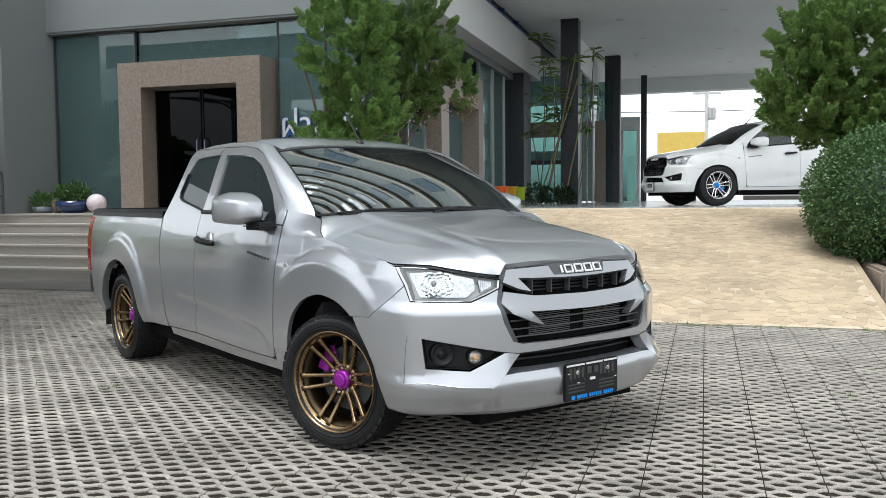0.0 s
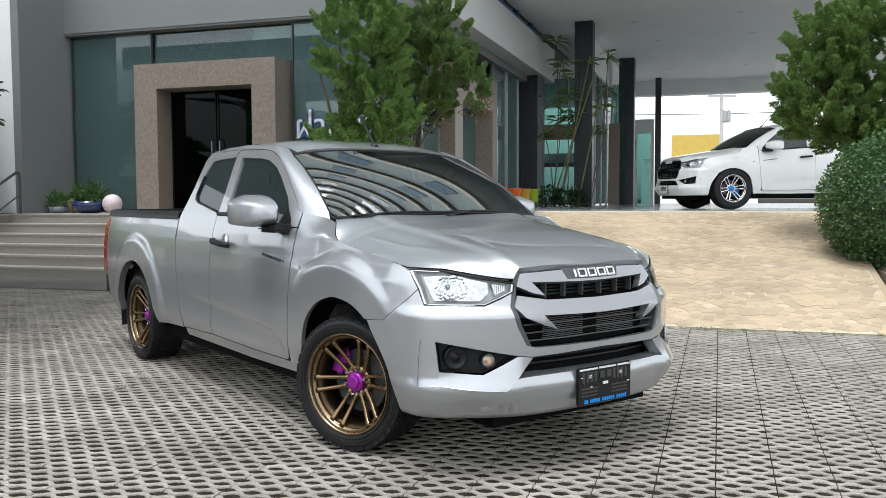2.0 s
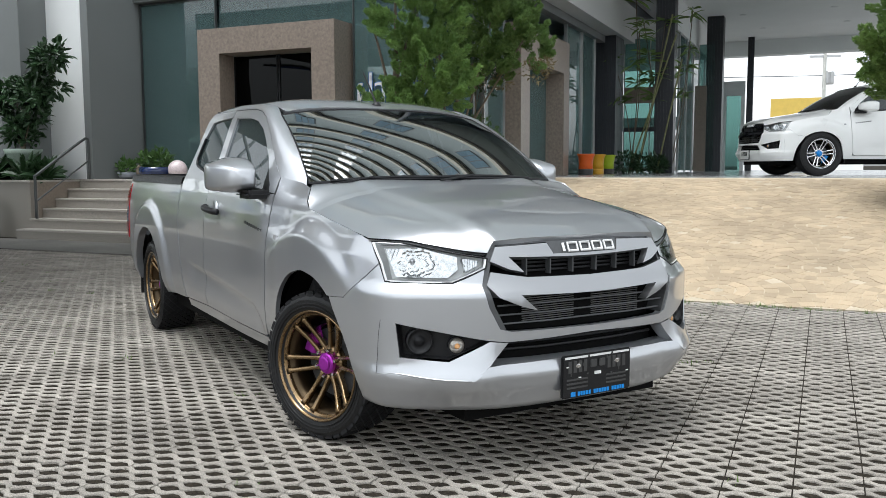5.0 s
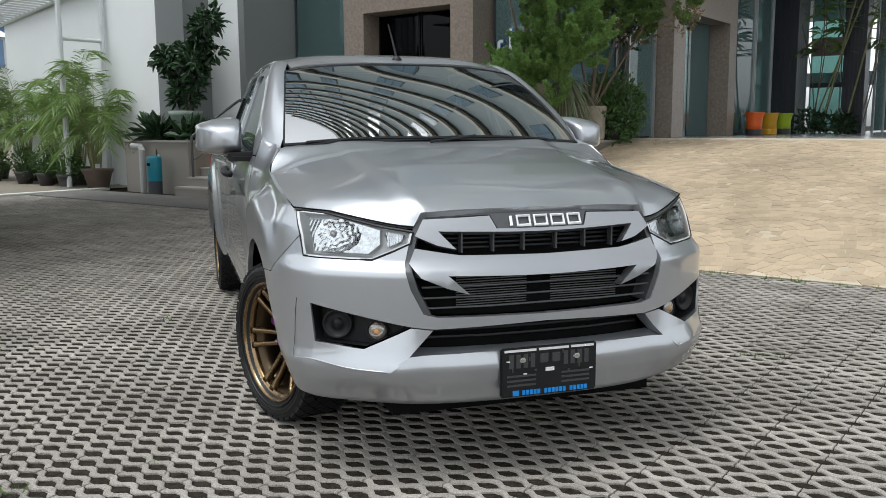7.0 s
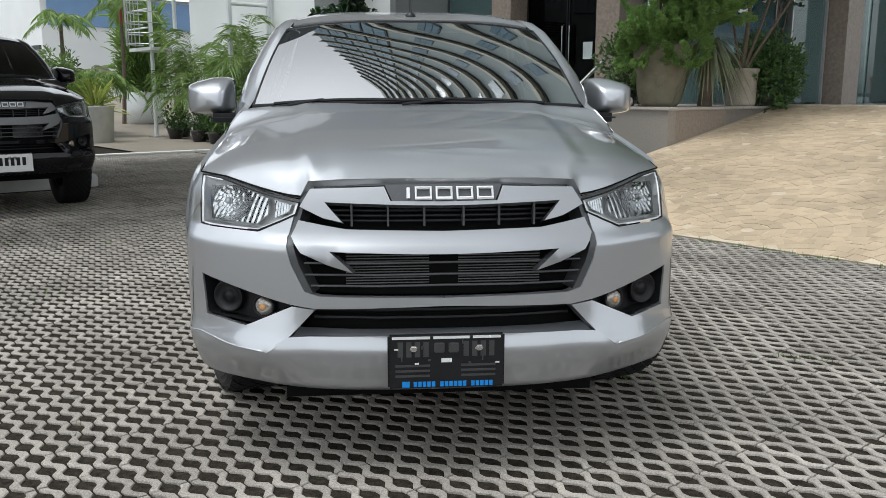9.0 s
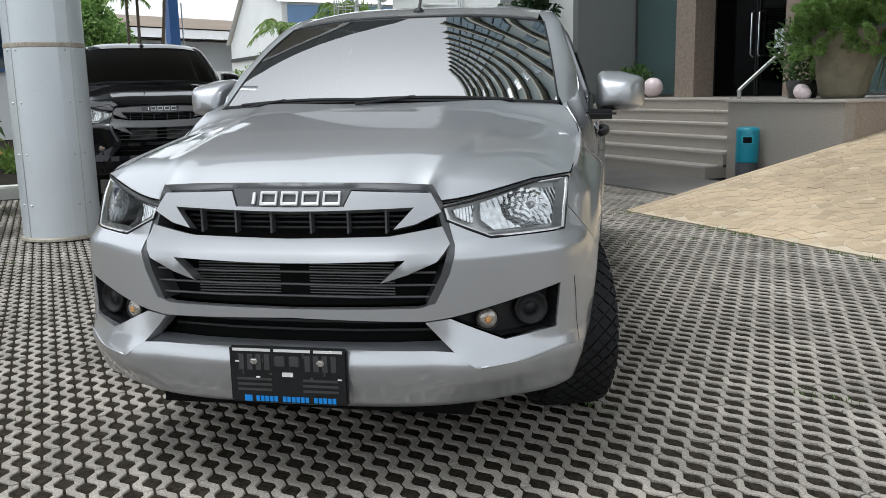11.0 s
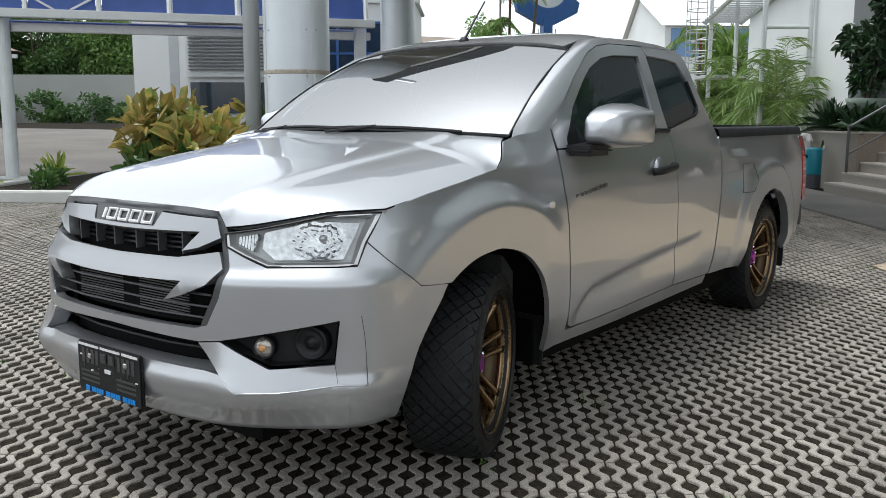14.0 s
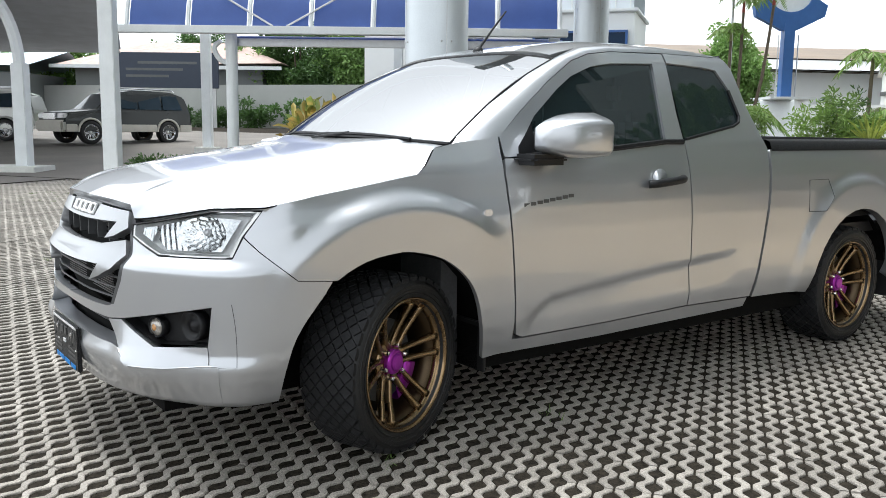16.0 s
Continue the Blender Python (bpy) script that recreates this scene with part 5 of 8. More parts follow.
for a0, a1 in ((-9.72, -8.76), (-8.74, -7.78)):
    leaf = part("door_leaf", boxm(a0, a1, 13.74, 13.755, 0.99, 3.2), M_doorglass, e)
    for a in (a0 + 0.005, a1 - 0.025):
        part("stile", boxm(a, a + 0.02, 13.72, 13.775, 0.985, 3.21), M_plastic, leaf)
for a in (-8.82, -8.66):
    part("pull", tube([(a, 13.72, 1.6), (a, 13.66, 1.63), (a, 13.66, 2.28), (a, 13.72, 2.31)], 0.014, 8), M_chrome, e, "tall steel door pull")
part("paper_notice", boxm(-8.4, -8.2, 13.726, 13.73, 1.72, 2.0), M_notice, e, "sheet of paper on the door")

# writing on the glass
def writing(txt, size, material, m, parent, nm="letters", extrude=0.004, bold=0.0):
    cu = bpy.data.curves.new(nm, "FONT")
    cu.body, cu.size, cu.extrude, cu.offset = txt, size, extrude, bold
    cu.align_x = "LEFT"
    tmp = bpy.data.objects.new(nm, cu)
    scene.collection.objects.link(tmp)
    dg = bpy.context.evaluated_depsgraph_get()
    me = bpy.data.meshes.new_from_object(tmp.evaluated_get(dg))
    bpy.data.objects.remove(tmp)
    me.materials.clear()
    me.materials.append(material)
    ob = new(nm, me)
    ob.parent = parent
    ob.matrix_local = m
    return ob


e = thing("window_sign", "white and blue cut letters on the shop window", "sign", BM)
writing("ฝ่ายขาย", 0.60, M_bluepaint, pose(-7.24, 13.845, 2.30, 90, 0, 0), e, "letter_outline", 0.002, 0.014)
writing("ฝ่ายขาย", 0.60, M_whiteletter, pose(-7.24, 13.838, 2.30, 90, 0, 0), e, "letters", 0.002)

# side glazing along the porch, second portal, dark columns
e = thing("window_2", "tall side glazing of the showroom", "window", BM, kind="structure")
for b0, b1 in ((14.25, 15.3), (19.3, 20.6), (20.65, 21.9)):
    part("pane", boxm(-5.03, -5.018, b0 + 0.03, b1 - 0.03, 1.02, 4.28), M_shopglass, e)
    for b in (b0, b1 - 0.035):
        part("mullion", boxm(-5.06, -4.98, b, b + 0.035, 0.98, 4.3, 0.004), M_frame, e)
e = thing("side_portal", "brown granite portal on the porch side", "door surround", BM, kind="structure")
part("jamb", boxm(-5.2, -4.7, 15.35, 15.85, 1.0, 3.75), M_granite, e)
part("jamb", boxm(-5.2, -4.7, 18.1, 18.5, 1.0, 3.75), M_granite, e)
part("lintel", boxm(-5.2, -4.7, 15.85, 18.1, 3.1, 3.75), M_granite, e)
for b0, b1 in ((15.87, 16.95), (17.0, 18.08)):
    part("door_leaf", boxm(-5.1, -5.08, b0, b1, 1.0, 3.1), M_shopglass, e, "dark glass door")


def clad_column(a, b, w, d, z1, label):
    e = thing("clad_column", label, "column", at_b(a, b), "dark columns", "structure")
    part("core", boxm(-w / 2 + 0.012, w / 2 - 0.012, -d / 2 + 0.012, d / 2 - 0.012, 0.98, z1), M_navy, e)
    n = 6
    for k in range(n):
        part("batten", boxm(-w / 2 + k * w / n + 0.004, -w / 2 + (k + 1) * w / n - 0.004, -d / 2, -d / 2 + 0.012, 0.99, z1, 0.003), M_navy, e)
        part("batten", boxm(w / 2 - 0.012, w / 2, -d / 2 + k * d / n + 0.004, -d / 2 + (k + 1) * d / n - 0.004, 0.99, z1, 0.003), M_navy, e)
    return e


clad_column(-4.92, 23.0, 0.60, 0.95, 4.7, "dark ribbed column at the showroom corner")
clad_column(-3.46, 23.06, 0.47, 0.45, 5.86, "dark ribbed porch column behind the bamboo")
clad_column(-3.0, 29.5, 0.5, 0.5, 5.86, "dark ribbed porch column")
clad_column(-2.32, 34.5, 0.22, 0.22, 5.86, "dark slender far porch column")
clad_column(6.6, 20.5, 0.7, 0.7, 5.86, "dark porch column behind the conifers")
block("porch_floor", -4.86, 16, 13.9, 36, 0.2, 0.996, M_porchtile, "dark polished porch floor", "floor")
block("ceiling", -4.85, 7.2, 16.6, 36, 5.86, 6.16, M_soffit, "white porch ceiling with downlights", "ceiling")
block("ceiling_beam", -3.7, 7.2, 35.4, 36, 5.31, 5.86, M_soffit, "white beam at the far end of the porch", "beam")
rng = random.Random(5)
for i in range(6):
    for j in range(4):
        a, b = -2.2 + 2.6 * j + 0.4 * (i % 2), 17.4 + 3.0 * i - 0.35 * (j % 2)
        e = thing("downlight", "small recessed ceiling downlight", "ceiling light", at_b(a, b, 5.86), "porch downlights")
        part("trim", lathe([(0.10, -0.012), (0.11, -0.006), (0.11, 0.0), (0.07, 0.0)], 16), M_whitemetal, e)
        part("reflector", lathe([(0.072, -0.010), (0.055, 0.02), (0.0005, 0.03)], 16), M_chrome, e, "bright metal reflector")
# inner office seen past the bamboo
e = thing("window_3", "pale green glazing of the inner office", "window", BM, kind="structure")
for b in (26.0, 27.4, 28.8, 30.2, 31.6):
    part("pane", boxm(-3.6, -3.585, b, b + 1.34, 1.05, 4.9), M_shopglass, e)
    part("mullion", boxm(-3.62, -3.56, b - 0.03, b + 0.03, 1.0, 5.0), M_frame, e)
block("office_ceiling", -12, -3.6, 25, 36, 5.0, 5.2, M_soffit, "office ceiling", "ceiling")
block("office_head", -3.75, -3.55, 24.9, 36, 4.95, 5.855, M_soffit, "wall over the office glazing", "wall")
block("office_band", -9.0, -3.7, 33.0, 33.2, 2.5, 2.95, M_interior_wall, "dark rail across the office glazing", "rail")
e = thing("window_4", "teal glazing of the inner office behind the bamboo", "window", BM, kind="structure")
for a0, a1, b, z1 in ((-5.0, -4.3, 25.4, 4.75), (-4.27, -3.62, 25.4, 4.75), (-3.45, -2.98, 29.25, 5.0)):
    part("pane", boxm(a0, a1, b, b + 0.012, 1.02, z1), M_shopglass, e)
    part("mullion", boxm(a0 - 0.025, a0, b - 0.02, b + 0.03, 1.0, z1), M_frame, e)
part("panel", boxm(-3.56, -3.2, 29.1, 29.15, 1.0, 3.7), M_granite, e, "brown door panel")
part("rail", boxm(-5.0, -3.62, 25.36, 25.39, 2.15, 2.27), M_navy, e)
part("rail", boxm(-5.0, -3.62, 25.36, 25.39, 2.95, 3.4), M_granite, e, "brown transom panel")
e = thing("door_2", "white-framed glass lobby at the far end of the porch", "door", BM, kind="structure")
for a0, a1, z0, z1 in ((-3.05, -2.93, 1.0, 3.6), (-2.44, -2.32, 1.0, 3.6), (-3.05, -2.32, 3.6, 4.1)):
    part("frame", boxm(a0, a1, 32.4, 32.6, z0, z1), M_whitemetal, e)
part("leaf", boxm(-2.93, -2.44, 32.48, 32.5, 1.0, 3.6), M_shopglass, e)
block("porch_bench", -1.2, -0.3, 30.0, 30.5, 0.996, 1.45, M_plastic, "low dark bench on the porch", "bench", 0.03, "")

# the upper storeys that the glass of the trucks reflects
e = thing("tower", "tall grey-green office building with cream ledges and a glazed corner", "building", BM, kind="structure")
part("wall", boxm(-24, 5.2, 14.6, 30, 9.0, 55), M_towerwall, e)
for k in range(-1, 13):
    z = 9.8 + 3.3 * k
    part("ledge", boxm(-24.2, 5.4, 14.25, 14.65, z + 2.35, z + 2.70), M_cream, e)
    # A dark strip stands in for the shade each ledge casts.
    part("ledge_shadow_strip", boxm(-24.2, 5.4, 14.50, 14.62, z + 2.15, z + 2.35), M_darkframe, e, "dark strip drawn as shadow under the ledge")
    for j in range(4):
        a = -23.6 + 2.1 * j
        w = part("corner_window", boxm(a, a + 1.95, 14.50, 14.62, z + 0.0, z + 1.75), M_darkframe, e)
        for q in range(2):
            part("pane", boxm(a + 0.06 + 0.95 * q, a + 0.92 + 0.95 * q, 14.47, 14.51, z + 0.06, z + 1.69), M_bluepane, w)
    for j in range(5 if k >= 0 else 2):
        a = -13.4 + 3.9 * j
        w = part("window", boxm(a, a + 1.3, 14.55, 14.62, z + 0.15, z + 1.5), M_darkframe, e)
        for q in range(3):
            part("pane", boxm(a + 0.06 + 0.41 * q, a + 0.42 + 0.41 * q, 14.53, 14.56, z + 0.21, z + 1.44), M_bluepane, w)
block("upper_wall", -24, -5.4, 14.62, 14.8, 6.4, 9.0, M_towerwall, "grey-green wall over the fascia", "wall")

# round columns clad in riveted sheet
def round_column(x, y, h=4.30):
    e = thing("round_column", "tall round column clad in riveted pale metal", "column", pose(x, y, 0), "round columns", "structure")
    for k, (z0, z1) in enumerate(((0.0, 1.6), (1.606, h))):
        part("sheet", strip([[(0.312 * math.cos(q * math.pi / 24), 0.312 * math.sin(q * math.pi / 24), z) for z in (z1, z0)] for q in range(49)]), M_cladding, e)
        part("band", lathe([(0.3125, z1 - 0.02), (0.315, z1 - 0.012), (0.315, z1 + 0.012), (0.3125, z1 + 0.02)], 48, closed=True), M_rustband, e, "thin stained joint band")
    part("foot_ring", lathe([(0.327, 0.0), (0.324, 0.02), (0.314, 0.03)], 48), M_rustband, e)
    for q in range(4):
        a = math.radians(20 + 90 * q)
        part("seam", tube([(0.313 * math.cos(a), 0.313 * math.sin(a), 0.0), (0.313 * math.cos(a), 0.313 * math.sin(a), h)], 0.004, 4), M_frame, e)
        for s in (-0.16, 0.16):
            for z in np.arange(0.3, 4.2, 0.42):
                bm = bmesh.new()
                bmesh.ops.create_icosphere(bm, subdivisions=1, radius=0.011)
                part("rivet", bm, M_frame, e, m=pose(0.313 * math.cos(a + s), 0.313 * math.sin(a + s), float(z)))
    return e


round_column(-4.94, 5.06)
round_column(-12.03, 7.59)

# ---- plants ----
def leaf_mesh(name, pos, direc, length, width, rng, fold=0.25, jitter=0.35):
    """Many folded leaves as one mesh: base, two sides and a tip each."""
    n = len(pos)
    d = direc / np.maximum(np.linalg.norm(direc, axis=1, keepdims=True), 1e-6)
    r = rng.normal(size=(n, 3))
    s = np.cross(d, r)
    s /= np.maximum(np.linalg.norm(s, axis=1, keepdims=True), 1e-6)
    up = np.cross(s, d)
    L = length * (1 + jitter * rng.uniform(-1, 1, (n, 1)))
    W = width * (1 + jitter * rng.uniform(-1, 1, (n, 1)))
    if length > 0.12:
        # a long leaf: two folded halves that bend down towards the tip
        sag = np.array([0, 0, -1.0]) * L
        q1, q2, tip = pos + d * L * 0.33, pos + d * L * 0.70 + sag * 0.05, pos + d * L * 0.97 + sag * 0.16
        lift = up * W * fold
        v = np.stack([pos, q1 + s * W * 0.42 + lift, q2 + s * W * 0.40 + lift, tip, q2 - s * W * 0.40 + lift, q1 - s * W * 0.42 + lift, q1, q2], 1).reshape(-1, 3)
        f = np.arange(n * 8).reshape(-1, 8)
        faces = f[:, [0, 1, 6]].tolist() + f[:, [0, 6, 5]].tolist() + f[:, [1, 2, 7, 6]].tolist() + f[:, [6, 7, 4, 5]].tolist() + f[:, [2, 3, 7]].tolist() + f[:, [7, 3, 4]].tolist()
    else:
        mid = pos + d * L * 0.45
        v = np.stack([pos, mid + s * W / 2 + up * W * fold, pos + d * L, mid - s * W / 2 + up * W * fold], 1).reshape(-1, 3)
        f = np.arange(n * 4).reshape(-1, 4)
        faces = np.concatenate([f[:, [0, 1, 2]], f[:, [0, 2, 3]]]).tolist()
    me = bpy.data.meshes.new(name)
    me.from_pydata(v.tolist(), [], faces)
    return me


def leafy(name, clumps, per, length, width, material, parent, seed=1, outward=0.7, upward=0.35, shell=0.55, label="", squash=(1, 1, 1)):
    rng = np.random.default_rng(seed)
    P, D = [], []
    for (c, r) in clumps:
        d = rng.normal(size=(per, 3))
        d /= np.linalg.norm(d, axis=1, keepdims=True)
        rad = r * (shell + (1 - shell) * rng.uniform(0, 1, (per, 1)) ** 0.6) * (0.85 + 0.3 * rng.uniform(0, 1, (per, 1)))
        P.append(np.array(c) + d * rad * np.array(squash))
        D.append(d * outward + rng.normal(size=(per, 3)) * 0.45 + np.array([0, 0, upward]))
    me = leaf_mesh(name, np.concatenate(P), np.concatenate(D), length, width, rng)
    me.materials.append(material)
    ob = new(name, me)
    ob.parent = parent
    if label:
        ob["label"] = label
    return ob


def limbs(parent, foot, tops, r0, material=None, name="trunk"):
    bm = bmesh.new()
    for k, t in enumerate(tops):
        f, t = Vector(foot), Vector(t)
        m1 = f.lerp(t, 0.4) + Vector((0.06 * math.sin(k * 2.1), 0.06 * math.cos(k * 1.7), 0.05))
        add_tube(bm, spline([f, m1, t], 5), r0 * (1.0 if k == 0 else 0.6), 7, r0 * 0.22)
    return part(name, bm, material or M_bark, parent, smooth=True)


def pot(name, m, prof, material, label, n=28):
    return solid(name, lathe(prof, n), material, label, "plant pot", m, smooth=False)


def potted(name, m, prof, pmat, label):
    e = thing(name, label, "potted plant", m)
    bm = lathe(prof, 28)
    for f in bm.faces:
        f.smooth = len(f.verts) == 4
    part("pot", bm, pmat, e)
    r, z = prof[-2] if prof[-1][0] < 0.01 else prof[-1]
    part("soil", lathe([(r * 0.9, z - 0.03), (0.0005, z - 0.025)], 20), M_soil, e)
    return e


def conifer_clumps(seed, spec):
    """Upright tufts that fill a set of lobes (centre, half width, half height)."""
    rng = random.Random(seed)
    out = []
    for (cx, cy, cz, rx, rz, n) in spec:
        for _ in range(n):
            while True:
                p = [rng.uniform(-1, 1) for _ in range(3)]
                q = sum(c * c for c in p)
                if 0.25 < q < 1:
                    break
            out.append(((cx + p[0] * rx, cy + p[1] * rx, cz + p[2] * rz), rng.uniform(0.10, 0.21)))
    return out


def plumes(name, spec, per, material, parent, seed, size=0.27, dense=2.3, leaf=0.042):
    """A crown of upright flame-shaped sprays that fill the lobes of spec."""
    rng = np.random.default_rng(seed)
    P, D = [], []
    for cx, cy, cz, rx, rz, n in spec:
        for _ in range(int(n * dense)):
            d = rng.normal(size=3)
            d /= np.linalg.norm(d)
            foot = np.array((cx, cy, cz)) + d * np.array((rx, rx, rz)) * rng.uniform(0.35, 1.0) ** 0.4
            axis = d * 0.75 + np.array((0, 0, 0.7)) + rng.normal(size=3) * 0.25
            axis /= np.linalg.norm(axis)
            L, t = size * rng.uniform(0.6, 1.25), rng.uniform(0, 1, (per, 1)) ** 0.85
            rad = rng.normal(size=(per, 3))
            rad -= (rad @ axis)[:, None] * axis
            rad /= np.linalg.norm(rad, axis=1, keepdims=True)
            w = size * 0.24 * np.minimum(1, 0.35 + 2 * t) * (1 - t) ** 0.55
            P.append(foot + axis * L * t + rad * w * rng.uniform(0.35, 1, (per, 1)))
            D.append(axis * 0.65 + rad * 0.6 + rng.normal(size=(per, 3)) * 0.22)
    me = leaf_mesh(name, np.concatenate(P), np.concatenate(D), leaf, leaf * 0.42, rng)
    me.materials.append(material)
    ob = new(name, me)
    ob.parent = parent
    return ob


# conifer in the large stone pot, and a slimmer one behind it
e = potted("potted_conifer", at_b(-5.5, 11.9, 0.985), [(0.22, 0), (0.27, 0.06), (0.34, 0.45), (0.37, 0.70), (0.39, 0.76), (0.39, 0.80), (0.35, 0.80)], M_mossypot, "bushy green conifer in a large stone pot")
limbs(e, (0, 0, 0.72), [(0.05, 0.0, 2.9), (-0.35, 0.1, 2.2), (0.4, -0.1, 2.3), (0.15, 0.3, 2.0), (0.55, 0.0, 1.7)], 0.06)
plumes("crown", [(0.42, 0, 2.45, 0.60, 0.85, 66), (0.48, 0, 1.6, 0.40, 0.5, 32), (0.72, 0, 1.45, 0.46, 0.5, 32), (0.55, 0.0, 3.0, 0.42, 0.5, 24), (0.15, -0.2, 1.0, 0.40, 0.22, 26), (0.45, -0.1, 0.75, 0.25, 0.3, 18), (-0.1, -0.3, 0.7, 0.22, 0.25, 12)], 260, M_leaf, e, 3)
e = potted("potted_conifer", at_b(-5.04, 13.1, 0.985), [(0.19, 0), (0.20, 0.04), (0.215, 0.44), (0.23, 0.46), (0.23, 0.50), (0.20, 0.50)], M_stonepot, "tall slender conifer in a pale cylindrical pot")
limbs(e, (0, 0, 0.4), [(0.1, 0, 3.2), (0.6, 0.1, 2.5), (-0.3, 0.0, 2.6), (1.1, 0.1, 2.1)], 0.04)
plumes("crown", [(0.15, 0, 3.0, 0.65, 0.75, 58), (0.75, 0, 2.3, 0.52, 0.45, 38), (0.45, 0, 1.75, 0.48, 0.35, 20), (1.2, 0, 1.95, 0.3, 0.3, 14), (-0.25, 0, 1.9, 0.35, 0.4, 14), (-0.5, -0.3, 1.3, 0.35, 0.35, 14), (0.85, -0.1, 2.9, 0.4, 0.5, 24)], 260, M_leaf, e, 9)
leafy("browned_tip", conifer_clumps(8, [(0.3, 0, 1.7, 0.7, 0.35, 4), (1.3, 0, 1.85, 0.3, 0.25, 2)]), 90, 0.075, 0.026, M_dryleaf, e, 10, 0.7, 0.2, 0.3, "browned leaf tips")["kind"] = "stuff"
# round shrub, strap-leaved plant and white stones by the pots
e = potted("round_shrub", at_b(-4.98, 13.62, 0.985), [(0.2, 0), (0.24, 0.2), (0.22, 0.2)], M_darkpot, "round dark-leaved shrub in a low pot")
leafy("crown", [((0, 0, 0.52), 0.50), ((0.1, -0.1, 0.42), 0.45), ((0, 0, 0.3), 0.42), ((-0.2, -0.1, 0.4), 0.35)], 900, 0.075, 0.04, M_leafmid, e, 11, 0.6, 0.2, 0.7)


def strap_plant(m, label, n, length, material, seed, z0=0.3, pmat=M_darkpot, prof=None, droop=0.9):
    e = potted("strap_plant", m, prof or [(0.14, 0), (0.18, z0), (0.16, z0)], pmat, label)
    rng = random.Random(seed)
    bm = bmesh.new()
    for k in range(n):
        a, s = rng.uniform(0, 2 * math.pi), rng.uniform(0.7, 1.15) * length
        rise = rng.uniform(0.5, 1.0)
        prev = None
        for i in range(7):
            t = i / 6
            r = s * t * (0.35 + 0.35 * t)
            z = z0 + s * (rise * t - droop * t * t * 0.75)
            w = 0.018 * (1 - t) ** 0.6 + 0.002
            c, sn = math.cos(a), math.sin(a)
            v = (bm.verts.new((r * c - w * sn, r * sn + w * c, z)), bm.verts.new((r * c + w * sn, r * sn - w * c, z)))
            if prev:
                bm.faces.new((prev[0], prev[1], v[1], v[0]))
            prev = v
    part("leaves", bm, material, e)
    return e


strap_plant(at_b(-5.2, 12.5, 0.985), "arching grey-green strap-leaved plant", 130, 0.95, M_straw, 4, 0.72, M_bark, [(0.10, 0), (0.07, 0.4), (0.06, 0.72), (0.05, 0.74)], 1.75)
for a, b, r in ((-5.98, 11.75, 0.095), (-5.8, 11.62, 0.07)):
    bm = bmesh.new()
    bmesh.ops.create_icosphere(bm, subdivisions=3, radius=r)
    for v in bm.verts:
        v.co *= 1 + 0.08 * noise.noise(v.co * 9)
    solid("white_stone", bm, M_ball, "smooth white stone on the planter", "stone", at_b(a, b, 0.985 + r * 0.9), "white stones", smooth=True)
e = potted("leafy_shrub", at_b(-6.15, 11.95, 0.985), [(0.16, 0), (0.2, 0.22), (0.18, 0.22)], M_darkpot, "small dark shrub beside the stone pot")
leafy("crown", [((0, 0, 0.6), 0.40), ((0.25, 0, 0.75), 0.36), ((0.1, 0.1, 0.35), 0.34)], 700, 0.07, 0.035, M_leafmid, e, 15, 0.6, 0.3, 0.5)

e = potted("flowering_shrub", at_b(-5.0, 13.72, 0.985), [(0.14, 0), (0.18, 0.25), (0.16, 0.25)], M_darkpot, "thin shrub with small white flowers by the window")
limbs(e, (0, 0, 0.2), [(0.1, 0, 2.0), (0.35, -0.1, 1.9), (0.2, 0, 1.6)], 0.02)
leafy("crown", conifer_clumps(52, [(0.25, 0, 1.75, 0.25, 0.35, 14)]), 40, 0.09, 0.04, M_leafdark, e, 52, 0.6, 0.1, 0.3)
leafy("flowers", conifer_clumps(53, [(0.28, -0.05, 1.7, 0.22, 0.25, 7)]), 12, 0.05, 0.045, M_ball, e, 53, 0.6, 0.1, 0.3, "small white flowers")["kind"] = "stuff"
# clipped ball hedge and conifers on the bed beside the ramp
e = thing("planting_bed", "rough stone-edged bed beside the ramp", "planting bed", BM, kind="structure")
part("edge", boxm(1.72, 7.0, 9.6, 14.6, -0.04, 0.42, 0.03), M_granite_dull, e)
part("soil", boxm(1.85, 6.9, 9.75, 14.5, 0.40, 0.46), M_soil, e)
e = thing("ball_hedge", "clipped round hedge of small dark leaves", "hedge", at_b(2.12, 11.2, 0.44))
limbs(e, (0, 0, 0), [(0, 0, 0.6), (0.2, 0.1, 0.5)], 0.05)
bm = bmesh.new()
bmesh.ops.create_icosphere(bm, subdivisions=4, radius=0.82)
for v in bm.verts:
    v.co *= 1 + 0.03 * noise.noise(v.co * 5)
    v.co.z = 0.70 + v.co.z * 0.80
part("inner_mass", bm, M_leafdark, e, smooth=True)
leafy("leaves", [((0, 0, 0.70), 0.90)], 30000, 0.042, 0.030, M_hedge, e, 21, 0.4, 0.1, 0.96, squash=(1, 1, 0.87))
e = thing("conifer", "spreading bright green conifer beside the ramp", "tree", at_b(2.08, 12.3, 0.44))
limbs(e, (0, 0, 0), [(0.2, 0, 3.4), (-0.7, 0, 2.2), (0.9, 0, 2.4), (-0.4, 0.2, 2.9), (1.4, 0, 2.0)], 0.09)
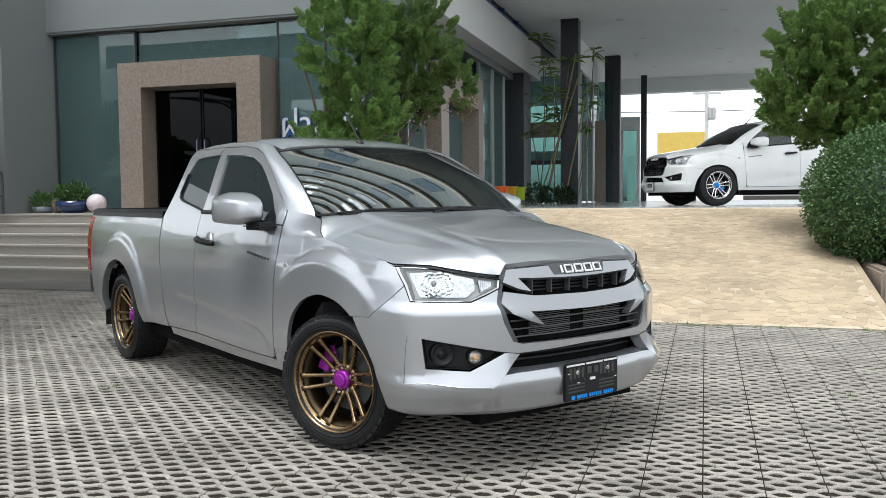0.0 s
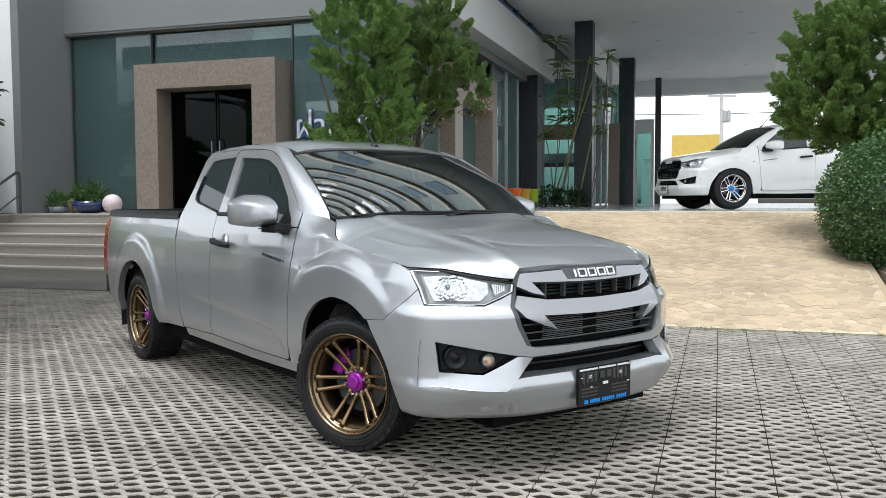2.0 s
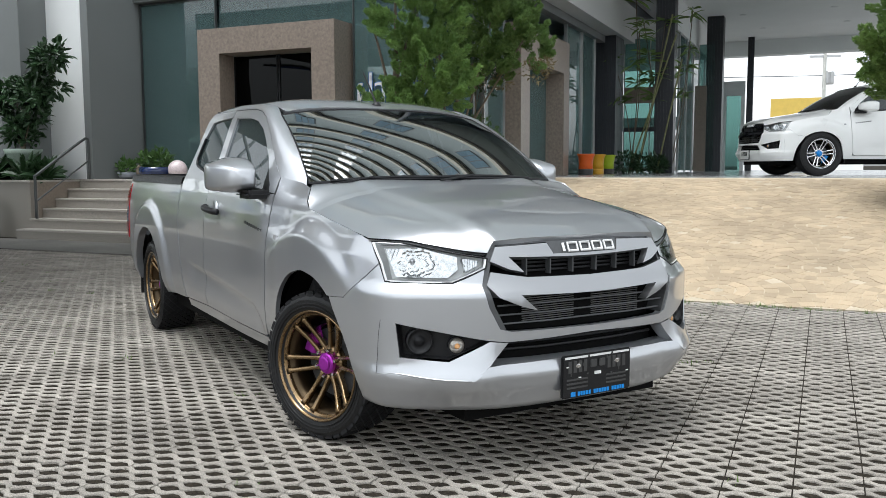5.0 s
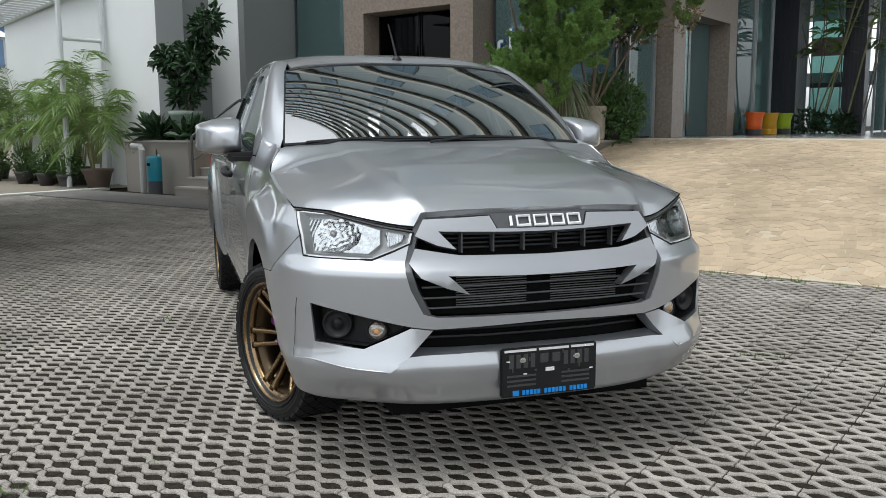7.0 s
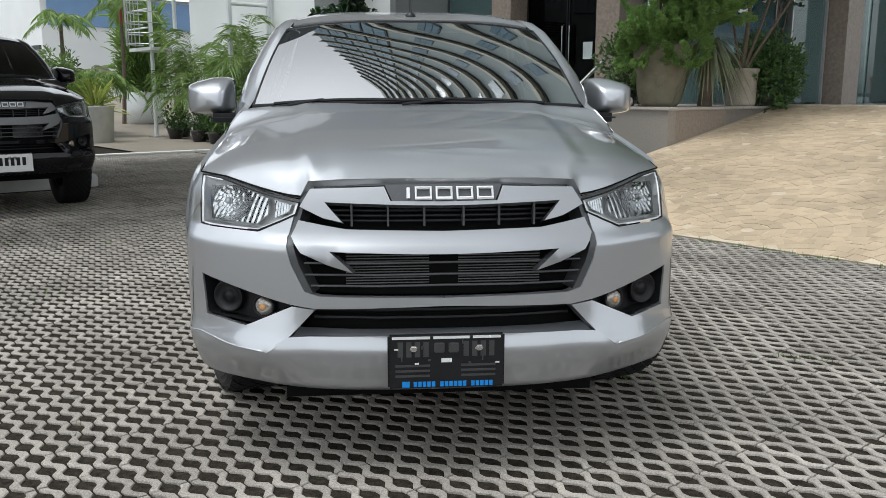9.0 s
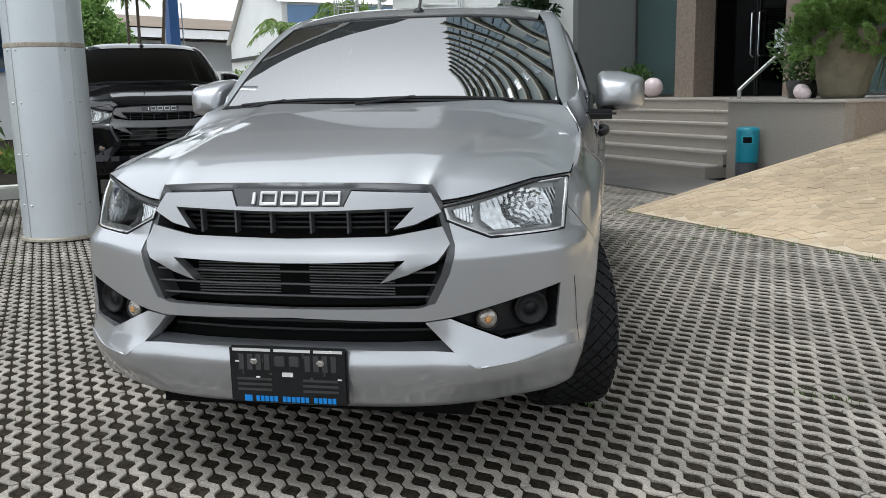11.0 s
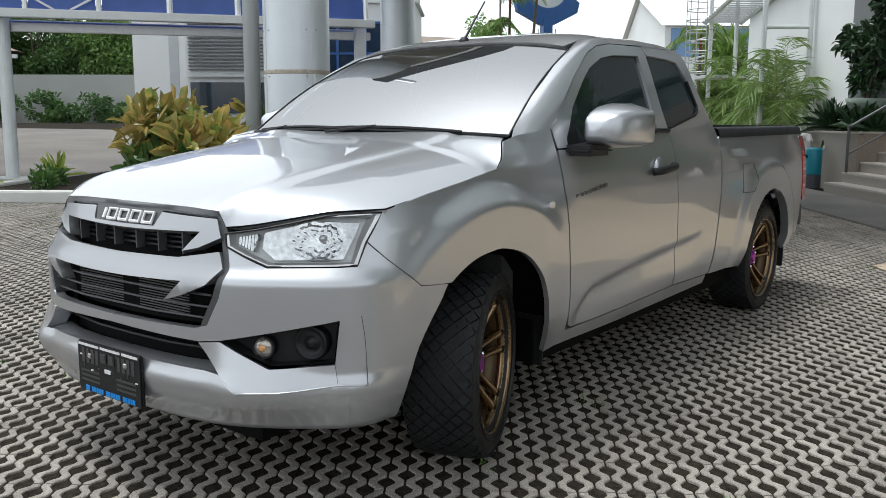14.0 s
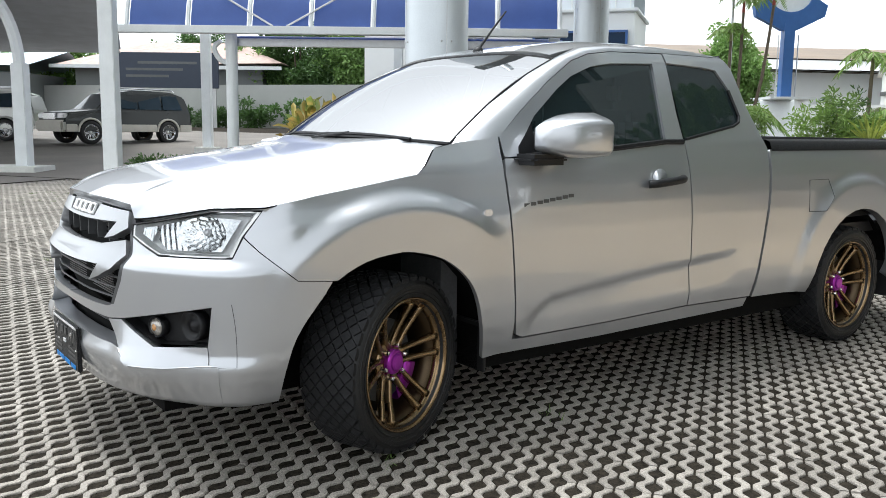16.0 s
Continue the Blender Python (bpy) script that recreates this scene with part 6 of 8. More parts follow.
plumes("crown", [(-0.85, -0.2, 2.1, 0.52, 0.4, 52), (-0.75, -0.2, 1.75, 0.5, 0.3, 34), (-0.3, -0.2, 1.55, 0.5, 0.35, 34), (-0.72, -0.1, 2.65, 0.42, 0.45, 40), (-0.35, -0.2, 2.6, 0.5, 0.65, 60), (0.3, 0, 3.0, 0.65, 0.85, 66), (0.55, 0, 1.75, 0.65, 0.45, 46), (1.35, 0, 2.7, 0.7, 0.9, 56), (-0.2, -0.1, 1.7, 0.45, 0.3, 24), (0.1, -0.2, 1.45, 0.55, 0.35, 34), (0.8, -0.2, 1.5, 0.6, 0.4, 34), (2.2, 0.2, 2.3, 0.8, 0.9, 36)], 260, M_leafbright, e, 14)
leafy("browned_tip", conifer_clumps(18, [(-0.7, -0.3, 2.0, 0.5, 0.25, 7)]), 80, 0.075, 0.026, M_dryleaf, e, 16, 0.7, 0.2, 0.3, "browned leaf tips")["kind"] = "stuff"


def cane_plant(m, label, canes, seed, hmax, tuft=26, leaf=0.45):
    e = thing("cane_plant", label, "plant", m)
    rng = random.Random(seed)
    P, D = [], []
    for k in range(canes):
        x, y = rng.uniform(-0.5, 0.5), rng.uniform(-0.4, 0.4)
        h = hmax * rng.uniform(0.55, 1.0)
        top = (x + rng.uniform(-0.7, 0.7), y + rng.uniform(-0.3, 0.3), h)
        part("cane", tube(spline([(x, y, 0), ((x + top[0]) / 2 + 0.1, y, h * 0.5), top], 4), 0.015, 6, 0.010), M_bark, e)
        for q in range(2):
            c = Vector((x, y, 0)).lerp(Vector(top), 1 - 0.35 * q)
            for _ in range(tuft):
                a = rng.uniform(0, 2 * math.pi)
                P.append(list(c + Vector((0, 0, rng.uniform(-0.15, 0.1)))))
                D.append((math.cos(a), math.sin(a), rng.uniform(-0.5, 0.6)))
    me = leaf_mesh("fronds", np.array(P), np.array(D), leaf, 0.06, np.random.default_rng(seed), 0.1)
    me.materials.append(M_leafbright)
    o = new("fronds", me)
    o.parent = e
    return e


cane_plant(at_b(-3.75, 22.75, 0.996), "tall thin canes with palm-like tufts by the column", 8, 31, 4.75, 15, 0.42)
e = thing("leaning_bamboo", "pale bare bamboo poles leaning by the column", "bamboo", at_b(-3.75, 22.5, 0.996))
for x0, x1, h in ((-0.5, 0.6, 3.4), (-0.3, 0.5, 3.9), (0.2, 0.75, 2.8)):
    part("pole", tube([(x0, 0, 0), (x1, 0.1, h)], 0.022, 6), M_stem, e)
e = thing("ground_shrubs", "low dark shrubs at the foot of the canes", "shrub", at_b(-3.85, 22.4, 0.996))
leafy("leaves", [((-0.45, 0, 0.25), 0.3), ((0, 0, 0.2), 0.3), ((0.35, 0, 0.2), 0.25)], 200, 0.14, 0.06, M_leafdark, e, 33, 0.7, 0.5, 0.3)

# glazed pots on the porch
PORCH_POT = [(0.13, 0.0), (0.19, 0.02), (0.20, 0.10), (0.185, 0.28), (0.21, 0.46), (0.245, 0.53), (0.25, 0.55), (0.22, 0.55), (0.18, 0.40)]
for b, mt, lb in ((19.0, M_orange, "glossy orange waisted pot with a dark foot"), (20.0, M_yellow, "glossy mustard yellow waisted pot"), (21.05, M_lime, "glossy lime green waisted pot with a dark foot")):
    e = thing("waisted_pot", lb, "pot", at_b(-4.45, b, 0.996) @ Matrix.Diagonal((0.8, 0.8, 0.82, 1)), "row of glazed pots")
    part("bowl", lathe([p for p in PORCH_POT if p[1] > 0.09], 28), mt, e, smooth=True)
    part("foot", lathe([(0.17, 0.0), (0.195, 0.02), (0.204, 0.13), (0.200, 0.15)], 28), M_yellow if mt == M_yellow else M_darkpot, e)

# bin, rails, pots and fern at the steps
e = thing("litter_bin", "teal round litter bin with a dark base", "litter bin", at_b(-6.08, 11.02, 0.004, 45) @ Matrix.Diagonal((0.87, 0.87, 0.93, 1)))
part("base", lathe([(0.145, 0), (0.15, 0.01), (0.15, 0.25), (0.145, 0.26)], 28), M_binbase, e, "dark grey base")
part("drum", lathe([(0.152, 0.255), (0.155, 0.27), (0.155, 0.66), (0.15, 0.69), (0.12, 0.71), (0.0005, 0.715)], 28), M_teal, e, smooth=True)
part("mouth", boxm(-0.07, 0.07, -0.162, -0.12, 0.50, 0.60, 0.012), M_matt, e, "dark square mouth")
part("mouth_rim", boxm(-0.085, 0.085, -0.158, -0.13, 0.485, 0.615, 0.015), M_binrim, e)
e = thing("litter_bin", "teal round litter bin with a dark base", "litter bin", at_b(-12.82, 10.95, 0.004) @ Matrix.Diagonal((0.85, 0.85, 0.92, 1)))
part("base", lathe([(0.145, 0), (0.15, 0.01), (0.15, 0.25), (0.145, 0.26)], 28), M_binbase, e, "dark grey base")
part("drum", lathe([(0.152, 0.255), (0.155, 0.27), (0.155, 0.70), (0.15, 0.73), (0.12, 0.75), (0.0005, 0.755)], 28), M_teal, e, smooth=True)
part("mouth", boxm(-0.05, 0.05, -0.162, -0.12, 0.55, 0.63, 0.012), M_matt, e, "dark square mouth")
for a in (-11.92,):
    e = thing("handrail", "dark steel stair handrail with a mid rail", "handrail", BM)
    part("top_rail", tube(spline([(a, 11.12, 0.33), (a, 11.12, 1.0), (a, 11.16, 1.07), (a, 11.7, 1.40), (a, 12.2, 1.69), (a, 12.27, 1.70), (a, 12.31, 1.64), (a, 12.31, 0.98)], 4), 0.024, 10), M_darkframe, e, smooth=True)
    part("mid_rail", tube([(a, 11.12, 0.62), (a, 12.31, 1.32)], 0.014, 8), M_darkframe, e)
e = thing("handrail", "short brushed steel handrail at the door", "handrail", BM)
part("top_rail", tube(spline([(-6.7, 11.45, 0.98), (-6.7, 11.45, 1.08), (-6.7, 11.5, 1.14), (-6.7, 12.2, 1.62), (-6.7, 12.3, 1.64), (-6.7, 12.34, 1.56), (-6.7, 12.34, 0.98)], 4), 0.024, 10), M_steel, e, smooth=True)
e = potted("bowl_planter", at_b(-11.12, 13.15, 0.976), [(0.16, 0), (0.26, 0.04), (0.31, 0.13), (0.30, 0.22), (0.27, 0.22)], M_bluepot, "dark blue glazed bowl with leafy plant")
leafy("leaves", [((0, 0, 0.30), 0.25), ((0.12, 0, 0.33), 0.2), ((-0.15, 0, 0.3), 0.2)], 130, 0.11, 0.06, M_leafmid, e, 41, 0.6, 0.5, 0.3)
e = potted("bowl_planter", at_b(-11.82, 13.15, 0.976), [(0.11, 0), (0.16, 0.03), (0.19, 0.12), (0.17, 0.12)], M_greypot, "small grey bowl with a leafy plant")
leafy("leaves", [((0, 0, 0.2), 0.17)], 150, 0.10, 0.05, M_leafmid, e, 42, 0.6, 0.5, 0.3)
e = thing("driftwood", "small brown carved wood piece", "ornament", at_b(-11.48, 13.15, 0.976))
bm = bmesh.new()
bmesh.ops.create_icosphere(bm, subdivisions=3, radius=0.13)
for v in bm.verts:
    v.co = Vector((v.co.x * 0.8, v.co.y * 0.7, v.co.z * 1.1 + 0.13)) * (1 + 0.2 * noise.noise(v.co * 12))
part("block", bm, M_bark, e, smooth=True)
bm = bmesh.new()
bmesh.ops.create_uvsphere(bm, u_segments=28, v_segments=18, radius=0.175)
solid("ornament_ball", bm, M_ball, "pale pink mosaic ball on the platform", "ornament", at_b(-10.66, 13.2, 0.976 + 0.172), smooth=True)
e = potted("pedestal_shrub", at_b(-13.03, 11.85, 0.979), [(0.2, 0), (0.24, 0.05), (0.20, 0.25), (0.30, 0.45), (0.33, 0.55), (0.28, 0.55)], M_greenpot, "tall dark-leaved shrub in a pale green urn")
limbs(e, (0, 0, 0.5), [(0, 0, 1.3), (0.3, 0, 1.6), (-0.2, 0.1, 1.4)], 0.03)
leafy("crown", conifer_clumps(45, [(-0.05, 0, 1.25, 0.42, 0.55, 26), (0.4, 0, 1.75, 0.35, 0.4, 12), (0.75, 0, 2.2, 0.25, 0.3, 6)]), 34, 0.17, 0.075, M_leafdark, e, 45, 0.7, 0.1, 0.2)
for a, b, s in ((-13.75, 11.6, 1.0), (-13.4, 11.5, 1.1), (-12.7, 11.6, 0.9), (-12.4, 11.75, 0.8)):
    e = thing("nest_fern", "clump of broad dark fern leaves in the planter", "fern", at_b(a, b, 0.975), "planter ferns")
    leafy("leaves", [((0, 0, 0.05), 0.06)], 60, 0.5 * s, 0.10, M_leafdark, e, int(a * -10), 0.6, 0.75, 0.3)
e = thing("standpipe", "grey water standpipe with a red valve", "pipe", at_b(-13.35, 11.06))
part("riser", tube([(0, 0, 0), (0, 0, 0.8), (-0.05, 0, 0.86), (-0.3, 0, 0.87)], 0.06, 12), M_pipe, e)
part("valve", boxm(-0.36, -0.28, -0.06, 0.06, 0.82, 0.93, 0.02), M_bark, e)


def palm(m, label, n, length, seed, prof, pmat, h0=0.5, material=None, stems=6):
    """A clump of arching feather fronds in a pot."""
    e = potted("potted_palm", m, prof, pmat, label)
    rng = random.Random(seed)
    z0 = prof[-1][1]
    P, D = [], []
    for k in range(stems):
        a = rng.uniform(0, 2 * math.pi)
        part("stem", tube([(0.1 * math.cos(a), 0.1 * math.sin(a), z0 - 0.05), (0.2 * math.cos(a), 0.2 * math.sin(a), z0 + h0)], 0.018, 6), M_stem, e)
    bm = bmesh.new()
    for k in range(n):
        a, s = rng.uniform(0, 2 * math.pi), length * rng.uniform(0.7, 1.1)
        tilt = rng.uniform(0.75, 1.35)
        pts = []
        for i in range(9):
            t = i / 8
            r = 0.07 + s * (0.08 * t + 0.40 * t * t) * (1.5 - tilt * 0.6)
            z = z0 + 0.1 + s * (1.50 * t * tilt - (0.70 + 0.35 * t) * t * t)
            pts.append(Vector((r * math.cos(a), r * math.sin(a), z)))
        add_tube(bm, pts, 0.010, 4, 0.003)
        for i in range(4, 9):
            dv = (pts[i] - pts[i - 1]).normalized()
            sd_ = dv.cross(Vector((0, 0, 1))).normalized()
            for q in (0.0, 0.17, 0.33, 0.5, 0.67, 0.83):
                base = pts[i - 1].lerp(pts[i], q)
                for s2 in (-1, 1):
                    P.append(list(base))
                    D.append(list(dv * 0.7 + sd_ * s2 * 0.8 + Vector((0, 0, -0.25 + rng.uniform(-0.1, 0.1)))))
    part("ribs", bm, M_stem, e)
    me = leaf_mesh("foliage", np.array(P), np.array(D), length * 0.18, 0.021, np.random.default_rng(seed), 0.1, 0.25)
    me.materials.append(material or M_palm)
    o = new("foliage", me)
    o.parent = e
    return e


POT_B = [(0.17, 0), (0.2, 0.02), (0.27, 0.30), (0.31, 0.36), (0.31, 0.40), (0.27, 0.40)]
palm(at_b(-15.1, 11.2), "feathery potted palm in a brown pot", 24, 2.15, 61, POT_B, M_terracotta, 0.5)
palm(at_b(-16.3, 11.5), "feathery potted palm in a dark pot", 20, 2.15, 62, POT_B, M_darkpot)
palm(at_b(-17.4, 11.5), "bright feathery potted palm", 20, 2.15, 63, POT_B, M_darkpot)
palm(at_b(-18.6, 11.6), "bright feathery potted palm", 20, 2.15, 64, POT_B, M_darkpot)
palm(at_b(-20.2, 11.7), "bright feathery potted palm", 20, 2.15, 65, POT_B, M_darkpot)
for a, b, r in ((-15.9, 11.0, 0.30), (-16.8, 11.05, 0.33), (-17.8, 11.1, 0.3), (-19.4, 11.2, 0.33)):
    e = potted("potted_shrub", at_b(a, b), [(0.14, 0), (0.2, 0.22), (0.22, 0.28), (0.19, 0.28)], M_darkpot, "small leafy shrub in a dark pot")
    leafy("crown", [((0, 0, 0.52), r), ((0.1, 0.05, 0.38), r * 0.8)], 330, 0.075, 0.04, M_leafmid, e, int(-a * 7), 0.6, 0.3, 0.4)
e = potted("white_tub_palm", pose(-21.5, 20.4, far_rise(-21.5, 20.0)), [(0.55, 0), (0.6, 0.02), (0.64, 1.0), (0.60, 1.0)], M_whitemetal, "red-stemmed palms in a large white tub")
for k in range(5):
    part("stem", tube([(0.2 * math.cos(k), 0.2 * math.sin(k), 0.95), (0.4 * math.cos(k), 0.35 * math.sin(k), 2.2)], 0.035, 6), M_redstem, e, "red palm stem")
leafy("fronds", [((0.42 * math.cos(k * 1.3), 0.38 * math.sin(k * 1.3), 1.3 + 0.34 * (k % 7)), 0.3) for k in range(28)], 75, 0.62, 0.06, M_palm, e, 71, 0.5, 0.9, 0.2)
leafy("lower_fronds", [((0.45 * math.cos(k * 1.7), 0.42 * math.sin(k * 1.7), 1.15 + 0.2 * (k % 5)), 0.25) for k in range(16)], 70, 0.5, 0.05, M_leafmid, e, 72, 0.5, 0.8, 0.2)

# steel stair and frame by the yard wall
e = thing("steel_stair", "white painted steel stair frame with a caged ladder", "steel stair", BM)
for a, b in ((-15.75, 10.95), (-15.7, 11.85), (-20.6, 11.2), (-20.6, 11.85)):
    part("post", tube([(a, b, 0), (a, b, 6.4)], 0.055, 8), M_whitemetal, e)
    part("foot_plate", boxm(a - 0.18, a + 0.18, b - 0.14, b + 0.14, 0.0, 0.03), M_frame, e)
part("tie", tube([(-15.75, 10.95, 3.0), (-15.7, 11.85, 3.0)], 0.04, 8), M_whitemetal, e)
part("tie", tube([(-15.75, 10.95, 4.25), (-15.7, 11.85, 4.25)], 0.04, 8), M_whitemetal, e)
for b in (10.95, 11.85):
    part("beam", tube([(-15.75, b, 4.2), (-20.6, b + 0.1, 3.6)], 0.06, 8), M_whitemetal, e)
    part("top_beam", tube([(-15.75, b, 5.4), (-21.5, b + 0.1, 4.9)], 0.045, 8), M_whitemetal, e)
for k in range(24):
    a = -15.9 - 0.2 * k
    z = 4.18 - 0.124 * (k * 0.2) / 0.2 * 0.2
    part("grating_bar", boxm(a - 0.012, a + 0.012, 10.95, 11.9, z - 0.02, z + 0.02), M_frame, e)
for k in range(9):
    z = 2.35 + 0.26 * k
    part("cage_hoop", tube([(-20.6 + 0.5 * math.cos(q * math.pi / 8), 11.2 - 0.62 * math.sin(q * math.pi / 8), z) for q in range(9)], 0.014, 5), M_frame, e)
for q in range(1, 8):
    part("cage_bar", tube([(-20.6 + 0.5 * math.cos(q * math.pi / 8), 11.2 - 0.62 * math.sin(q * math.pi / 8), 2.3), (-20.6 + 0.5 * math.cos(q * math.pi / 8), 11.2 - 0.62 * math.sin(q * math.pi / 8), 4.6)], 0.012, 5), M_frame, e)
part("landing", boxm(-21.6, -20.2, 11.0, 12.1, 2.2, 2.28), M_whitemetal, e)
for z in (2.75, 3.2):
    part("rail", tube([(-21.6, 10.98, z), (-20.2, 10.98, z)], 0.022, 6), M_whitemetal, e)

# ---- other vehicles ----
build_truck("parked_truck", "white pickup truck with polished wheels parked on the porch", pose(5.12, 17.15, 0.985, 0, 0, -169.3) @ Matrix.Diagonal((1.06, 1.06, 1.06, 1)), M_white_paint, M_black_paint, M_chrome, M_blue_strip, 0.0, -0.062, False, R=0.362, screen_mat=M_tint_dark)
build_truck("parked_truck", "black pickup truck parked behind the round column", pose(-6.73, 6.72, 0.11, 0, 0, -19) @ Matrix.Diagonal((1.05, 1.05, 1.08, 1)), M_black_paint, M_steelgrey, M_steelgrey, M_plastic, 0.0, 0.05, False, R=0.383, screen_mat=M_tint_dark)


def suv(m, label, paint, lower):
    e = thing("suv", label, "car", m)
    prof = [(2.25, 0.45), (2.30, 0.75), (2.15, 0.98), (1.15, 1.08), (0.55, 1.62), (-0.2, 1.74), (-1.6, 1.72), (-2.15, 1.55), (-2.3, 1.0), (-2.32, 0.5), (-1.9, 0.38), (1.8, 0.36)]
    bm = bmesh.new()
    L = [bm.verts.new((x, 0.86 if z < 1.1 else 0.70, z)) for x, z in prof]
    R = [bm.verts.new((x, -0.86 if z < 1.1 else -0.70, z)) for x, z in prof]
    bm.faces.new(L[::-1])
    bm.faces.new(R)
    n = len(prof)
    for i in range(n):
        bm.faces.new((L[i], L[(i + 1) % n], R[(i + 1) % n], R[i]))
    bmesh.ops.recalc_face_normals(bm, faces=bm.faces[:])
    bmesh.ops.bevel(bm, geom=bm.edges[:], offset=0.05, segments=2, affect="EDGES")
    part("body", bm, paint, e)
    for s in (1, -1):
        part("roof_rail", tube([(0.3, s * 0.6, 1.74), (0.2, s * 0.6, 1.80), (-1.7, s * 0.6, 1.79), (-1.8, s * 0.6, 1.72)], 0.02, 6), M_chrome, e)
        for x0, x1, sl in ((0.62, -0.25, 0.38), (-0.32, -1.15, 0.0), (-1.22, -1.95, -0.15)):
            bm = bmesh.new()
            q = [(x0, 1.12), (x0 - max(sl, 0), 1.60), (x1 + min(sl, 0) * -1, 1.60), (x1, 1.12)]
            v = [bm.verts.new((x, s * (0.868 - 0.16 * (z - 1.1) / 0.5), z)) for x, z in q]
            v2 = [bm.verts.new((x, s * (0.83 - 0.16 * (z - 1.1) / 0.5), z)) for x, z in q]
            bm.faces.new(v)
            for i in range(4):
                bm.faces.new((v[i], v[(i + 1) % 4], v2[(i + 1) % 4], v2[i]))
            part("side_window", bm, M_darkglass, e)
        for x0, x1 in ((-2.3, -1.83), (-0.93, 0.97), (1.87, 2.25)):
            part("lower_cladding", boxm(x0, x1, s * 0.87 - 0.025, s * 0.87 + 0.025, 0.38, 0.62, 0.02), lower, e, "pale lower cladding")
        part("headlamp", boxm(2.12, 2.30, s * 0.62 - 0.2, s * 0.62 + 0.2, 0.78, 0.96, 0.03), M_lampclear, e)
        for x in (1.42, -1.38):
            wheel(e, x, s * 0.78, 0.36, s, 0, M_chrome, M_steel, R=0.36)
            part("arch", strip([[(x + q * math.cos(k * math.pi / 12), s * (0.86 + dy), 0.38 + q * math.sin(k * math.pi / 12)) for q, dy in ((0.38, -0.03), (0.385, 0.03), (0.45, 0.03), (0.455, -0.03))] for k in range(13)]), lower, e)
            part("arch_gap", strip([[(x + q * math.cos(k * math.pi / 12), s * 0.863, 0.38 + q * math.sin(k * math.pi / 12)) for q in (0.30, 0.385)] for k in range(13)]), M_matt, e)
    part("front_bumper", boxm(2.18, 2.40, -0.86, 0.86, 0.38, 0.74, 0.06), lower, e)
    part("windscreen", strip([[(1.16, y, 1.10), (0.60, y * 0.84, 1.60)] for y in (-0.72, 0, 0.72)]), M_darkglass, e)
    part("grille", boxm(2.26, 2.36, -0.4, 0.4, 0.76, 0.95, 0.02), M_chrome, e)
    return e


M_pale_lower = mat("pale_cladding", (0.45, 0.43, 0.38), 0.5, 0.3, 0.1, 4, coat=0.4)
suv(pose(-25.2, -6.3, far_rise(-25.2), 0, 0, -38), "dark green SUV with pale lower cladding in the car park", M_dark_suv, M_pale_lower)
suv(pose(-25.7, -11.6, far_rise(-25.7), 0, 0, -80), "silver SUV in the car park", M_silver_suv, M_silver_suv)

# ---- car park shelter ----
def W(a, b, z=0.0):
    return BM @ Vector((a, b, z))


e = thing("carport", "steel car shelter with a blue sheet roof", "car shelter")
for x, y, r in ((-11.5, -0.9, 0.13), (-12.5, 1.0, 0.11), (-12.6, 7.0, 0.10), (-21.5, -2.15, 0.13), (-22.0, 3.4, 0.13), (-26.3, -12.6, 0.13)):
    g0 = far_rise(x)
    top = (2.85 if x > -13 else 4.6) + (1.6 if y == -0.9 else 0)
    if y == 1.0:
        part("post", tube([(x, y, 0), (x, y, top)], r, 16), M_whitemetal, e, "round white post")
    else:
        part("post", boxm(x - r, x + r, y - r, y + r, 0.0, top, 0.012), M_whitemetal, e)
    part("post_base", boxm(x - 0.34, x + 0.34, y - 0.32, y + 0.32, 0, 0.16 + g0, 0.015), M_kerb, e)
part("gutter", boxm(-12.3, -12.12, -1.1, 7.2, 2.78, 2.92, 0.01), M_whitemetal, e)
part("edge_beam", boxm(-12.75, -12.6, 0.9, 7.2, 2.60, 2.74, 0.01), M_frame, e)
part("bracket", tube(spline([(-12.5, 1.0, 2.25), (-12.5, 0.78, 2.34), (-12.5, 0.68, 2.55), (-12.5, 0.80, 2.68)], 4), 0.05, 8), M_whitemetal, e)
part("back_sheet", strip([[(-12.8, y, 2.66), (-13.0, y, 2.80), (-13.6, y, 2.88)] for y in (0.9, 3, 5, 7.2)]), M_bluesheet, e, "strip of blue sheet behind the beam")
for k in range(8):
    y = -0.85 + 1.13 * k
    part("rib", tube(spline([(-12.22, y, 2.92), (-12.4, y, 3.47), (-12.9, y, 4.02), (-14.0, y, 4.47), (-16.0, y, 4.67)], 4), 0.04, 6), M_whitemetal, e)
    if k < 7:
        arc = spline([(-12.23, 0, 2.92), (-12.42, 0, 3.47), (-12.92, 0, 4.0), (-14.02, 0, 4.44), (-16.0, 0, 4.64)], 4)
        part("blue_sheet", strip([[(p.x, y + 0.05, p.z), (p.x, y + 1.08, p.z)] for p in arc]), M_bluesheet, e, "curved blue sheet")
part("brace", tube([(-12.18, 1.85, 2.92), (-12.33, 0.85, 3.5)], 0.02, 6), M_frame, e)
part("brace", tube([(-12.18, 2.1, 2.92), (-12.33, 3.1, 3.5)], 0.02, 6), M_frame, e)
part("far_roof", strip([[(-27.0, y - 0.6, 3.55), (-25.0, y, 3.72), (-21.0, y + 1.55, 4.05), (-16.5, y + 3.3, 4.5), (-12.6, y + 4.8, 5.0), (-12.6, y + 4.8, 5.1), (-27.0, y - 0.6, 3.67)] for y in (-20, -13, -6.2)]), M_shade, e, "dark shaded roof sheet")
e = thing("arched_frame", "white arched steel frame over the drive", "steel frame")
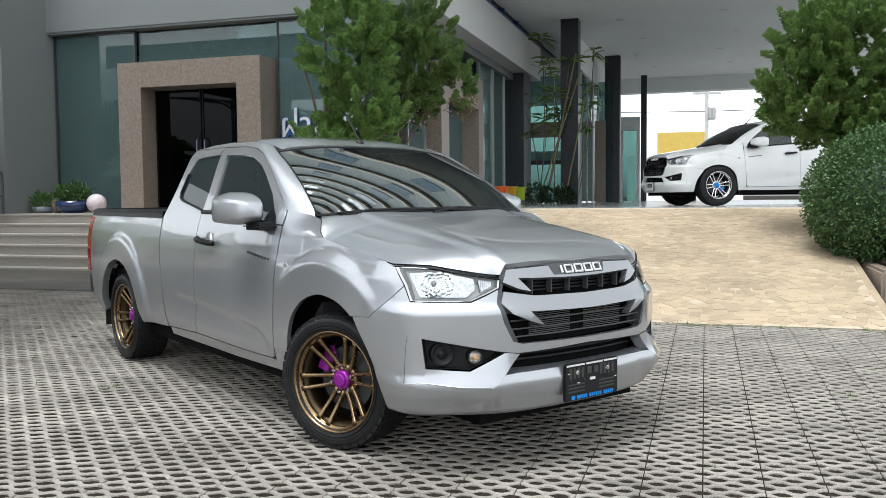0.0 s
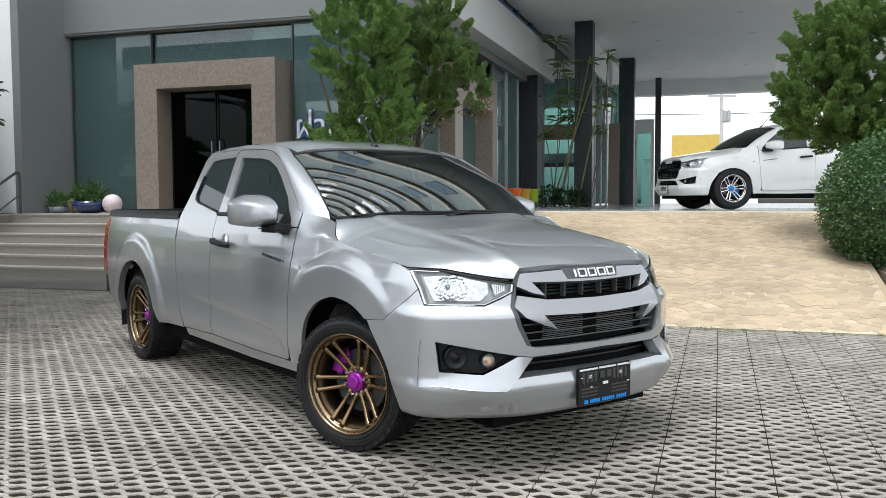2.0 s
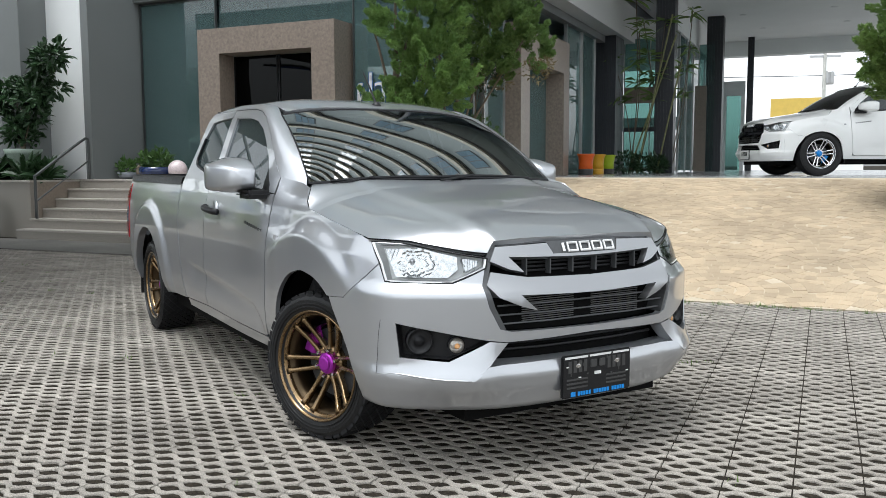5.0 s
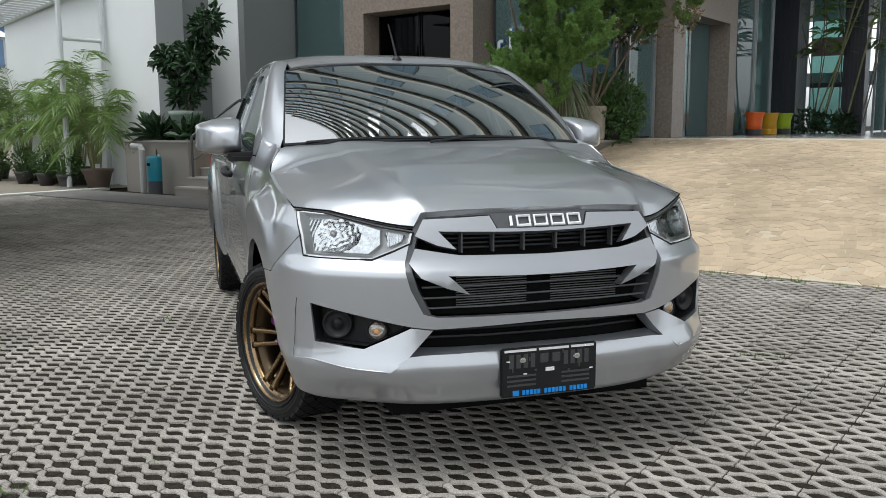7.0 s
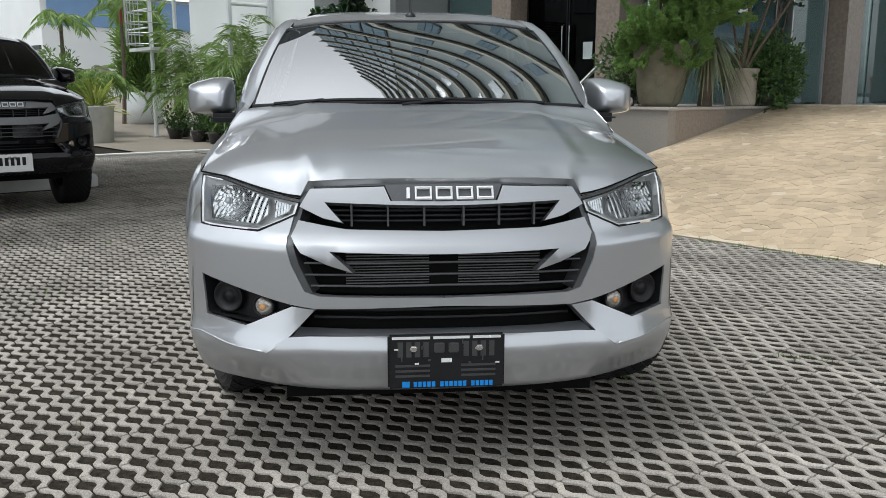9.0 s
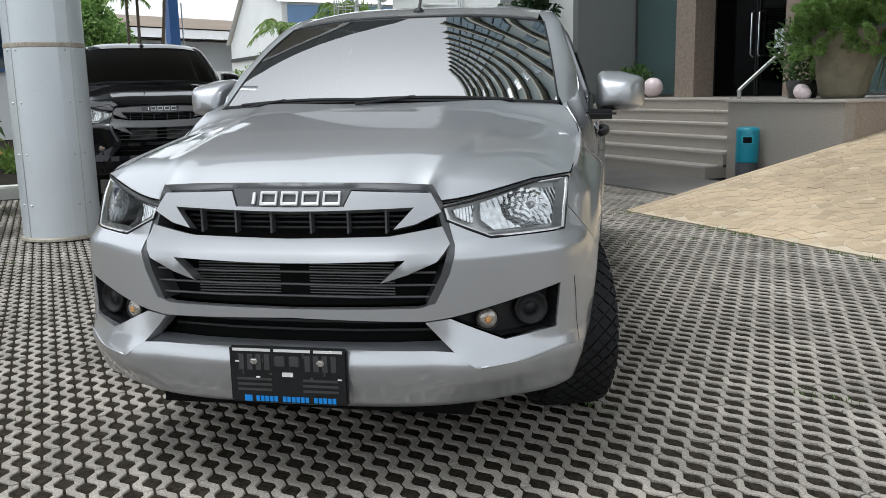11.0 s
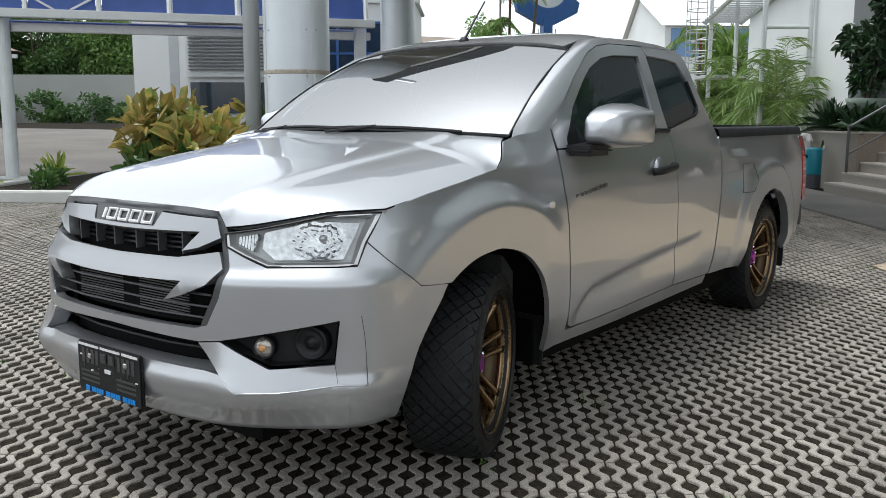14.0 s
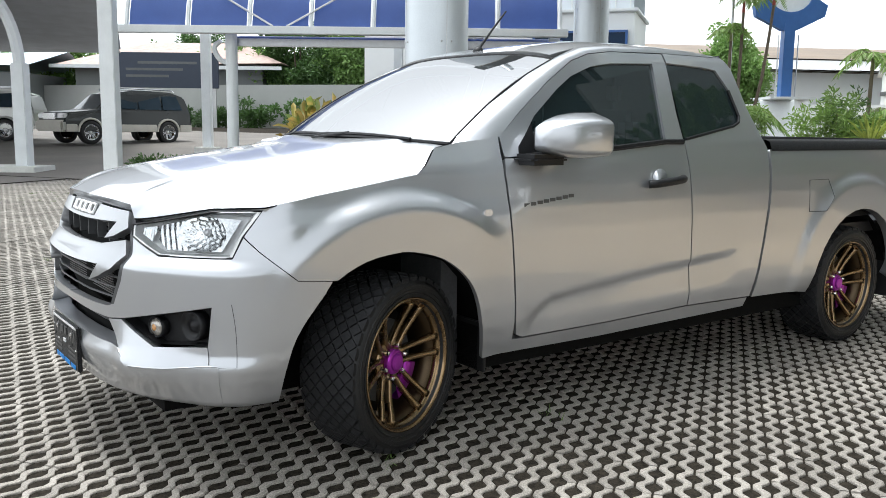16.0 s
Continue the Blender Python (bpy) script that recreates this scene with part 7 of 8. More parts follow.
part("arch", tube([(-15.2, -5.6 + 1.2 * math.cos(q * math.pi / 20), 2.3 + 1.9 * math.sin(q * math.pi / 20)) for q in range(11)], 0.13, 8), M_whitemetal, e)
part("leg", boxm(-15.35, -15.05, -4.54, -4.25, 0, 2.4, 0.02), M_whitemetal, e)
part("leg_base", boxm(-15.7, -14.7, -5.6, -3.95, 0, 0.16, 0.015), M_kerb, e)
solid("lamp_post", tube([(-7.1, 4.75, 0), (-7.1, 4.75, 7.5)], 0.095, 16), M_cladding, "slender grey steel post beside the column", "post", smooth=True)

# white service building with louvres and blue windows
e = thing("service_building", "white service building with louvres and blue window frames", "building", BM)
part("wall", boxm(-26.8, -23.5, -4.9, 3.45, 0, 4.45), M_wall_pale, e)
part("coping", boxm(-26.9, -23.4, -5.0, 3.55, 4.45, 4.55, 0.02), M_whitemetal, e)
roof = part("roof_storey", strip([[(-23.6, b, 4.55), (-23.6, b, 6.3), (-23.9, b, 7.0), (-24.6, b, 7.4), (-26.8, b, 7.5), (-26.8, b, 4.55)] for b in (-4.8, -2, 0.8, 3.4)]), M_cladding, e, "silver clad roof storey with a rounded eave")
for k in range(20):
    part("cladding_rib", boxm(-23.62, -23.57, -4.7 + 0.42 * k, -4.66 + 0.42 * k, 4.56, 6.3), M_whitemetal, roof)
lv = part("louvre_frame", boxm(-23.5, -23.38, -3.3, -0.9, 2.35, 4.1, 0.01), M_whitemetal, e)
for k in range(15):
    part("louvre_slat", boxm(-23.40, -23.30, -3.2, -1.0, 2.55 + 0.10 * k, 2.585 + 0.10 * k), M_steelgrey, lv)
part("window", boxm(-23.5, -23.42, -3.2, -1.0, 1.3, 2.2), M_darkglass, e)
for b in (0.55, 2.0):
    for z in (1.95,):
        w = part("window", boxm(-23.5, -23.42, b, b + 1.25, z, z + 1.95), M_darkglass, e)
        for q in (b - 0.03, b + 0.60, b + 1.21):
            part("frame_bar", boxm(-23.44, -23.38, q, q + 0.07, z - 0.04, z + 1.99), M_bluepaint, w)
        for q in (z - 0.05, z + 1.05, z + 1.93):
            part("frame_bar", boxm(-23.44, -23.38, b - 0.03, b + 1.28, q, q + 0.06), M_bluepaint, w)
# croton in blue pots by the column
for x, y, s in ((-6.0, 3.82, 0.95), (-5.85, 4.17, 0.85)):
    e = potted("croton", pose(x, y, 0), [(0.16, 0), (0.19, 0.02), (0.23, 0.36), (0.25, 0.40), (0.22, 0.40)], M_bluetub, "croton with yellow and red leaves in a blue tub")
    limbs(e, (0, 0, 0.35), [(0.1, 0, 1.0), (-0.2, 0.1, 0.9), (0.25, -0.1, 0.85), (0.0, 0.2, 0.95)], 0.018)
    leafy("leaves", conifer_clumps(int(x * -9), [(0, 0, 0.95 * s, 0.42 * s, 0.36 * s, 30)]), 13, 0.26, 0.100, M_croton, e, int(-x * 16), 0.55, 0.65, 0.2)
    leafy("lower_leaves", conifer_clumps(int(x * -7), [(0, 0, 0.66 * s, 0.42 * s, 0.26 * s, 26)]), 16, 0.22, 0.090, M_leafmid, e, int(-x * 13), 0.6, 0.35, 0.2)
e = potted("big_leaf_plant", pose(-7.4, 4.85, 0) @ Matrix.Diagonal((0.85, 0.85, 0.9, 1)), [(0.29, 0), (0.31, 0.02), (0.39, 0.55), (0.41, 0.58), (0.41, 0.62), (0.36, 0.62)], M_bluetub, "broad-leaved plant in a large dark blue planter")
limbs(e, (0, 0, 0.55), [(0.1, 0, 1.1), (-0.25, 0.1, 1.0), (0.25, -0.15, 0.95)], 0.02)
leafy("leaves", conifer_clumps(77, [(0, 0, 0.95, 0.42, 0.32, 16)]), 9, 0.30, 0.17, M_leafmid, e, 78, 0.6, 0.3, 0.2)
leafy("bright_leaves", conifer_clumps(79, [(0, 0, 1.1, 0.42, 0.3, 8)]), 8, 0.26, 0.13, M_croton, e, 80, 0.6, 0.4, 0.2)
for a, b in ((-11.2, -1.6), (-10.6, 0.6), (-11.5, 1.8), (-12.0, -0.6), (-12.8, 2.8), (-11.3, 3.6)):
    e = thing("bed_shrub", "low green shrub in the planting bed", "shrub", at_b(a, b, 0.09), "bed shrubs")
    leafy("leaves", [((0, 0, 0.14), 0.2), ((0.3, 0.1, 0.1), 0.16), ((-0.3, 0, 0.12), 0.16)], 130, 0.10, 0.05, M_leafmid if b < 2 else M_palm, e, int(b * 10 + 50), 0.6, 0.5, 0.3)

for k in range(5):
    e = thing("low_hedge", "low thin hedge plant with bare stems in the planting bed", "shrub", pose(-11.9 + 0.03 * k, -0.55 + 0.30 * k, 0.09), "bed hedge")
    limbs(e, (0, 0, 0), [(0.05, 0.05, 0.32), (-0.08, 0.04, 0.30), (0.0, -0.09, 0.33)], 0.008, M_bark)
    leafy("leaves", [((0, 0, 0.34), 0.15), ((0.03, 0.12, 0.32), 0.12), ((0.0, -0.12, 0.31), 0.12)], 110, 0.06, 0.03, M_leafmid, e, 300 + k, 0.6, 0.3, 0.3)
for x, y, k in ((-11.5, 0.85, 0.8), (-13.1, 1.6, 1.2)):
    e = thing("nest_fern", "bright green fern clump in the planting bed", "fern", pose(x, y, 0.09), "bed ferns")
    leafy("leaves", [((0, 0, 0.04), 0.04)], 34, 0.36 * k, 0.085, M_lime_leaf, e, int(310 + k * 10), 0.55, 0.8, 0.3)

# ---- far things ----
e = thing("blue_sign", "blue winged dealer sign with a white disc on a white kiosk", "sign", pose(-28.3, 17.0, 0.5, 0, 0, 0) @ Matrix.Diagonal((1, 0.84, 0.97, 1)))
part("plinth", lathe([(1.45, 0), (1.05, 1.75), (1.0, 1.8)], 4), M_whitemetal, e, "white tapering kiosk base")
part("cap", boxm(-0.95, 0.95, -0.95, 0.95, 1.8, 1.9, 0.01), M_whitemetal, e)
part("post", boxm(-0.2, 0.2, -0.22, 0.22, 1.9, 4.6), M_bluepaint, e)
for sy in (-0.42, 0.42):
    part("ladder", tube([(0.1, sy, 1.9), (0.1, sy, 4.2)], 0.03, 6), M_frame, e)
bm = bmesh.new()
q = [(-0.3, 4.35), (0.3, 4.35), (1.45, 4.85), (1.55, 5.25), (1.0, 5.55)] + [(0.95 * math.cos(k * math.pi / 10), 5.75 - 0.75 * math.sin(k * math.pi / 10)) for k in range(11)] + [(-1.0, 5.55), (-1.55, 5.25), (-1.45, 4.85)]
A, B = [bm.verts.new((0.16, y, z)) for y, z in q], [bm.verts.new((-0.16, y, z)) for y, z in q]
bm.faces.new(A)
bm.faces.new(B[::-1])
for i in range(len(q)):
    bm.faces.new((A[i], B[i], B[(i + 1) % len(q)], A[(i + 1) % len(q)]))
bmesh.ops.recalc_face_normals(bm, faces=bm.faces[:])
part("panel", bm, M_bluepaint, e, "blue wing-shaped sign panel")
bm = lathe([(0.93, -0.05), (0.93, 0.05)], 32)
bm.transform(pose(0, 0, 5.75, 0, 90, 0))
part("disc", bm, M_whitemetal, e, "white round sign disc")
e = thing("gable_shed", "white gabled warehouse with a blue panel along its side", "building", pose(-36.6, 26.8, 0.6, 0, 0, 77))
bm = bmesh.new()
q = [(0, 0), (10, 0), (10, 3.6), (5, 7.2), (0, 5.2)]
A, B = [bm.verts.new((0, y, z)) for y, z in q], [bm.verts.new((9, y, z)) for y, z in q]
bm.faces.new(A[::-1])
bm.faces.new(B)
for i in range(5):
    bm.faces.new((A[i], A[(i + 1) % 5], B[(i + 1) % 5], B[i]))
bmesh.ops.recalc_face_normals(bm, faces=bm.faces[:])
part("wall", bm, M_wall_pale, e)
part("blue_panel", boxm(0.3, 8.8, -0.08, 0, 3.7, 5.1), M_bluepaint3, e, "blue sheet cladding")
part("gable_band", boxm(-0.1, 0, 0.2, 9.8, 2.55, 2.75), M_darkframe, e, "dark band under the gable")
part("roof", strip([[(x, -0.25, 5.22), (x, 5, 7.32), (x, 10.25, 3.6)] for x in (-0.25, 3, 6, 9.2)]), M_wall_pale, e, "white sheet roof")
e = thing("blue_warehouse", "long blue sheet-clad warehouse behind the yard", "building", pose(-52, 43, 0.9, 0, 0, 52))
part("wall", boxm(-2, 10, -14, 16, 0, 5.9), M_bluepaint3, e)
part("base_wall", boxm(-2.3, -2.0, -14, 16, 0, 3.9), M_wall_pale, e, "pale lower wall")
part("roof", strip([[(-3, -15, 5.9), (-3, 17, 5.9)], [(4, -15, 6.6), (4, 17, 6.6)], [(11, -15, 5.9), (11, 17, 5.9)]]), M_roofgrey, e)
e = thing("long_shed", "long low building with a weathered grey roof", "building", pose(-62, 24, 1.5, 0, 0, 8))
part("wall", boxm(-4, 4, -22, 22, 0, 3.7), M_wall_pale, e)
part("roof", strip([[(3.4, -23, 4.72), (3.4, 23, 4.72)], [(0, -23, 5.8), (0, 23, 5.8)], [(-5, -23, 3.7), (-5, 23, 3.7)]]), M_rustroof, e)
part("lower_roof", strip([[(6.4, y, 3.75), (3.5, y, 4.55), (3.45, y, 4.62)] for y in (-23, -8, 8, 23)]), M_roofgrey, e, "paler weathered lower roof sheet")
for k in range(24):
    part("roof_rib", boxm(3.5, 6.45, -22 + 1.85 * k, -21.94 + 1.85 * k, 3.70, 3.80), M_frame, e)
e = thing("tiled_house", "low house with a faded red roof", "house", pose(-50.5, -11.8, 0.8))
part("wall", boxm(-4, 3.6, -5.6, 5.4, 0, 3.7), M_wall, e)
bm = bmesh.new()
q = [bm.verts.new(c) for c in ((4.5, -6.7, 3.5), (4.5, 6.7, 3.75), (-5, 6.7, 3.75), (-5, -6.7, 3.5), (-0.4, -2.6, 5.25), (-0.4, 3.2, 5.25))]
for f in ((0, 1, 5, 4), (1, 2, 5), (2, 3, 4, 5), (3, 0, 4), (3, 2, 1, 0)):
    bm.faces.new([q[i] for i in f])
bmesh.ops.recalc_face_normals(bm, faces=bm.faces[:])
part("roof", bm, M_roofrust, e, "faded pale red roof")
part("fascia", boxm(4.4, 4.55, -6.7, 6.7, 3.36, 3.56), M_whitemetal, e)
e = thing("sign_board", "large dark blue board on steel legs before the wall", "sign", pose(-38.7, -9.3, 0.75))
part("board", boxm(-0.06, 0.06, -2.7, 2.65, 2.05, 3.75, 0.01), M_signdark, e)
for y in (-2.4, 2.4):
    part("leg", boxm(-0.16, -0.06, y - 0.08, y + 0.08, 0, 3.6), M_frame, e)
for k, (y0, y1) in enumerate(((-1.3, 1.6), (-1.9, 0.9), (-1.9, 0.2))):
    part("text_bar", boxm(0.06, 0.066, y0, y1, 3.2 - 0.32 * k, 3.32 - 0.32 * k), M_darkframe, e)
e = thing("low_shed", "low shed with a pale blue sheet roof", "shed", pose(-47.5, -24.6, 0.8))
part("wall", boxm(-3, 3, -7, 5.0, 0, 3.0), M_wall, e)
part("roof", strip([[(3.8, -8, 3.0), (3.8, 6.0, 3.35)], [(0, -8, 4.0), (0, 6.6, 4.35)], [(-4, -8, 3.0), (-4, 6.0, 3.35)]]), M_bluesheet_pale, e, "pale blue roof sheet")
block("boundary_wall", -40, -39.7, -40, 0, 0, 3.2, M_boundary, "grey boundary wall behind the car park", "wall")
block("low_boundary_wall", -40, -39.7, 0.01, 20, 0, 2.3, M_wall_pale, "low pale boundary wall behind the yard", "wall")
block("shop_wall", -7.5, 3.5, 88.2, 92, 0, 5.2, M_wall_pale, "pale shop wall across the road", "building", 0.0, "")
block("yellow_shop", -4.6, 0.2, 88, 92, 5.2, 7.4, M_yellowwall, "yellow shop front across the road", "building", 0.0, "")
block("street_beyond", -60, 90, 37, 140, -0.03, 0.0, M_asphalt_pale, "pale street beyond the porch", "road")
e = thing("utility_pole", "concrete utility pole with a transformer", "utility pole", pose(19.0, 62.0, 0))
part("pole", tube([(0, 0, 0), (0, 0, 11)], 0.16, 8, 0.11), M_kerb, e)
part("cross_arm", boxm(-1.0, 1.0, -0.06, 0.06, 8.4, 8.55), M_frame, e)
part("transformer", lathe([(0.25, 6.6), (0.3, 6.7), (0.3, 7.4), (0.2, 7.5)], 12, cx=0.35), M_frame, e)
part("cable", tube([(-40, 6, 7.6), (0, 0, 7.2), (40, -6, 7.6)], 0.03, 4), M_plastic, e)


def far_tree(x, y, z, h, r, seed, material, label="leafy tree beyond the car park"):
    e = thing("tree", label, "tree", pose(x, y, z), "far trees")
    r *= 1.3
    limbs(e, (0, 0, 0), [(0, 0, h * 0.8), (r * 0.5, 0, h * 0.7), (-r * 0.5, 0.2, h * 0.65)], 0.16)
    leafy("crown", [(c, q * 4.0) for c, q in conifer_clumps(seed, [(0, 0, h * 0.62, r * 0.72, h * 0.30, 50), (r * 0.35, r * 0.5, h * 0.45, r * 0.55, h * 0.22, 26), (-r * 0.3, -r * 0.5, h * 0.50, r * 0.55, h * 0.20, 26)])], 170, 0.24, 0.14, material, e, seed, 0.35, 0.2, 0.15)
    return e


for i, (x, y, h, r) in enumerate(((-50, -2, 6.0, 3.0), (-52, 5, 6.5, 3.4), (-50, -8, 5.5, 2.8), (-47, 14, 4.2, 2.2), (-44, 19.4, 6.0, 1.5), (-49, -4.6, 7.0, 2.8), (-47, -0.5, 6.4, 2.4), (-56, 44, 7.5, 3.5), (-54, -22, 6.5, 3.4), (-58, -14, 7, 3.5))):
    far_tree(x, y, 0.8, h, r, 80 + i, M_leafmid if i % 2 else M_leaf)
def far_palm(x, y, z, h, size, seed, label, red=True, n=11, material=None, lean=0.12):
    """A slender palm: ringed trunk, crownshaft and drooping feather fronds."""
    e = thing("palm_tree", label, "palm tree", pose(x, y, z), "far palms")
    rng = random.Random(seed)
    part("trunk", tube(spline([(0, -lean, 0), (0.04, -lean * 0.35, h * 0.5), (0, 0, h)], 4), 0.065, 8, 0.045), M_bark, e)
    part("crownshaft", tube([(0, 0, h), (0, 0, h + 0.45 * size)], 0.055, 8, 0.03), M_redstem if red else M_stem, e)
    P, D, top = [], [], Vector((0, 0, h + 0.3 * size))
    bm = bmesh.new()
    for k in range(n):
        a = 2.4 * k + rng.uniform(-0.3, 0.3)
        up, L = rng.uniform(0.35, 1.25), size * rng.uniform(0.8, 1.15)
        pts = []
        for i in range(8):
            t = i / 7
            r = L * t * math.cos(up) * (1 - 0.15 * t) + 0.15 * L * t * t
            pts.append(top + Vector((r * math.cos(a), r * math.sin(a), L * (t * math.sin(up) - 0.75 * t * t))))
        add_tube(bm, pts, 0.014, 4, 0.004)
        for i in range(2, 8):
            dv = (pts[i] - pts[i - 1]).normalized()
            side = dv.cross(Vector((0, 0, 1))).normalized()
            for q in (0.0, 0.2, 0.4, 0.6, 0.8):
                for s2 in (-1, 1):
                    P.append(list(pts[i - 1].lerp(pts[i], q)))
                    D.append(list(dv * 0.8 + side * s2 * 0.75 + Vector((0, 0, -0.45 + rng.uniform(-0.15, 0.15)))))
    part("ribs", bm, M_stem, e)
    me = leaf_mesh("fronds", np.array(P), np.array(D), size * 0.27, 0.030, np.random.default_rng(seed), 0.1, 0.25)
    me.materials.append(material or M_palm)
    o = new("fronds", me)
    o.parent = e


far_palm(-24.9, 14.3, 0.4, 4.5, 1.5, 201, "slender red-shafted palm before the blue sign")
far_palm(-24.6, 15.15, 0.4, 4.7, 1.5, 202, "slender red-shafted palm before the blue sign", lean=0.75)
far_palm(-24.9, 13.95, 0.4, 3.6, 0.9, 203, "slender green palm before the blue sign", False)
far_palm(-18.5, 15.6, 0.2, 2.5, 1.0, 204, "short feathery palm on the far bed", False)
far_palm(-20.4, 18.9, 0.2, 3.0, 1.35, 205, "red-shafted palm in front of the warehouse")
far_palm(-19.0, 16.6, 0.1, 1.0, 1.25, 206, "grey-green palm on the far bed", False, 20, M_straw)
far_palm(-21.5, 13.5, 0.15, 0.9, 1.45, 207, "low feathery palm beside the kiosk", False, 18)
far_palm(-17.6, 16.0, 0.1, 1.0, 1.1, 208, "low feathery palm on the far bed", False, 18)
solid("flag_pole", tube([(-25.2, 14.05, 0.3), (-25.2, 14.05, 7.5)], 0.05, 10, 0.04), M_frame, "thin grey pole before the blue sign", "pole", smooth=True)
for i, (x, y, k) in enumerate(((-16.7, 13.55, 1.2), (-16.4, 14.0, 1.3), (-16.9, 14.35, 1.2), (-16.0, 14.3, 1.0), (-20.3, 13.2, 1.1), (-20.9, 12.3, 0.8), (-17.6, 14.9, 1.0))):
    e = thing("bed_shrub", "airy green shrub with thin stems on the far bed", "shrub", pose(x, y, far_rise(x, y)), "far shrubs")
    limbs(e, (0, 0, 0), [(0.1, 0.1, 1.3 * k), (-0.3, 0.1, 1.1 * k), (0.3, -0.2, 1.2 * k), (0, -0.35, 1.0 * k)], 0.018, M_stem)
    leafy("leaves", conifer_clumps(150 + i, [(0, 0, 1.15 * k, 0.5, 0.55 * k, 26)]), 26, 0.17, 0.04, M_leafmid if i % 3 == 2 else M_palm, e, 140 + i, 0.5, 0.2, 0.2)
e = potted("strap_leaf_plant", pose(-15.6, 14.35, 0), [(0.34, 0), (0.38, 0.02), (0.42, 0.80), (0.45, 0.84), (0.40, 0.84)], M_kerb, "yellow-green strap-leaved plant in a pale concrete planter")
leafy("leaves", [((0, 0, 0.85), 0.1)], 90, 0.75, 0.05, M_lime_leaf, e, 171, 0.7, 0.9, 0.2)
for i in range(8):
    e = thing("bed_shrub", "dark hedge along the boundary wall", "shrub", at_b(-38.6, -22 + 3.2 * i, 0.8), "wall hedges")
    leafy("leaves", conifer_clumps(160 + i, [(0, 0.4 * (i % 3) - 0.4, 0.75, 0.8 + 0.35 * (i % 2), 0.55 + 0.25 * (i * 5 % 3), 22), (0.2, 1.3 - 0.5 * (i % 2), 0.5, 0.7, 0.5, 16), (0.1, -1.2, 0.45 + 0.2 * (i % 3), 0.6, 0.45, 14)]), 34, 0.24, 0.09, M_leafmid if i % 3 else M_hedge, e, 160 + i, 0.6, 0.3, 0.3)

# ---- wavy grass pavers: bands in turn mirrored, so that square openings stay between them ----
PERIOD, ROW, SWAY, HALF, TOP = 0.246, 0.0625, 0.0126, 0.0146, -0.010
PV = np.array([0.0, 0.06, 0.19, 0.31, 0.44, 0.56, 0.69, 0.81, 0.94, 1.0])
PW = np.array([1, 1, -1, -1, 1, 1, -1, -1, 1, 1]) * SWAY


def paver_verts(flip):
    v = []
    for s, w in zip(PV, PW * flip):
        x = 0.0028 + s * (PERIOD - 0.0056)
        for off, z in ((-HALF - 0.001, -0.035), (-HALF, -0.003), (-HALF + 0.003, 0.0), (HALF - 0.003, 0.0), (HALF, -0.003), (HALF + 0.001, -0.035)):
            v.append((x, w + off, z))
    return np.array(v)


PF = []
for k in range(len(PV) - 1):
    for j in range(5):
        a = k * 6 + j
        PF.append((a, a + 6, a + 7, a + 1))
PF += [tuple(range(5, -1, -1)), tuple(range((len(PV) - 1) * 6, len(PV) * 6))]
pave = thing("paving", "grey wavy concrete grass pavers with dark open joints", "paving", BM, kind="structure")
paver_mesh = []
for flip in (1, -1):
    me = bpy.data.meshes.new("paver")
    me.from_pydata(paver_verts(flip).tolist(), [], PF)
    me.materials.append(M_paver)
    paver_mesh.append(me)
prng = np.random.default_rng(4)
near_n, V, Fs, nv = 0, [], [], 0
V6, base = [paver_verts(1), paver_verts(-1)], len(PV) * 6
for r in range(-104, 153):
    b = r * ROW
    for c in range(-70, 31):
        a = c * PERIOD + 0.0
        if b > 8.32 and a + PERIOD > -4.9:
            continue
        if b > 9.5 or (a < -9.75 and -2.3 < b < 6.0) or (a < -14.9 and b > 5.9):
            continue
        if b < -4.5 and a > -1.0:
            continue
        dz, tilt = prng.normal(0, 0.0012), prng.normal(0, 0.008)
        if 0.75 < a < 1.95 and 3.2 < b < 4.9 and near_n < 300 and prng.uniform() < 0.98:
            o = new("paver", paver_mesh[r % 2])
            o.parent = pave
            o.matrix_local = pose(a, b, TOP + dz, math.degrees(tilt), 0, float(prng.normal(0, 0.25)))
            near_n += 1
            continue
        v = V6[r % 2] + np.array([a, b, TOP + dz])
        v[:, 2] += (v[:, 1] - b) * tilt * 3
        V.append(v)
        Fs.append(nv)
        nv += base
me = bpy.data.meshes.new("paver_field")
faces = [tuple(i + s for i in f) for s in Fs for f in PF]
me.from_pydata(np.concatenate(V).tolist(), [], faces)
me.materials.append(M_paver)
o = new("paver_field", me)
o.parent = pave
tagged(o, kind="stuff")

# grass tufts in some openings
P, D = [], []
for k in range(420):
    a, b = prng.uniform(-9, 4.5), prng.uniform(-1, 8.2)
    if k > 170:
        a, b = -9.65 + abs(prng.normal(0, 1.1)), prng.uniform(-4.5, 5.5)
    if prng.uniform() < 0.25:
        a, b = prng.uniform(-4.8, 1.6), 8.3
    n = int(prng.integers(6, 26))
    for _ in range(n):
        P.append((a + prng.normal(0, 0.028), b + prng.normal(0, 0.025), -0.04))
        D.append((prng.normal(0, 0.5), prng.normal(0, 0.5), 0.7))
me = leaf_mesh("grass_tufts", np.array(P), np.array(D), 0.055, 0.007, prng, 0.1)
me.materials.append(M_moss)
o = new("grass_tufts", me)
o.matrix_world = BM
tagged(o, "small grass tufts in the paver openings", "grass", kind="stuff")

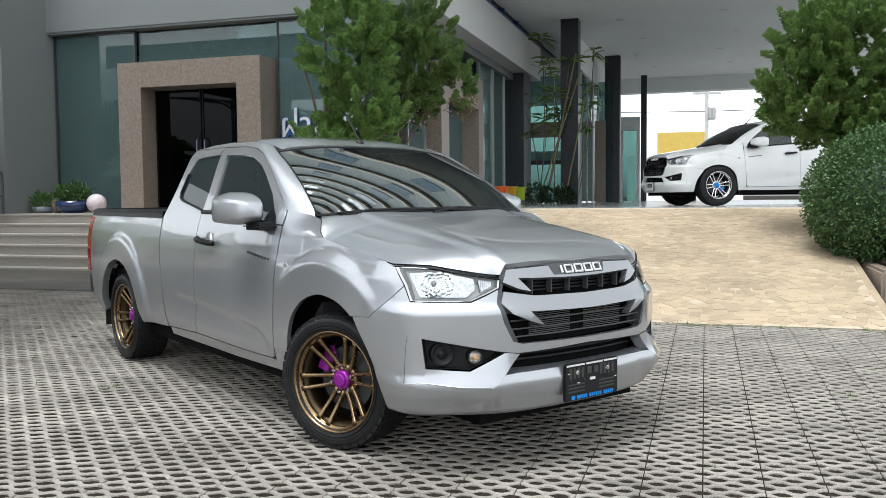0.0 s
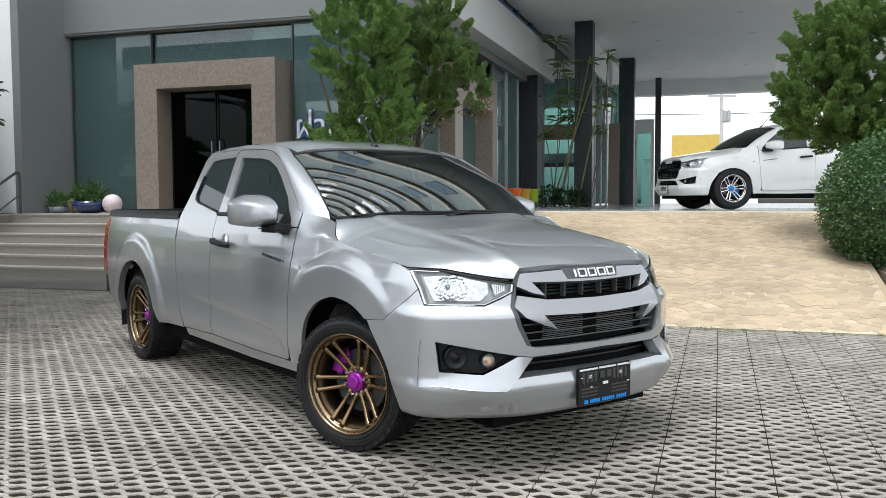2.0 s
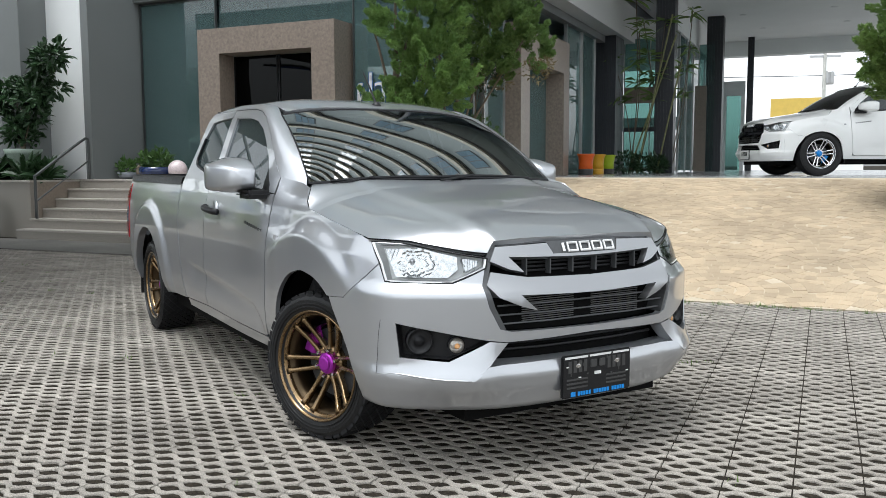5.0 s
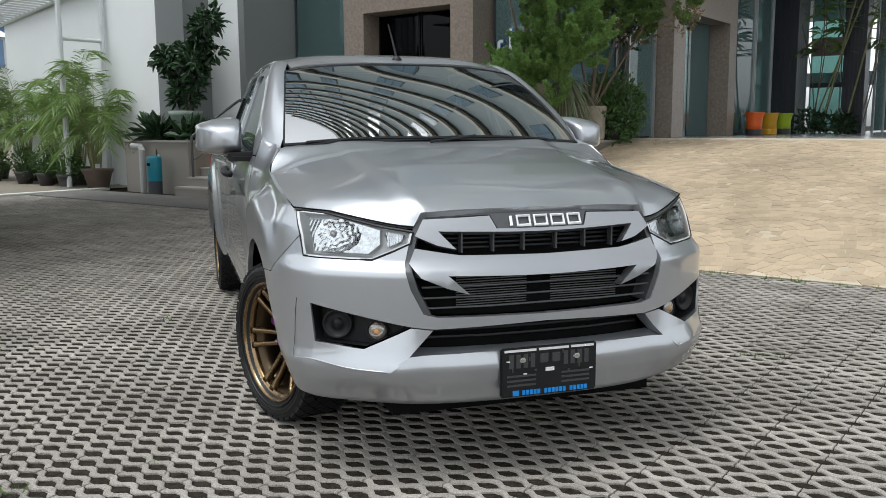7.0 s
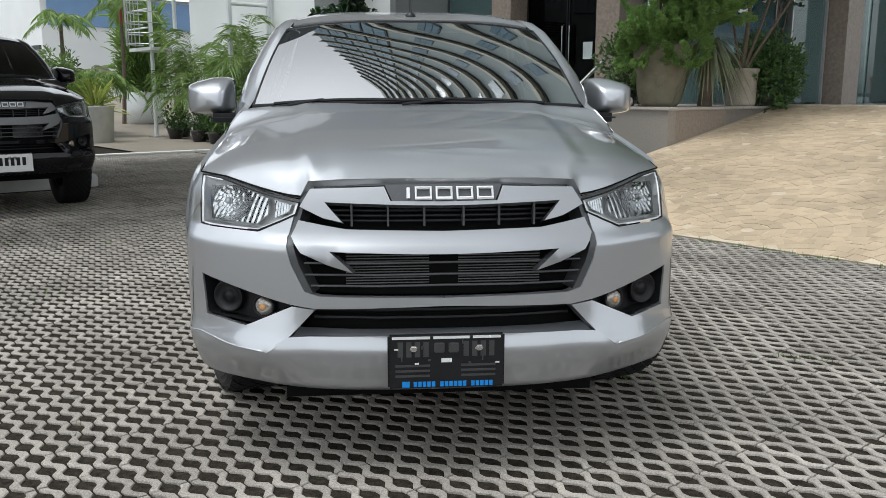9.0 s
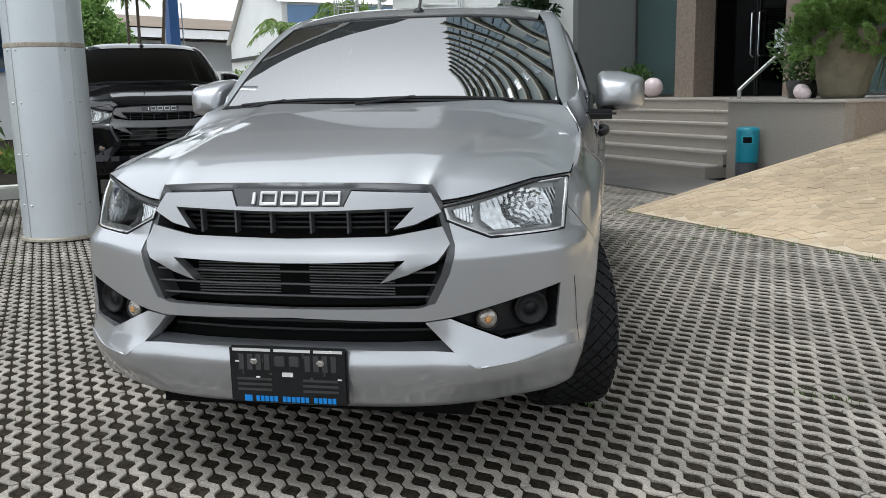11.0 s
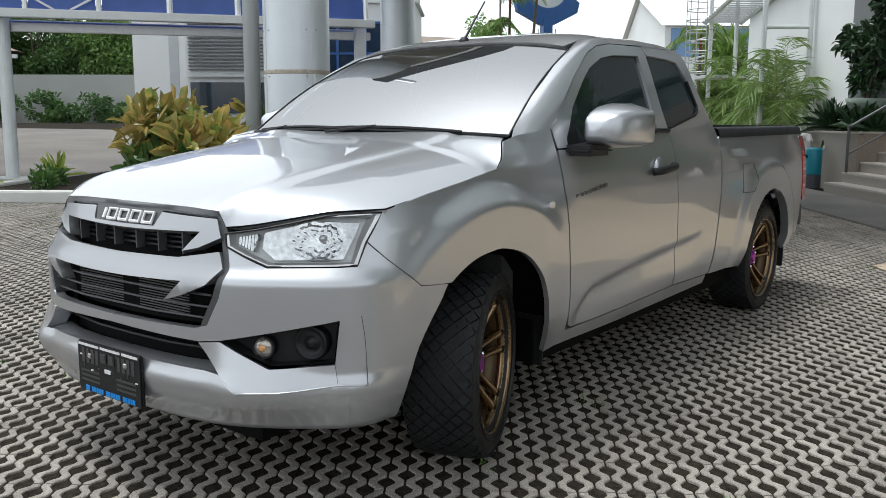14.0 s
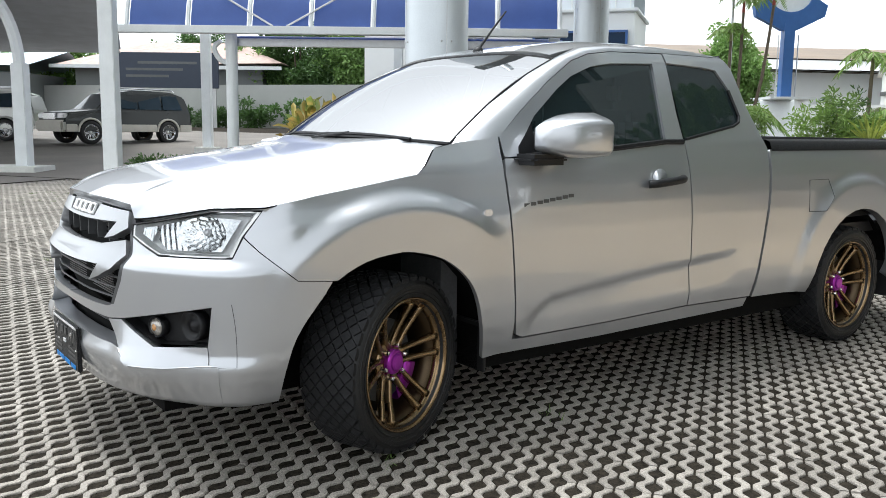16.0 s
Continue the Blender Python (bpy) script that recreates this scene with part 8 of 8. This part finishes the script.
# ---- ramp of stamped stones in fans ----
SLOPE = math.degrees(math.atan(0.18))
RM = at_b(-4.85, 8.35, 0.0) @ pose(0, 0, 0, SLOPE, 0, 0)
RW, RL = 6.5, 5.55 / math.cos(radians(SLOPE))
ramp = thing("ramp", "pale beige ramp of stones laid in fans", "ramp", RM, kind="structure")
bm = boxm(0, RW, 0.0, RL + 0.06, -0.30, -0.0028)
for v in bm.verts:
    if v.co.y < 0.1 and v.co.z < -0.1:
        v.co.z = -0.05
part("slab", bm, M_rampjoint, ramp)
part("left_edge", boxm(-0.02, 0.05, 0, RL, -0.1, 0.001), M_ramp, ramp)
part("right_edge", boxm(RW - 0.05, RW + 0.02, 0, RL, -0.1, 0.001), M_ramp, ramp)
FR, STEP = 0.86, 0.118
V, Fc, kept, count = [], [], [], 0
for row in range(-1, 9):
    for col in range(-1, 6):
        cx, cy = col * 2 * FR + (FR if row % 2 else 0), row * FR * 0.98 - 0.5
        for ring in range(1, 8):
            r0, r1 = ring * STEP - STEP * 0.5, ring * STEP + STEP * 0.5
            n = max(6, int(2 * math.pi * ring * STEP / (0.105 + 0.01 * (ring % 3))))
            for k in range(n):
                a0, a1 = 2 * math.pi * (k + 0.5 * (ring % 2)) / n, 2 * math.pi * (k + 1 + 0.5 * (ring % 2)) / n
                am, rm = (a0 + a1) / 2, (r0 + r1) / 2
                x, y = cx + rm * math.cos(am), cy + rm * math.sin(am)
                if not (0.09 < x < RW - 0.09 and 0.04 < y < RL - 0.03) or rm > FR:
                    continue
                hidden = False
                for dc in (-1, 0, 1):
                    ox, oy = cx + (FR if dc > 0 else -FR) * (1 if dc else 0), cy - FR * 0.98
                    if dc and math.hypot(x - ox, y - oy) < FR - 0.01:
                        hidden = True
                if math.hypot(x - cx, y - (cy - 2 * FR * 0.98)) < FR - 0.01:
                    hidden = True
                if hidden:
                    continue
                g = 0.0020
                q = []
                for rr, aa in ((r0 + g, a0 + g / max(r0, 0.05)), (r0 + g, a1 - g / max(r0, 0.05)), (r1 - g, a1 - g / r1), (r1 - g, a0 + g / r1)):
                    q.append((cx + rr * math.cos(aa) + prng.normal(0, 0.0018), cy + rr * math.sin(aa) + prng.normal(0, 0.0018)))
                z = prng.normal(0, 0.0012)
                kept.append((q, z))
near_q = [i for i, (q, z) in enumerate(kept) if q[0][1] < 1.0]
near_set = set(near_q[:300])
for i, (q, z) in enumerate(kept):
    v = [(x, y, z) for x, y in q] + [(x + (0.003 if x > q[0][0] else -0.003) * 0, y, -0.012) for x, y in q]
    f = [(3, 2, 1, 0), (0, 1, 5, 4), (1, 2, 6, 5), (2, 3, 7, 6), (3, 0, 4, 7)]
    f = [(0, 1, 2, 3)] + f[1:]
    if i in near_set:
        me = bpy.data.meshes.new("stone")
        me.from_pydata(v, [], f)
        me.materials.append(M_ramp)
        o = new("stone", me)
        o.parent = ramp
    else:
        s = len(V)
        V += v
        Fc += [tuple(s + j for j in t) for t in f]
me = bpy.data.meshes.new("stone_field")
me.from_pydata(V, [], Fc)
me.materials.append(M_ramp)
o = new("stone_field", me)
o.parent = ramp
tagged(o, kind="stuff")
